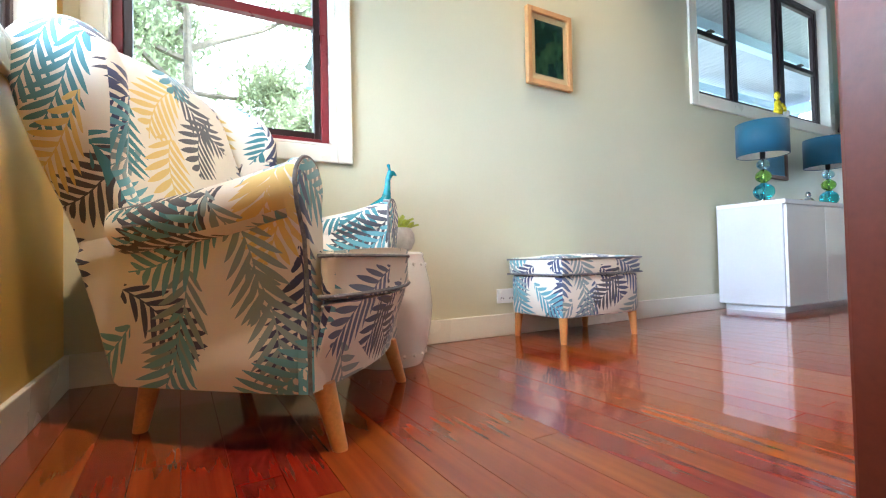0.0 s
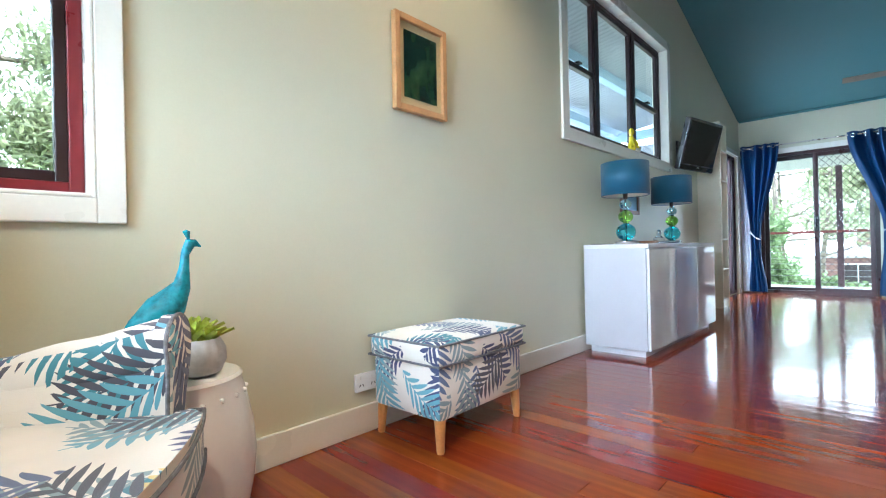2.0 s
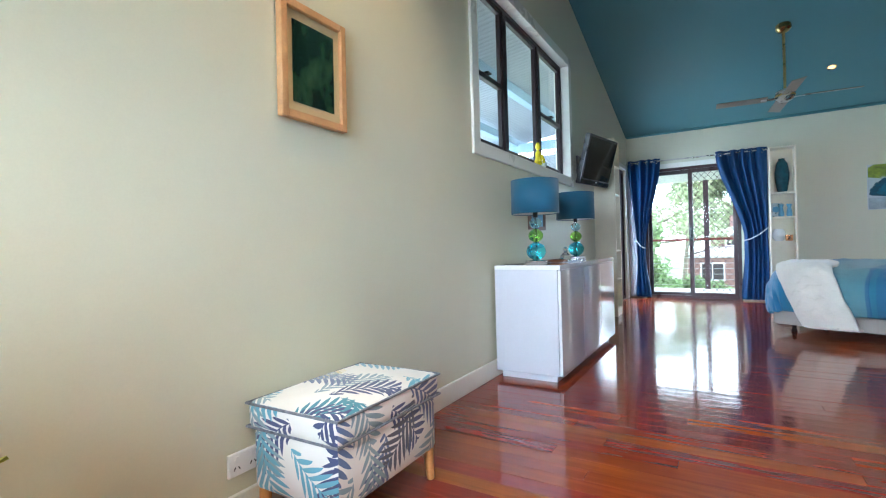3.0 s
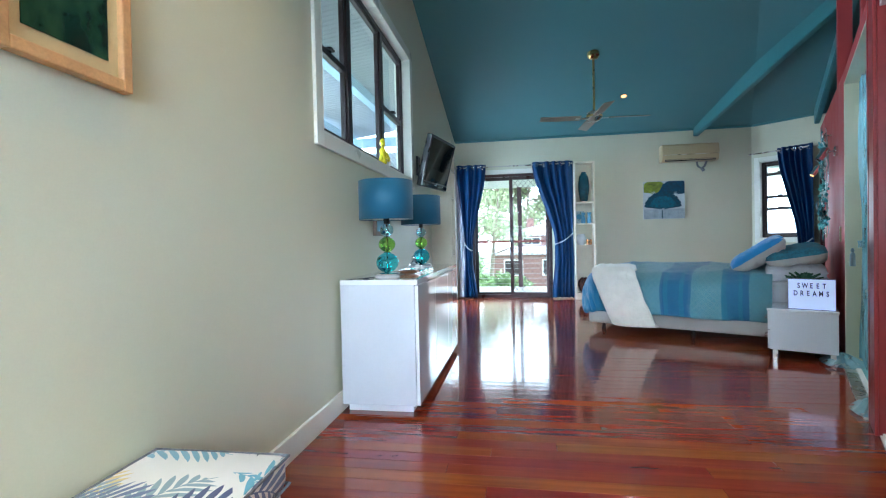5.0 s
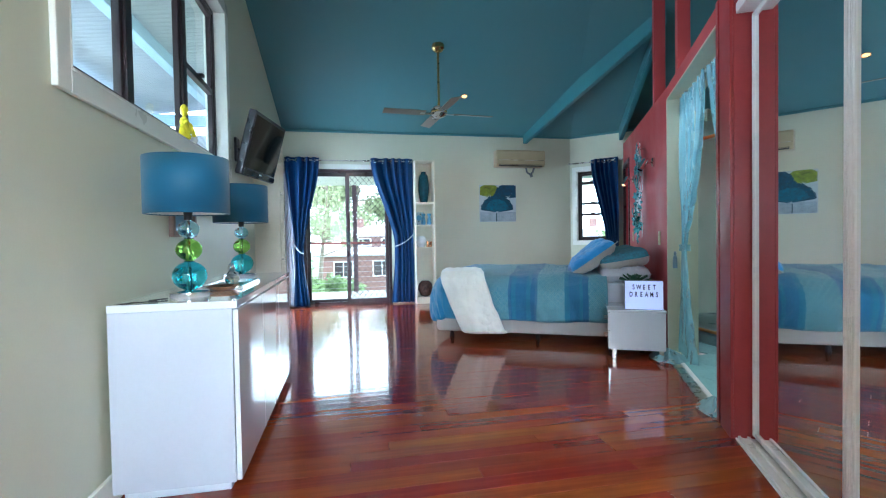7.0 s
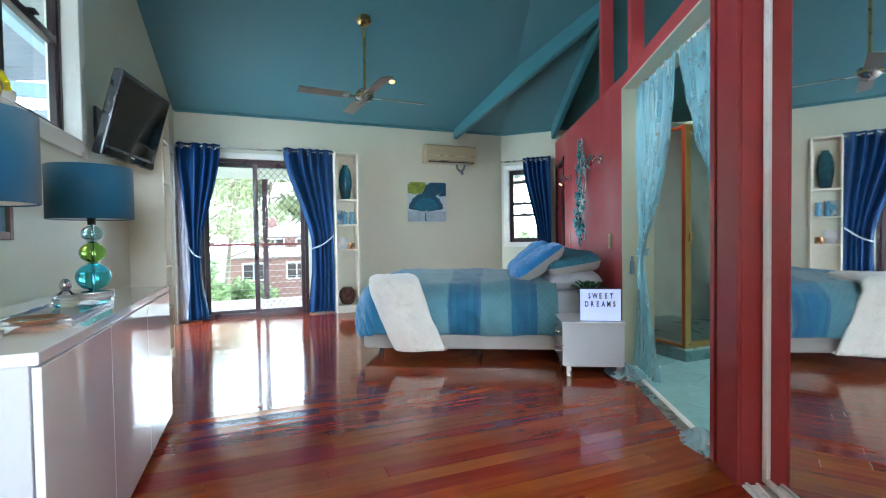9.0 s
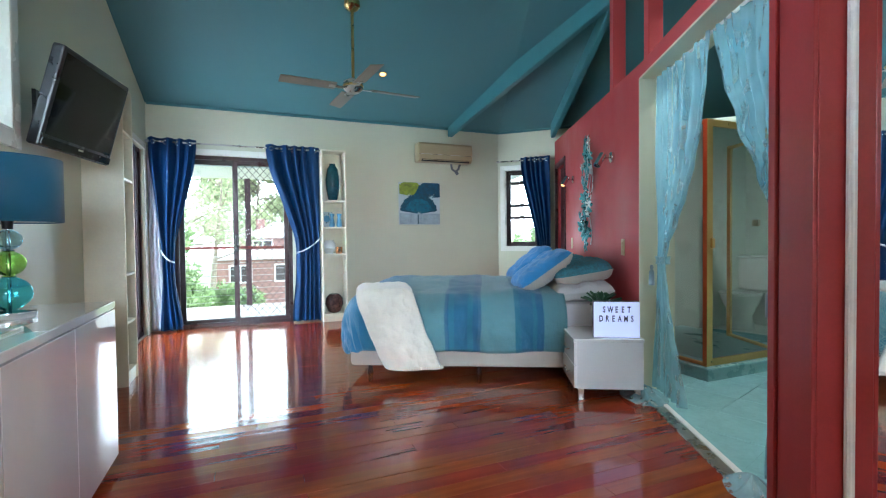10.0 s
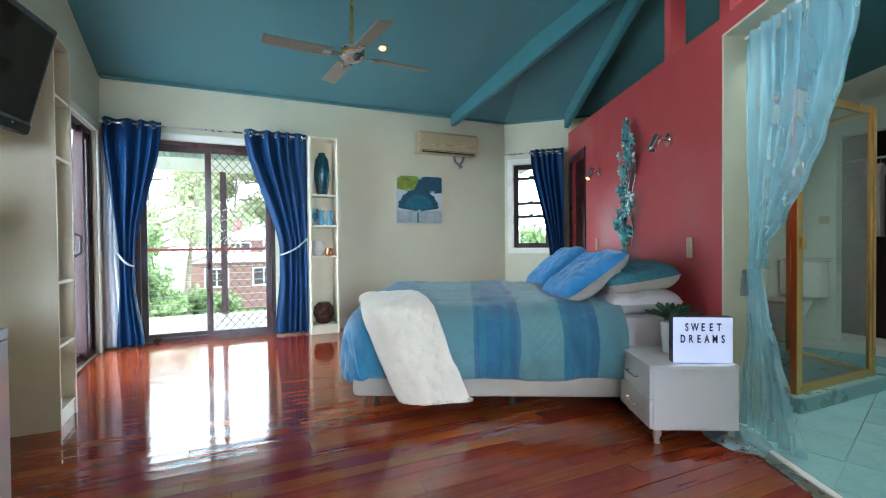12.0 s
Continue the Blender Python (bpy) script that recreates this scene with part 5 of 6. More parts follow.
# ---- wardrobe with mirror doors ----
wd = thing("mirror_wardrobe", "built-in wardrobe with mirrored sliding doors in white frames", "wardrobe", WALLM)
for k, (a, b, o) in enumerate(((-0.96, -0.155, -0.090), (-1.80, -0.963, -0.090))):
    fr = part("sliding_door", rect_frame(bmesh.new(), a, b, 0.024, 2.02, 0.026, o - 0.014, o + 0.012, I4, 0.004), M_ALU, wd)
    part("mirror", bx((a + 0.024, o - 0.006, 0.048), (b - 0.024, o + 0.004, 1.996)), M_MIRROR, fr)
    for u in (a + 0.008, a + 0.018, b - 0.018, b - 0.008):
        part("stile_bead", bx((u - 0.003, o + 0.011, 0.03), (u + 0.003, o + 0.016, 2.015), I4, 0.001), M_ALU, fr)
part("floor_track", bx((-1.92, -0.155, 0.0), (-0.153, -0.004, 0.010), I4, 0.002), M_ALU, wd)
for o in (-0.148, -0.110, -0.060, -0.020):
    part("track_rail", bx((-1.92, o - 0.006, 0.010), (-0.153, o + 0.006, 0.020), I4, 0.002), M_ALU, wd)
part("top_track", bx((-1.92, -0.165, 2.026), (-0.153, -0.01, 2.075), I4, 0.003), M_ALU, wd)
part("header", bx((-1.92, -0.20, 2.076), (-0.153, -0.002, 2.19), I4, 0.003), M_REDPOST, wd)
part("back_panel", bx((-1.92, -0.66, 0.0), (-0.153, -0.64, 2.19)), M_MATTWHITE, wd)
part("top_panel", bx((-1.92, -0.64, 2.17), (-0.153, -0.202, 2.19)), M_MATTWHITE, wd)
part("end_panel", bx((-1.96, -0.66, 0.0), (-1.922, 0.0, 2.19)), M_REDPOST, wd)
part("end_panel", bx((-0.152, -0.66, 0.0), (-0.13, -0.242, 2.19)), M_MATTWHITE, wd)

# ---- bed ----
BU0, BU1, BL = 1.74, 3.40, 2.05
BW2 = BU1 - BU0
BM = WALLM @ pose(BU0, 0.04, 0)
bed = thing("bed", "upholstered ensemble bed base with a mattress on it", "bed", BM)
b = bx((0, 0, 0.075), (BW2, BL - 0.02, 0.27), I4, 0.03)
part("base", b, M_LINEN, bed, smooth=True)
b = bx((0.01, 0.0, 0.27), (BW2 - 0.01, BL - 0.03, 0.56), I4, 0.05)
part("mattress", b, M_SHEET, bed, smooth=True)
for x in (0.12, BW2 / 2, BW2 - 0.12):
    for y in (0.12, 1.05, 1.9):
        part("leg", turned([(0.024, 0), (0.026, 0.01), (0.018, 0.03), (0.018, 0.085)], pose(x, y, 0), 14), M_BLACK, bed, smooth=True)


def drape(a, b, W, L, top, lift=0.0, rmin=0.06, most=0.60):
    """A point of a cloth laid over the bed: a across, b along, measured on the cloth."""
    da = max(0.0, -a, a - W)
    db = max(0.0, b - L)
    d = min(math.hypot(da, db), most)
    x, y, z = min(max(a, 0), W), min(b, L), top + lift
    if d > 0:
        ang = min(d / rmin, math.pi / 2)
        out = rmin * math.sin(ang) + lift
        h = math.hypot(da, db)
        x += out * da / h * (-1 if a < W / 2 else 1)
        y += out * db / h
        z -= rmin * (1 - math.cos(ang)) + max(0.0, d - rmin * math.pi / 2)
    return x, y, z


DT = 0.606


def duvet_pt(s, t):
    a = -0.385 + (BW2 + 0.77) * s
    b = 0.42 + (BL - 0.42 + 0.44) * t
    x, y, z = drape(a - 0.09, b, BW2 - 0.18, BL - 0.15, DT, 0.0, 0.16, 0.50)
    x += 0.09
    edge = max(0.0, -a, a - BW2, b - BL)
    w = 0.026 * noise.noise((a * 2.2, b * 2.2, 3.1)) + 0.014 * noise.noise((a * 6, b * 5, 8)) + 0.022 * (0.35 - abs(noise.noise((a * 4 + b * 3, b * 8 - a * 3, 6)))) + 0.006 * noise.noise((a * 15, b * 9, 4))
    if edge <= 0.05:
        z += w + 0.02 * math.sin(min(1, max(0, a / BW2)) * math.pi)
    else:
        k = smoothstep(0.05, 0.4, edge)
        f = 0.026 * k * math.sin(9 * (b if b < BL else a) + 2 * noise.noise((a, b, 0))) + (0.040 if b < BL else 0.015) * math.sin(math.pi * min(1.0, edge / 0.42))
        if -a > 0 or a > BW2:
            x += (f + w) * (-1 if a < 0 else 1)
        if b > BL:
            y += f + w
    return Vector((x, y, max(z, 0.13)))


qt = thing("quilt", "teal and blue patterned quilt cover draped over the bed", "quilt", BM)
du = part("cover", grid_mesh(duvet_pt, 96, 96, lambda s, t: (-0.385 + (BW2 + 0.77) * s, 0.42 + (BL + 0.08) * t)), M_DUVET, qt, smooth=True)
for p in du.data.polygons:
    p.use_smooth = True
solidify(du, -0.025)
part("hem_cord", bar([duvet_pt(0.0, k / 40) - Vector((0.004, 0, 0)) for k in range(30)], 0.006, 6), M_BLUEPIL, qt, "blue hem edge", smooth=True)


def throw_pt(s, t, tuft=True):
    p, e = -0.74 + 1.16 * t, 2 * s - 1
    q = e * 0.5 * (0.40 - 0.06 * (1 - t)) + 0.05 * math.sin(2.4 * t + 0.3) + 0.012 * noise.noise((p * 6, e, 9))
    th = radians(21)
    lift = 0.012 + 0.030 * max(0.0, 1 - e ** 4) ** 0.5 * max(0.0, 1 - abs(2 * t - 1) ** 14) ** 0.5
    if tuft:
        lift += 0.009 * noise.noise((p * 18, q * 20, 4)) + 0.003 * noise.noise((p * 40, q * 44, 7)) + 0.008 * noise.noise((p * 7, q * 9, 1))
    a = p * math.cos(th) - q * math.sin(th) + 0.02
    b = 1.70 + p * math.sin(th) * 0.9 + q * math.cos(th)
    x, y, z = drape(a, b, BW2, BL + 0.02, DT + 0.018, lift, 0.09)
    return Vector((x - (0.06 + 0.02 * math.sin(q * 16) if a < 0 else 0.06 * smoothstep(0.12, 0.0, a)), y, max(z, 0.12)))


tw = thing("fur_throw", "cream faux-fur throw laid over the end of the bed", "throw", BM)
tp = part("pelt", grid_mesh(throw_pt, 70, 190), M_FUR, tw, smooth=True)
for p in tp.data.polygons:
    p.use_smooth = True
solidify(tp, -0.018)
rf = random.Random(5)
verts, faces = [], []
for k in range(5200):
    # longer hairs stand out round the edge of the pelt
    s, t = rf.random(), rf.random()
    if k % 3:
        s = rf.choice((0.0, 1.0))
    else:
        t = rf.choice((0.0, 1.0))
    c = throw_pt(s, t, False)
    d = (throw_pt(s, t, False) - throw_pt(0.5, min(max(t, 0.06), 0.94), False))
    d = (d.normalized() if d.length > 1e-4 else Vector((0, 0, 1))) * 0.8 + Vector((rf.gauss(0, 0.4), rf.gauss(0, 0.4), rf.gauss(-0.25, 0.4)))
    d = d.normalized()
    w = d.orthogonal().normalized() * 0.0022
    i = len(verts)
    ln = rf.uniform(0.012, 0.026)
    verts += [tuple(c - w), tuple(c + w), tuple(c + d * ln)]
    faces.append((i, i + 1, i + 2))
me = bpy.data.meshes.new("fur_nap")
me.from_pydata(verts, [], faces)
me.materials.append(M_FUR)
pile = new("fur_nap", me)
pile.parent = tw
pile["kind"] = "stuff"


def pillow(name, m, w, h, t, material, label, seed, back=None):
    p = thing(name, label, "pillow", BM @ m, "pillows on the bed")
    bm = cushion(w, h, t, n=44, seed=seed, crease=0.013)
    ob = part("cover", bm, material, p, smooth=True)
    if back:
        ob.data.materials.append(back)
        for f in ob.data.polygons:
            if f.center.z < -0.004:
                f.material_index = 1
    n = 24
    pts = []
    for k in range(4 * n + 1):
        f = (k % (4 * n)) / n
        e, q = int(f), f - int(f)
        pts.append([(-1 + 2 * q, -1), (1, -1 + 2 * q), (1 - 2 * q, 1), (-1, 1 - 2 * q)][e])
    part("seam", bar([(a * w / 2 * 0.955, b * h / 2 * 0.955, 0) for a, b in pts], 0.004, 5), back or material, p)
    return p


M_PILTEAL = mat("teal_pattern_pillowcase", (0.045, 0.19, 0.26), 0.7, vary=0.25, scale=40, grain=200, bump=0.1)
for k, x in enumerate((0.36, BW2 - 0.38)):
    pillow("pillow", pose(x, 0.27, 0.63, -3, 0, 2 - 4 * k), 0.68, 0.44, 0.16, M_SHEET, "pale lilac pillow lying flat at the bed head", 1 + k)
    pillow("pillow", pose(x + 0.02, 0.25, 0.765, -10, 0, -3 + 5 * k), 0.68, 0.44, 0.17, M_PILTEAL, "teal patterned pillow with oatmeal underside", 3 + k, M_LINEN)
    pillow("pillow", pose(x + 0.06, 0.55, 0.765, -35 - 4 * k, 4, 4), 0.70, 0.48, 0.17, M_BLUEPIL, "bright blue pillow leaning on the others", 5 + k, M_LINEN)

# ---- bedside table ----
NM = WALLM @ pose(1.28, 0.055, 0)
ns = thing("bedside_table", "white two-drawer bedside table on short metal legs", "bedside table", NM)
part("body", bx((0.0, 0.0, 0.075), (0.43, 0.41, 0.375), I4, 0.002), M_MATTWHITE, ns)
part("top", bx((-0.008, -0.004, 0.375), (0.438, 0.432, 0.395), I4, 0.003), M_GLOSS, ns)
for z0, z1 in ((0.08, 0.222), (0.227, 0.371)):
    dr = part("drawer", bx((0.004, 0.41, z0), (0.426, 0.427, z1), I4, 0.002), M_GLOSS, ns)
    part("handle", bar([(0.15, 0.428, (z0 + z1) / 2), (0.15, 0.45, (z0 + z1) / 2), (0.28, 0.45, (z0 + z1) / 2), (0.28, 0.428, (z0 + z1) / 2)], 0.005, 8), M_CHROME, dr, "chrome handle")
for x in (0.03, 0.40):
    for y in (0.03, 0.38):
        part("leg", bx((x - 0.016, y - 0.016, 0), (x + 0.016, y + 0.016, 0.076), I4, 0.003), M_STEEL, ns)
LBM = NM @ pose(0.040, 0.155, 0.395) @ Matrix.Rotation(radians(-93), 4, "Z")
lb = thing("lightbox_sign", "lit white lightbox with black letters on the bedside table", "sign", LBM)
part("case", bx((-0.142, 0.0, 0.0), (0.142, 0.05, 0.232), I4, 0.004), M_BLACK, lb)
part("panel", bx((-0.140, -0.004, 0.003), (0.140, 0.0, 0.229)), M_LIGHTBOX, lb)
M_LETTER = mat("black_letter_film", (0.01, 0.01, 0.012), 0.4)
for word, z in (("SWEET", 0.155), ("DREAMS", 0.097)):
    w0 = 0.038 * len(word)
    for i, ch in enumerate(word):
        cu = bpy.data.curves.new("letter", "FONT")
        cu.body, cu.size, cu.extrude, cu.align_x, cu.offset = ch, 0.050, 0.0008, "CENTER", 0.0012
        ob = new("letter_source", cu)
        dg = bpy.context.evaluated_depsgraph_get()
        me = bpy.data.meshes.new_from_object(ob.evaluated_get(dg))
        bpy.data.objects.remove(ob)
        me.materials.clear()
        me.materials.append(M_LETTER)
        lo = new("letter", me)
        lo.parent = lb
        lo.matrix_basis = pose(-w0 / 2 + 0.019 + i * 0.038, -0.006, z + 0.008, 90, 0, 0) @ Matrix.Diagonal((0.68, 1.08, 1, 1))
pt = thing("potted_succulent", "dark green succulent in a small pot on the bedside table", "plant", NM @ pose(0.27, 0.20, 0.395))
part("pot", turned([(0.045, 0), (0.05, 0.005), (0.062, 0.17), (0.057, 0.168), (0.045, 0.14)], seg=24), M_CERAMIC, pt, smooth=True)
rosette(pt, pose(0, 0, 0.175), 30, 0.165, 0.034, M_DKLEAF, 1.3, 8)

# ---- on the red wall ----


def sconce(u, z, swing, lit):
    s = thing("wall_spotlight", "chrome reading spotlight on the red wall", "wall lamp", WALLM @ pose(u, 0, z), "reading lights")
    part("rose", turned([(0.045, 0.0), (0.045, 0.018), (0.035, 0.026), (0.01, 0.03)], pose(0, 0.0, 0, -90, 0, 0), 24), M_CHROME, s, smooth=True)
    part("arm", bar([(0, 0.02, 0), (0, 0.07, -0.005), (-0.01, 0.10, -0.02)], 0.007, 8), M_CHROME, s, smooth=True)
    d = Vector((math.sin(swing) * 0.5, 0.45, -0.75)).normalized()
    c = Vector((-0.01, 0.105, -0.02))
    rot = d.to_track_quat("Z", "Y").to_matrix().to_4x4()
    part("head", turned([(0.022, -0.06), (0.028, -0.055), (0.028, 0.06), (0.024, 0.06), (0.024, 0.02)], Matrix.Translation(c) @ rot, 20), M_CHROME, s, smooth=True)
    if lit:
        part("bulb", turned([(0.0, 0.052), (0.02, 0.053), (0.02, 0.057), (0.0, 0.06)], Matrix.Translation(c) @ rot, 16, False), M_BULB, s, "lit warm bulb")
        e = WALLM @ Vector((u, 0, z)) + (WALLM.to_3x3() @ (c + d * 0.07))
        spot("reading_lamp", e, e + WALLM.to_3x3() @ d, 5, WARM, 90, 0.02)
    return s


sconce(2.16, 1.68, -0.6, False)
sconce(3.74, 1.70, -0.4, True)


def switch(u, z):
    s = thing("light_switch", "cream light switch plate on the red wall", "switch", WALLM @ pose(u, 0.001, z), "switch plates")
    part("plate", bx((-0.036, 0.0, -0.062), (0.036, 0.009, 0.062), I4, 0.003), M_CREAMPL, s)
    for k in (-1, 0, 1):
        part("rocker", bx((-0.008, 0.008, k * 0.03 - 0.010), (0.008, 0.014, k * 0.03 + 0.010), I4, 0.002), M_CREAMPL, s)


switch(1.88, 0.96)
switch(3.86, 0.97)
gl = thing("flower_garland", "hanging garland of teal and silver metal flowers on wires", "wall decoration", WALLM @ pose(2.81, 0.0, 0))
rg_ = random.Random(21)
part("hook", bar([(0.05, 0.0, 1.93), (0.05, 0.05, 1.93), (-0.08, 0.07, 1.91), (-0.10, 0.05, 1.94)], 0.006, 8), M_CHROME, gl, smooth=True)
for k in range(4):
    x = -0.09 + k * 0.06
    pts = [(x * 0.3, 0.05, 2.00)] + [(x + 0.035 * math.sin(j * 1.3 + k), 0.045 + 0.01 * math.cos(j + k), 1.95 - j * 0.11) for j in range(1, 8 + (k % 2) * 2)]
    part("wire", bar(pts, 0.0035, 6), M_SILVERLEAF, gl, smooth=True)


def flower_mesh(r, petals):
    bm = bmesh.new()
    for k in range(petals):
        a = 2 * math.pi * k / petals
        d, s = Vector((math.cos(a), 0, math.sin(a))), Vector((-math.sin(a), 0, math.cos(a)))
        row = []
        for f, w, y in ((0.1, 0.10, 0.0), (0.5, 0.26, 0.14), (0.85, 0.22, 0.10), (1.0, 0.03, 0.0)):
            row.append([bm.verts.new(d * r * f + s * r * w * q + Vector((0, r * (y + yo), 0))) for q, yo in ((-1, 0), (0, 0.08), (1, 0), (0, -0.02))])
        for p, q in zip(row, row[1:]):
            for i in range(4):
                bm.faces.new((p[i], p[(i + 1) % 4], q[(i + 1) % 4], q[i]))
        bm.faces.new(row[0][::-1]), bm.faces.new(row[-1])
    lathe(bm, [(r * 0.18, 0), (r * 0.18, r * 0.12), (r * 0.08, r * 0.2)], pose(0, 0, 0, -90, 0, 0), 8)
    return bm


fm1 = part("flower", flower_mesh(0.075, 7), M_TEALMETAL, gl)
fm1.location = (-0.02, 0.075, 1.92)
fm2 = part("leaf_spray", flower_mesh(0.042, 5), M_SILVERLEAF, gl)
fm2.location = (0.06, 0.07, 1.80)
spots = [(-0.06, 1.62, 1.15), (0.02, 1.54, 1.0), (-0.10, 1.70, 0.8), (0.08, 1.42, 0.7), (-0.06, 1.32, 0.9), (0.05, 1.18, 1.3), (0.11, 1.13, 1.1), (-0.02, 1.06, 0.8), (-0.05, 1.24, 0.7), (0.02, 0.97, 0.9), (-0.09, 1.80, 0.8), (0.07, 1.68, 0.7), (0.0, 1.86, 0.9), (0.09, 1.56, 0.6)]
for k, (x, z, sc) in enumerate(spots):
    for me_, dx, s2 in ((fm1.data, 0, sc), (fm2.data, 0.05, sc * 1.1)):
        o = new("flower" if dx == 0 else "leaf_spray", me_)
        o.parent = gl
        o.matrix_basis = pose(x + dx * (1 if k % 2 else -1), 0.065 + 0.01 * (k % 3), z + dx * 0.6, rg_.uniform(-25, 25), rg_.uniform(0, 360), rg_.uniform(-30, 30)) @ Matrix.Diagonal((s2 * 1.2, s2 * 1.2, s2 * 1.2, 1))

# ---- on the far wall ----
ac = thing("air_conditioner", "aged cream split-system air conditioner on the wall", "air conditioner", FM @ pose(1.76, 0, 2.24))
prof = [(-0.002, -0.13), (-0.15, -0.13), (-0.185, -0.09), (-0.195, 0.0), (-0.19, 0.10), (-0.17, 0.13), (-0.002, 0.13)]
part("casing", prism(bmesh.new(), prof, -0.405, 0.405, I4, 0.01, 2), M_CREAMPL, ac, smooth=True)
part("vent", bx((-0.36, -0.178, -0.128), (0.36, -0.150, -0.092), I4, 0.003), M_BLACK, ac, "dark air outlet")
part("louvre", bx((-0.35, -0.186, -0.112), (0.35, -0.176, -0.104), I4, 0.002), M_CREAMPL, ac)
part("seam_line", bx((-0.404, -0.1975, -0.035), (0.404, -0.188, -0.031)), M_STEEL, ac)
for k in range(4):
    part("grille_line", bx((-0.37, -0.197, 0.01 + k * 0.025), (0.37, -0.185, 0.016 + k * 0.025)), M_CREAMPL, ac)
part("drain_pipe", bar([(0.14, -0.03, -0.13), (0.15, -0.04, -0.20), (0.20, -0.05, -0.24), (0.25, -0.04, -0.20), (0.28, -0.03, -0.13)], 0.016, 8), M_PIPING, ac, smooth=True)
part("pipe_elbow", bar([(0.20, -0.05, -0.22), (0.23, -0.06, -0.28)], 0.024, 8), M_PIPING, ac, smooth=True)

cv = thing("canvas_art", "square canvas painting of teal and lime fan leaves", "painting", FM @ pose(1.415, 0, 1.535))
part("canvas", bx((-0.305, -0.03, -0.295), (0.305, -0.002, 0.295), I4, 0.003), mat("pale_canvas", (0.52, 0.57, 0.58), 0.7, vary=0.06, scale=5), cv)
part("ground_strip", bx((-0.30, -0.033, -0.29), (0.30, -0.0302, -0.14)), mat("pale_grey_wash", (0.36, 0.42, 0.45), 0.7, vary=0.15, scale=9), cv)


def fan_leaf(cx, cz, r, a0, a1, color, n=11, d=0.034):
    m = mat("fan_leaf_paint", color, 0.6, vary=0.3, scale=22, grain=90)
    bm = bmesh.new()
    for k in range(n):
        a, w = radians(a0 + (a1 - a0) * (k + 0.5) / n), radians(abs(a1 - a0) / n * 0.62)
        rr = r * (0.97 + 0.03 * (k % 2))
        pts = [(0.06 * r, 0)] + [(rr * 0.9, -w), (rr, -w * 0.6), (rr, w * 0.6), (rr * 0.9, w)]
        vs = [bm.verts.new((min(0.302, max(-0.302, cx + q * math.cos(a + o))), -d - 0.0004 * k, min(0.292, max(-0.292, cz + q * math.sin(a + o))))) for q, o in pts]
        bm.faces.new(vs)
    part("painted_leaf", bm, m, cv)


fan_leaf(-0.15, 0.10, 0.22, 15, 170, (0.20, 0.25, 0.02), 12, 0.0335)
fan_leaf(0.17, 0.08, 0.25, 5, 175, (0.006, 0.055, 0.10), 12, 0.0335)
fan_leaf(-0.02, -0.15, 0.29, 10, 170, (0.004, 0.060, 0.10), 17, 0.037)
fan_leaf(-0.02, -0.15, 0.22, 18, 162, (0.006, 0.11, 0.17), 13, 0.044)
part("painted_stem", bx((-0.036, -0.046, -0.29), (-0.026, -0.033, -0.16)), M_DKVASE, cv)

# ---- ceiling fan and downlights ----
fz = ceil_a(6.72)
FDZ = 0.10
fz += FDZ
fan = thing("ceiling_fan", "four-blade ceiling fan in brushed steel and brass", "ceiling fan", pose(6.72, -0.08, -FDZ))
part("canopy", turned([(0.07, fz + 0.02), (0.072, fz - 0.03), (0.05, fz - 0.06), (0.018, fz - 0.075)], seg=24), M_BRASS, fan, smooth=True)
part("downrod", turned([(0.013, fz - 0.07), (0.013, 2.58)], seg=12), M_BRASS, fan, smooth=True)
part("motor", turned([(0.02, 2.60), (0.05, 2.585), (0.085, 2.565), (0.09, 2.53), (0.088, 2.50), (0.06, 2.475), (0.04, 2.465), (0.0, 2.46)], seg=28, cap=False), M_STEEL, fan, smooth=True)
part("trim_ring", turned([(0.091, 2.515), (0.094, 2.52), (0.094, 2.53), (0.091, 2.535)], seg=28), M_BRASS, fan, smooth=True)
M_BLADE = mat("wood_look_blade", (0.24, 0.19, 0.14), 0.35, 0.25, vary=0.12, scale=8, grain=80)
for k in range(4):
    a = radians(5 + 90 * k)
    bmx = Matrix.Rotation(a, 4, "Z") @ pose(0, 0, 2.51, 11, 0, 0)
    bl = part("blade", bx((0.16, -0.06, -0.004), (0.64, 0.06, 0.004), bmx, 0.003), M_BLADE, fan)
    part("blade_iron", bx((0.07, -0.022, -0.009), (0.22, 0.022, -0.004), bmx, 0.002), M_STEEL, bl)
for dx, dy in DOWNLIGHTS:
    z = ceil_a(dx)
    sl = math.degrees(math.atan(PITCH)) * (1 if dx > RIDGE else -1)
    d = thing("downlight", "small recessed warm downlight in the teal ceiling", "downlight", pose(dx, dy, z, 0, sl, 0), "ceiling downlights")
    part("ring", turned([(0.034, -0.002), (0.045, -0.008), (0.047, -0.001), (0.047, 0.004)], seg=24, cap=False), M_BRASS, d, smooth=True)
    part("lamp_face", turned([(0.034, 0.006), (0.034, -0.003), (0.02, -0.0045)], seg=20), M_BULB, d, "lit warm lamp")

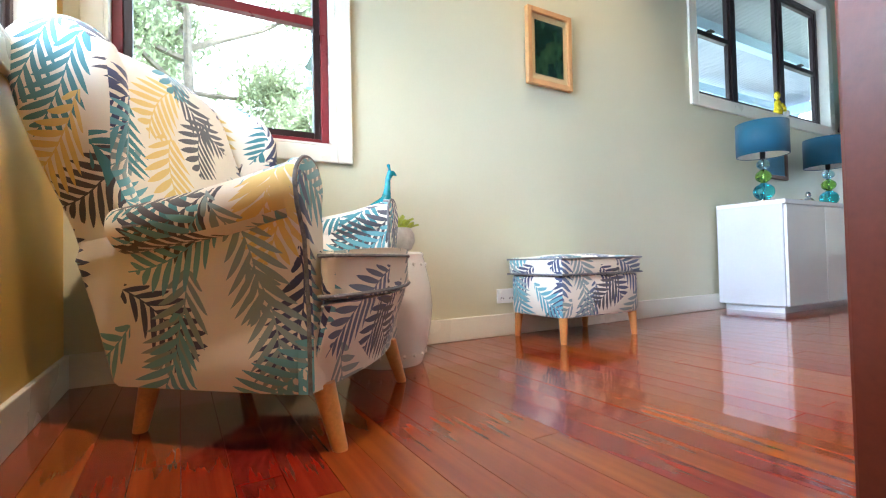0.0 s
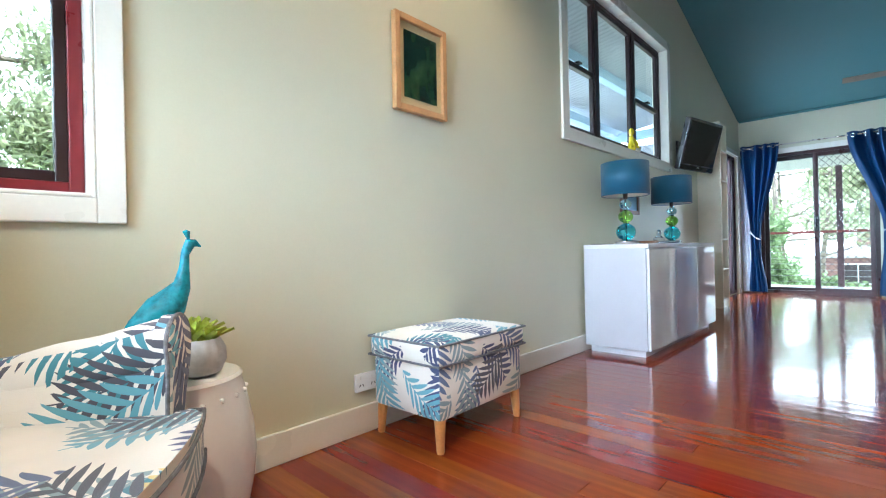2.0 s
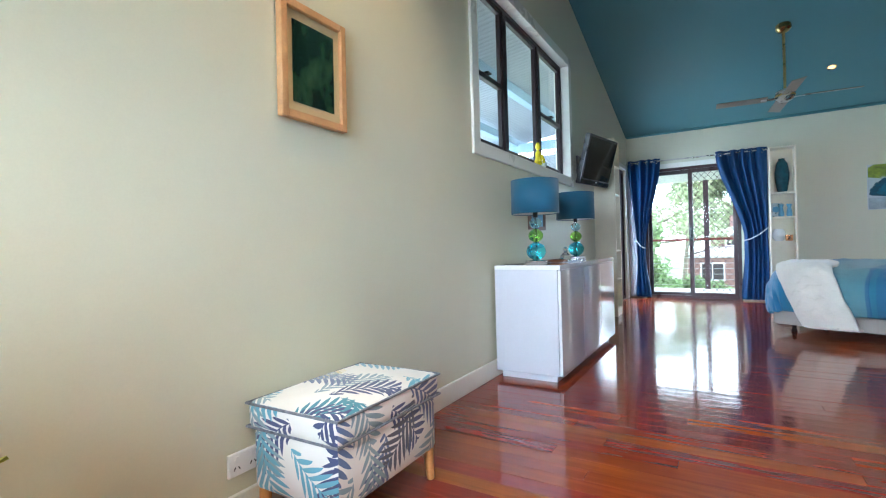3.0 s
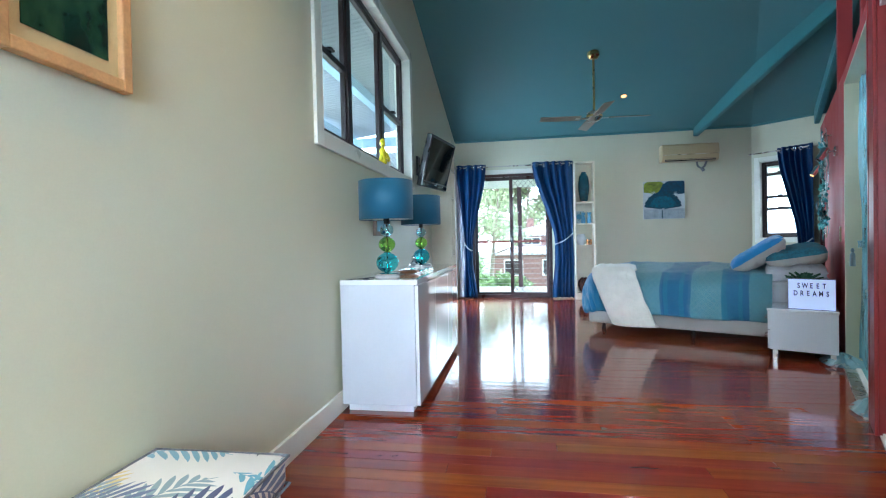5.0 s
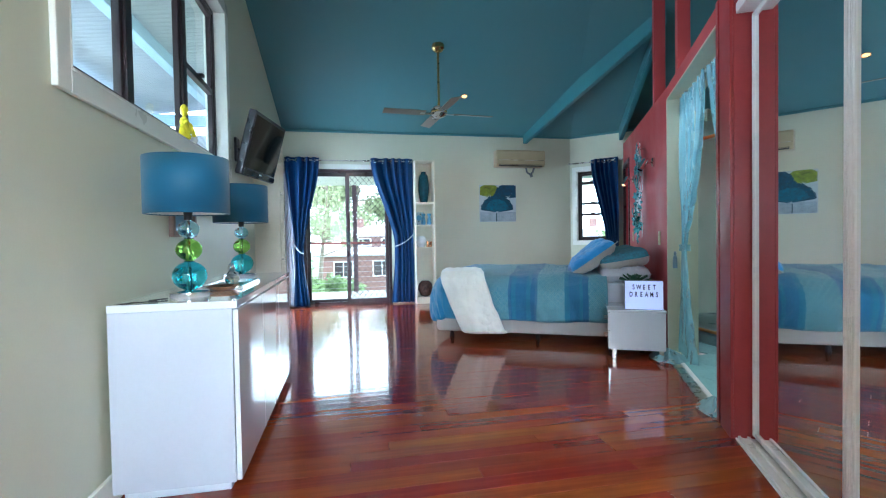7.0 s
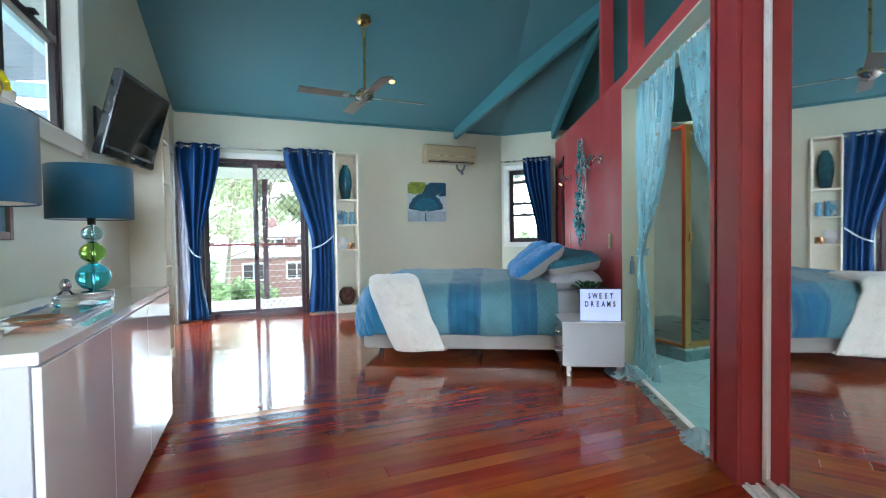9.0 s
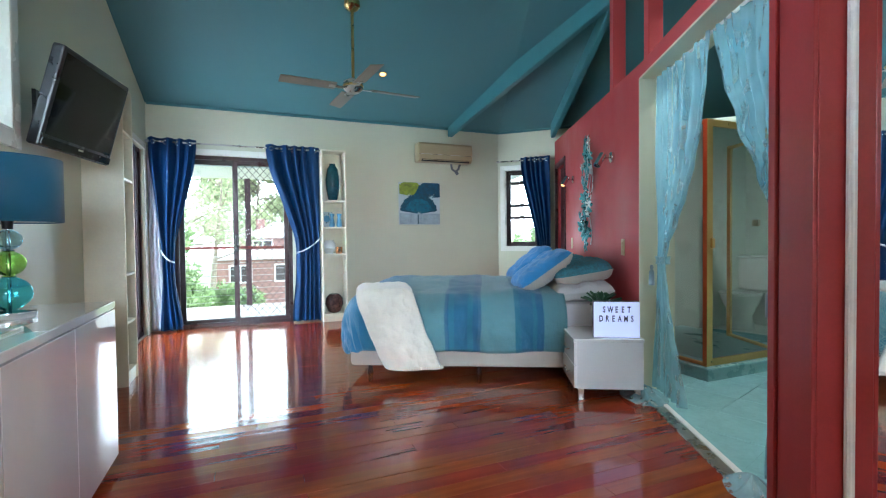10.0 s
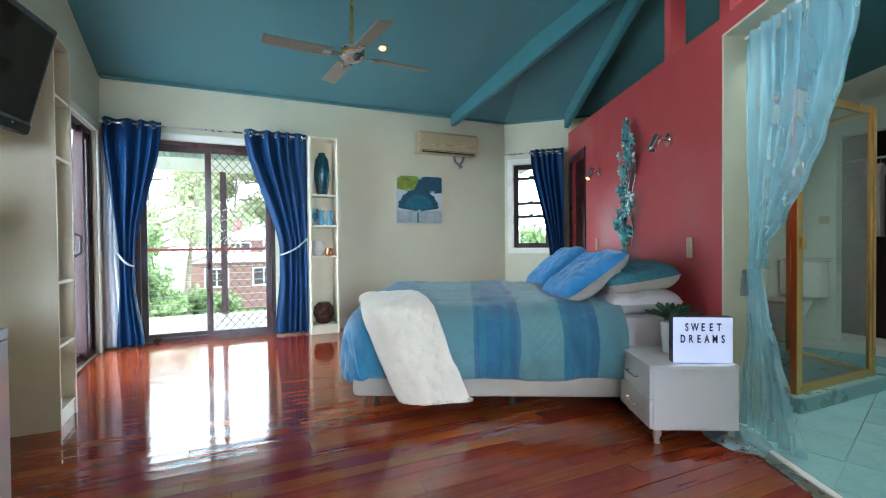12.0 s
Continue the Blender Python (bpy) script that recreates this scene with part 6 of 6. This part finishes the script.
# ---- bathroom ----
sw = thing("shower_cubicle", "gold framed glass corner shower cubicle", "shower", pose(4.83, -2.20, 0))
b = prism(bmesh.new(), [(-1.19, 0), (0.06, 0), (0.06, 0.10), (-1.19, 0.10)], -0.06, 1.2, I4, 0.01, 2)
part("shower_base", b, M_BLUEGREYBASE, sw)
G = 0.035
part("post", bx((-G / 2, -G / 2, 0.1), (G / 2, G / 2, 1.87), I4, 0.003), M_GOLD, sw)
part("post", bx((-G / 2, -0.86 - G / 2, 0.1), (G / 2, -0.86 + G / 2, 1.87), I4, 0.003), M_GOLD, sw)
part("post", bx((0.62, -1.14, 0.1), (0.655, -1.105, 1.87), I4, 0.003), M_GOLD, sw)
dr = part("door", rect_frame(bmesh.new(), -0.84, -0.02, 0.12, 1.85, 0.03, -0.012, 0.012, Matrix.Rotation(radians(90), 4, "Z"), 0.003), M_GOLD, sw)
part("glass", bx((-0.003, -0.815, 0.15), (0.003, -0.05, 1.82)), M_SHOWERGLASS, dr)
part("latch", bx((-0.03, -0.05, 0.95), (-0.012, -0.02, 1.02), I4, 0.003), M_GOLD, dr)
for z in (0.10, 1.84):
    part("rail", bar([(0, -0.86, z + 0.012), (0.64, -1.12, z + 0.012)], 0.017, 6), M_GOLD, sw)
    part("rail", bx((-0.012, -0.85, z), (0.012, 0, z + 0.03), I4, 0.003), M_GOLD, sw)
    part("rail", bar([(0, 0.0, z + 0.012), (1.1, 0.0, z + 0.012)], 0.016, 6), M_GOLD, sw)
gq = bmesh.new()
prism(gq, [(0.15, 0), (0.15, 0.006), (1.82, 0.006), (1.82, 0)], 0.02, 0.67, Matrix.Translation((0, -0.86, 0)) @ Matrix.Rotation(math.atan2(-0.26, 0.64), 4, "Z") @ Matrix(((1, 0, 0, 0), (0, 0, 1, 0), (0, 1, 0, 0), (0, 0, 0, 1))))
part("glass", gq, M_SHOWERGLASS, sw)
part("glass", bx((0.02, -0.003, 0.15), (1.1, 0.003, 1.82)), M_SHOWERGLASS, sw)
part("towel_hook", bx((0.4, -1.2, 1.12), (0.46, -1.17, 1.18), I4, 0.004), M_CREAMPL, sw)

tl = thing("toilet", "white ceramic toilet with a cistern", "toilet", pose(5.98, -4.22, 0, 0, 0, 0))
part("pan", turned([(0.11, 0), (0.12, 0.02), (0.10, 0.15), (0.17, 0.32), (0.19, 0.385), (0.16, 0.39), (0.10, 0.30)], Matrix.Diagonal((1, 1.25, 1, 1)), 28), M_CERAMIC, tl, smooth=True)
part("seat", turned([(0.11, 0.39), (0.195, 0.392), (0.198, 0.41), (0.10, 0.415)], Matrix.Diagonal((1, 1.25, 1, 1)), 28), M_CERAMIC, tl, smooth=True)
part("cistern", bx((-0.19, -0.38, 0.42), (0.19, -0.22, 0.78), I4, 0.025), M_CERAMIC, tl, smooth=True)
part("cistern_lid", bx((-0.2, -0.385, 0.78), (0.2, -0.21, 0.81), I4, 0.012), M_CERAMIC, tl, smooth=True)

# clothes hanging in the robe beyond the bathroom
rr = thing("clothes_rail", "metal clothes rail in the dark walk-in robe", "clothes rail")
part("rail", bar([(4.85, -4.9, 1.78), (5.8, -4.9, 1.78)], 0.014, 10), M_CHROME, rr)
cols = [(0.02, 0.02, 0.025), (0.55, 0.54, 0.52), (0.35, 0.03, 0.04), (0.03, 0.03, 0.06), (0.25, 0.25, 0.27), (0.05, 0.02, 0.02), (0.5, 0.42, 0.4), (0.02, 0.03, 0.03)]
for k, c in enumerate(cols):
    x = 4.98 + k * 0.09
    g = thing("hanging_garment", "dark and pale shirts hanging on the rail" if k != 2 else "red shirt hanging on the rail", "clothes", pose(x, -4.9, 0, 0, 0, 12), "clothes on the rail")
    gp = [(-0.20, 1.02), (-0.16, 1.45), (-0.20, 1.58), (-0.08, 1.70), (0, 1.73), (0.08, 1.70), (0.20, 1.58), (0.16, 1.45), (0.20, 1.02)]
    part("shirt", prism(bmesh.new(), gp, -0.025, 0.025, I4, 0.015, 2), cloth("garment_cloth", c), g, smooth=True)
    part("hanger", bar([(0, 0, 1.70), (0, 0.0, 1.76), (0, 0.02, 1.795)], 0.004, 6), M_CHROME, g)

# ---- outside ----
M_SKYBACK = emitter("pale_sky_haze", (0.90, 0.95, 1.0), 6.0)
bm = bmesh.new()
lathe(bm, [(160, -20), (162, 40), (150, 95)], I4, 48, False)
structure(part("backdrop", bm, M_SKYBACK), "pale bright hazy sky behind the trees", "backdrop")
M_GRASS = mat("grass", (0.10, 0.16, 0.035), 0.9, vary=0.25, scale=0.6, grain=9, bump=0.3)
M_BARK = mat("grey_bark", (0.20, 0.16, 0.12), 0.85, vary=0.25, scale=6, grain=40, bump=0.4)
M_BRICK = mat("far_brick", (0.24, 0.13, 0.11), 0.8, vary=0.15, scale=8, grain=60, bump=0.2)
M_ROOF = mat("pale_metal_roof", (0.55, 0.54, 0.54), 0.5, vary=0.05, scale=2)
M_RAIL = mat("red_rail_paint", (0.20, 0.04, 0.035), 0.4, vary=0.08)
M_WIRE = mat("steel_wire", (0.5, 0.5, 0.5), 0.35, 1.0)
M_CORR = mat("corrugated_roof", (0.42, 0.45, 0.52), 0.5, vary=0.05, scale=2)
M_BLUEBEAM = mat("pale_blue_paint", (0.36, 0.48, 0.62), 0.5, vary=0.04)


def leaf_material(name, color):
    n = Nodes(name)
    geo = n.t.nodes.new("ShaderNodeNewGeometry")
    col = n.ramp(geo.outputs["Random Per Island"], [(0.0, tuple(v * 0.6 for v in color)), (0.6, color), (1.0, tuple(min(1, v * 1.6) for v in color))])
    n.set(Base_Color=col, Roughness=0.55)
    tr_ = n.t.nodes.new("ShaderNodeBsdfTranslucent")
    n.link(col, tr_.inputs[0])
    mx = n.t.nodes.new("ShaderNodeMixShader")
    mx.inputs[0].default_value = 0.45
    n.link(n.b.outputs[0], mx.inputs[1]), n.link(tr_.outputs[0], mx.inputs[2])
    n.link(mx.outputs[0], n.t.nodes["Material Output"].inputs[0])
    return n.m


M_LEAF = leaf_material("eucalypt_leaves", (0.33, 0.36, 0.20))
M_LEAF2 = leaf_material("shrub_leaves", (0.20, 0.28, 0.12))

GZ = -3.2
structure(part("ground", bx((-300, -300, GZ - 0.5), (300, 300, GZ)), M_GRASS), "sloping grass ground below the raised house", "ground")
deck = structure(part("deck", bx((8.86, -4.5, -0.20), (11.2, 5.2, -0.075)), M_DECK), "weathered timber verandah deck", "deck")
structure(part("deck", bx((-2.0, 2.05, -0.20), (8.85, 5.2, -0.075)), M_DECK), "weathered timber verandah deck", "deck")
for k in range(16):
    x0 = 8.87 + k * 0.141
    b = part("deck_board", bx((x0, -4.4, -0.074), (x0 + 0.134, 5.1, -0.055)), M_DECK, deck)
rail = thing("verandah_railing", "red top rail with steel wires along the deck edge", "railing")
part("top_rail", bx((10.98, -4.4, 0.90), (11.08, 5.1, 0.945), I4, 0.006), M_RAIL, rail)
for k in range(8):
    part("wire", bar([(11.03, -4.4, 0.02 + k * 0.108), (11.03, 5.1, 0.02 + k * 0.108)], 0.004, 5), M_WIRE, rail)
M_POST = mat("purple_brown_post_paint", (0.085, 0.045, 0.055), 0.45, vary=0.08)
for y in (-3.2, -1.2, 0.82, 2.9, 4.8):
    part("post", bx((10.99, y - 0.045, -0.06), (11.07, y + 0.045, 0.9 if y != 0.82 else 2.09), I4, 0.004), M_POST, rail)


def corrugated(name, x0, x1, y0, y1, z0, z1, along_y, label):
    """A corrugated sheet whose ribs run with the fall."""
    bm = bmesh.new()
    n = int(((x1 - x0) if along_y else (y1 - y0)) / 0.019)
    a = []
    for i in range(n + 1):
        w = 0.012 * math.sin(i * math.pi / 2)
        if along_y:
            x = x0 + (x1 - x0) * i / n
            a.append((bm.verts.new((x, y0, z0 + w)), bm.verts.new((x, y1, z1 + w))))
        else:
            y = y0 + (y1 - y0) * i / n
            a.append((bm.verts.new((x0, y, z0 + w)), bm.verts.new((x1, y, z1 + w))))
    for p, q in zip(a, a[1:]):
        bm.faces.new((p[0], q[0], q[1], p[1]))
    ob = part(name, bm, M_CORR, smooth=True)
    s = ob.modifiers.new("thick", "SOLIDIFY")
    s.thickness = 0.004
    return structure(ob, label, "roof")


corrugated("verandah_roof", 1.2, 8.8, 2.03, 5.2, 3.02, 2.62, True, "pale corrugated verandah roof seen from below")
corrugated("verandah_roof", 8.86, 11.4, -4.5, 5.2, 2.55, 2.28, False, "pale corrugated verandah roof seen from below")
for y, z in ((2.7, 2.86), (3.6, 2.74), (4.5, 2.63), (5.1, 2.5)):
    structure(part("verandah_beam", bx((1.2, y - 0.05, z - 0.12), (8.8, y + 0.05, z), I4, 0.006), M_BLUEBEAM), "pale blue batten under the verandah roof", "beam")
for x in (1.6, 8.2):
    structure(part("verandah_beam", bx((x - 0.05, 2.03, 2.52), (x + 0.05, 5.2, 2.66), I4, 0.006), M_BLUEBEAM), "pale blue rafter under the verandah roof", "beam")
structure(part("verandah_beam", bx((10.98, -4.5, 2.08), (11.08, 5.2, 2.26), I4, 0.006), M_TRIM), "cream fascia beam of the verandah", "beam")


def tree(x, y, base, height, crown_r, seed, leaf, n_leaf, leaf_size, label, low=0.35):
    rnd = random.Random(seed)
    t = thing("tree", label, "tree", pose(x, y, base))
    bm = bmesh.new()
    lean = Vector((rnd.uniform(-0.1, 0.1), rnd.uniform(-0.1, 0.1), 1))
    tube(bm, [lean * (height * f) + Vector((0.15 * math.sin(f * 5 + seed), 0.15 * math.cos(f * 4), 0)) * f for f in (0, 0.2, 0.4, 0.6, 0.8, 0.95)], height * 0.022, 8, height * 0.004)
    tips = []
    for k in range(16):
        f = rnd.uniform(low, 0.92)
        a = rnd.uniform(0, 6.283)
        r = crown_r * rnd.uniform(0.45, 1.0) * (1.15 - abs(f - 0.62))
        s = lean * (height * f)
        e = s + Vector((math.cos(a) * r, math.sin(a) * r, r * rnd.uniform(0.1, 0.7)))
        m_ = (s + e) / 2 + Vector((0, 0, -0.06 * r))
        tube(bm, [s, m_, e], height * 0.008, 5, height * 0.002)
        tips += [e, (m_ + e) / 2, m_ * 0.4 + e * 0.6]
    part("trunk", bm, M_BARK, t, smooth=True)
    verts, faces = [], []
    for k in range(n_leaf):
        c = rnd.choice(tips)
        g = rnd.random() ** 0.6 * crown_r * 0.30
        d = Vector((rnd.gauss(0, 1), rnd.gauss(0, 1), rnd.gauss(0, 0.7))).normalized() * g + c
        u = Vector((rnd.gauss(0, 1), rnd.gauss(0, 1), rnd.gauss(0, 1))).normalized()
        v = u.orthogonal().normalized()
        ls = leaf_size * rnd.uniform(0.6, 1.4)
        i = len(verts)
        verts += [d - u * ls, d + v * ls * 0.38, d + u * ls, d - v * ls * 0.38]
        faces.append((i, i + 1, i + 2, i + 3))
    me = bpy.data.meshes.new("crown")
    me.from_pydata([tuple(v) for v in verts], [], faces)
    me.materials.append(leaf)
    ob = new("crown", me)
    ob.parent = t
    return t


tree(0.2, 14.5, GZ, 13.0, 4.4, 11, M_LEAF, 26000, 0.12, "tall gum tree with sparse grey-green leaves")
tree(3.8, 13.0, GZ, 9.6, 3.4, 12, M_LEAF, 22000, 0.11, "rounded gum tree with pale leaves")
tree(-4.5, 14.0, GZ, 10.5, 4.0, 13, M_LEAF, 16000, 0.150, "tall gum tree with sparse grey-green leaves")
tree(-6.5, 5.5, GZ, 8.0, 3.2, 17, M_LEAF, 7600, 0.150, "gum tree beyond the yellow wall's window")
tree(17.5, 5.6, GZ, 4.7, 2.4, 21, M_LEAF2, 13300, 0.112, "dense green shrub tree beyond the deck", 0.1)
tree(18.0, 3.9, GZ, 4.3, 2.0, 22, M_LEAF2, 11400, 0.112, "dense green shrub tree beyond the deck", 0.1)
tree(24.0, 7.5, GZ, 9.5, 3.2, 23, M_LEAF, 3600, 0.10, "tall gum tree with sparse grey-green leaves")
tree(29.0, 3.9, GZ, 10.0, 3.2, 24, M_LEAF, 3000, 0.11, "tall gum tree with sparse grey-green leaves")
tree(20.0, 1.4, GZ, 2.5, 1.5, 25, M_LEAF2, 9500, 0.125, "low green garden shrub", 0.1)
tree(33.5, 2.9, GZ, 8.5, 2.6, 31, M_LEAF, 1500, 0.12, "tall gum tree with sparse grey-green leaves")
tree(47.0, 0.5, GZ, 11.5, 4.6, 32, M_LEAF, 9000, 0.22, "distant gum tree behind the houses")
tree(48.0, -6.0, GZ, 12.0, 5.0, 26, M_LEAF, 8550, 0.275, "distant gum tree behind the houses")
tree(46.0, 6.0, GZ, 12.0, 5.0, 27, M_LEAF, 8550, 0.275, "distant gum tree behind the houses")
tree(22.0, -12.5, GZ, 4.6, 2.4, 28, M_LEAF2, 7600, 0.150, "green garden tree beyond the small window", 0.1)
tree(12.0, 13.0, GZ, 7.0, 3.0, 29, M_LEAF, 8550, 0.150, "gum tree beyond the side verandah")


def house(x, y, rz, w, d, hgt, label):
    """A two-storey brick house: an upper block under a pale hip roof and a lower wing with a porch roof in front."""
    h = thing("house", label, "house", pose(x, y, GZ, 0, 0, rz))

    def hip_roof(x0, x1, y0, y1, z, rise, e=0.45):
        bm = bmesh.new()
        inset = (x1 - x0) / 2
        mx = (x0 + x1) / 2
        lo = [(x0 - e, y0 - e, z), (x1 + e, y0 - e, z), (x1 + e, y1 + e, z), (x0 - e, y1 + e, z)]
        a = [bm.verts.new(p) for p in lo]
        b = [bm.verts.new((p[0], p[1], p[2] + 0.16)) for p in lo]
        t = [bm.verts.new((mx, y0 + inset * 0.7, z + rise)), bm.verts.new((mx, y1 - inset * 0.7, z + rise))]
        bm.faces.new(a[::-1])
        for q in range(4):
            bm.faces.new((a[q], a[(q + 1) % 4], b[(q + 1) % 4], b[q]))
        for q in ((b[0], b[1], t[0]), (b[2], b[3], t[1]), (b[1], b[2], t[1], t[0]), (b[3], b[0], t[0], t[1])):
            bm.faces.new(q)
        return bm

    part("wall", bx((-d / 2, -w / 2, 0), (d / 2, w / 2, hgt)), M_BRICK, h)
    part("roof", hip_roof(-d / 2, d / 2, -w / 2, w / 2, hgt, 0.95), M_ROOF, h, "pale metal roof")
    lz = hgt * 0.68
    wing_ = part("lower_wing", bx((-d / 2 - 2.4, -w / 2 + 0.2, 0), (-d / 2 - 0.01, w / 2 + 2.0, lz)), M_BRICK, h)
    part("wing_roof", hip_roof(-d / 2 - 2.4, -d / 2 - 0.02, -w / 2 + 0.2, w / 2 + 2.0, lz, 0.6, 0.40), M_ROOF, wing_, "pale metal roof")
    for x0, n_, z0, z1, y0, y1 in ((-d / 2, 3, lz + 0.66, hgt - 0.12, -w / 2, w / 2), (-d / 2 - 2.4, 3, lz - 1.55, lz - 0.35, -w / 2 + 0.2, w / 2 + 2.0)):
        for k in range(n_):
            yc = y0 + (y1 - y0) * (k + 0.5) / n_
            wf = part("window", rect_frame(bmesh.new(), yc - 0.7, yc + 0.7, z0, z1, 0.08, -0.04, 0.08, pose(x0 - 0.02, 0, 0, 0, 0, 90)), M_WHITE, h)
            part("pane", bx((x0 - 0.03, yc - 0.63, z0 + 0.07), (x0 - 0.01, yc + 0.63, z1 - 0.07)), M_DARKFRAME, wf)
            part("glazing_bar", bx((x0 - 0.05, yc - 0.03, z0 + 0.07), (x0 - 0.032, yc + 0.03, z1 - 0.07)), M_WHITE, wf)
    part("chimney", bx((-0.3, w / 4, hgt + 0.3), (0.3, w / 4 + 0.6, hgt + 1.5), I4, 0.03), M_BRICK, h)
    return h


house(41.5, -2.0, 6, 6.6, 6.0, 4.4, "red brick house with a pale metal roof")
house(56.0, -9.0, -12, 11.0, 7.0, 4.6, "red brick house with a pale metal roof behind another")
house(33.0, -20.0, -30, 10.0, 7.0, 4.0, "neighbouring house with a pale roof beyond the small window")

# ---- floor boards ----
fl = structure(part("floor", bx((ENTRY, -1.55, -0.06), (FAR, LEFT, -0.022)), M_REDPOST), "polished red hardwood board floor", "floor")
structure(part("floor_under", bx((4.6, -4.6, -0.12), (FAR + 0.2, -1.5, -0.062)), M_REDPOST), "timber floor under the bed", "floor")
rb = random.Random(7)
BW = 0.0865
shared = {}


def plank_mesh(length):
    key = round(length, 2)
    if key not in shared:
        b = bx((0.0003, -key, -0.021), (BW - 0.0003, 0, 0.0))
        bmesh.ops.bevel(b, geom=[e for e in b.edges if all(v.co.z > -0.001 for v in e.verts)], offset=0.0007, segments=1, affect="EDGES")
        bmesh.ops.recalc_face_normals(b, faces=b.faces)
        me = bpy.data.meshes.new("floor_board")
        b.to_mesh(me)
        b.free()
        me.materials.append(M_BOARD)
        shared[key] = me
    return shared[key]


row, x = 0, ENTRY
while x < FAR - 0.01:
    if x < 1.85:
        end = -1.55
    else:
        end = -0.906 - 0.5206 * (x + BW - 3.518) - 0.12
        end = max(end, -2.69 - max(0, FAR - x) - 0.3)
    y = LEFT
    first = True
    while y > end + 0.02:
        ln = rb.choice((1.2, 1.5, 1.8, 2.1, 2.4)) * (0.6 if first and row % 2 else 1.0)
        first = False
        if y - ln < end + 0.4:
            ln = round(y - end + 0.01, 2)
        ob = new("floor_board", plank_mesh(ln))
        ob.parent = fl
        ob.location = (x, y, rb.uniform(-0.0003, 0.0003))
        ob.rotation_euler = (rb.uniform(-0.0004, 0.0004), rb.gauss(0, 0.0022), 0)
        y -= round(ln, 2) + 0.0015
    x += BW
    row += 1

# ---- bathroom tiles, laid on the diagonal ----
tb = bx((0.002, 0.002, 0), (0.328, 0.328, 0.010))
bmesh.ops.bevel(tb, geom=[e for e in tb.edges if all(v.co.z > 0.009 for v in e.verts)], offset=0.002, segments=1, affect="EDGES")
bmesh.ops.recalc_face_normals(tb, faces=tb.faces)
tile_me = bpy.data.meshes.new("tile")
tb.to_mesh(tile_me)
tb.free()
tile_me.materials.append(M_TILE)
for i in range(-2, 16):
    for j in range(-14, 1):
        p = Vector((2.2, -0.3, 0)) + Matrix.Rotation(radians(-27.5 + 45), 3, "Z") @ Vector((i * 0.33 - 1.0, j * 0.33, 0))
        q = p + Matrix.Rotation(radians(17.5), 3, "Z") @ Vector((0.165, 0.165, 0))
        if not (2.2 < q.x < 6.1 and -4.55 < q.y) or (q - P0).dot(DN) > -0.31:
            continue
        ob = new("tile", tile_me)
        ob.parent = bfl
        ob.matrix_basis = Matrix.Translation(p) @ Matrix.Rotation(radians(17.5), 4, "Z")
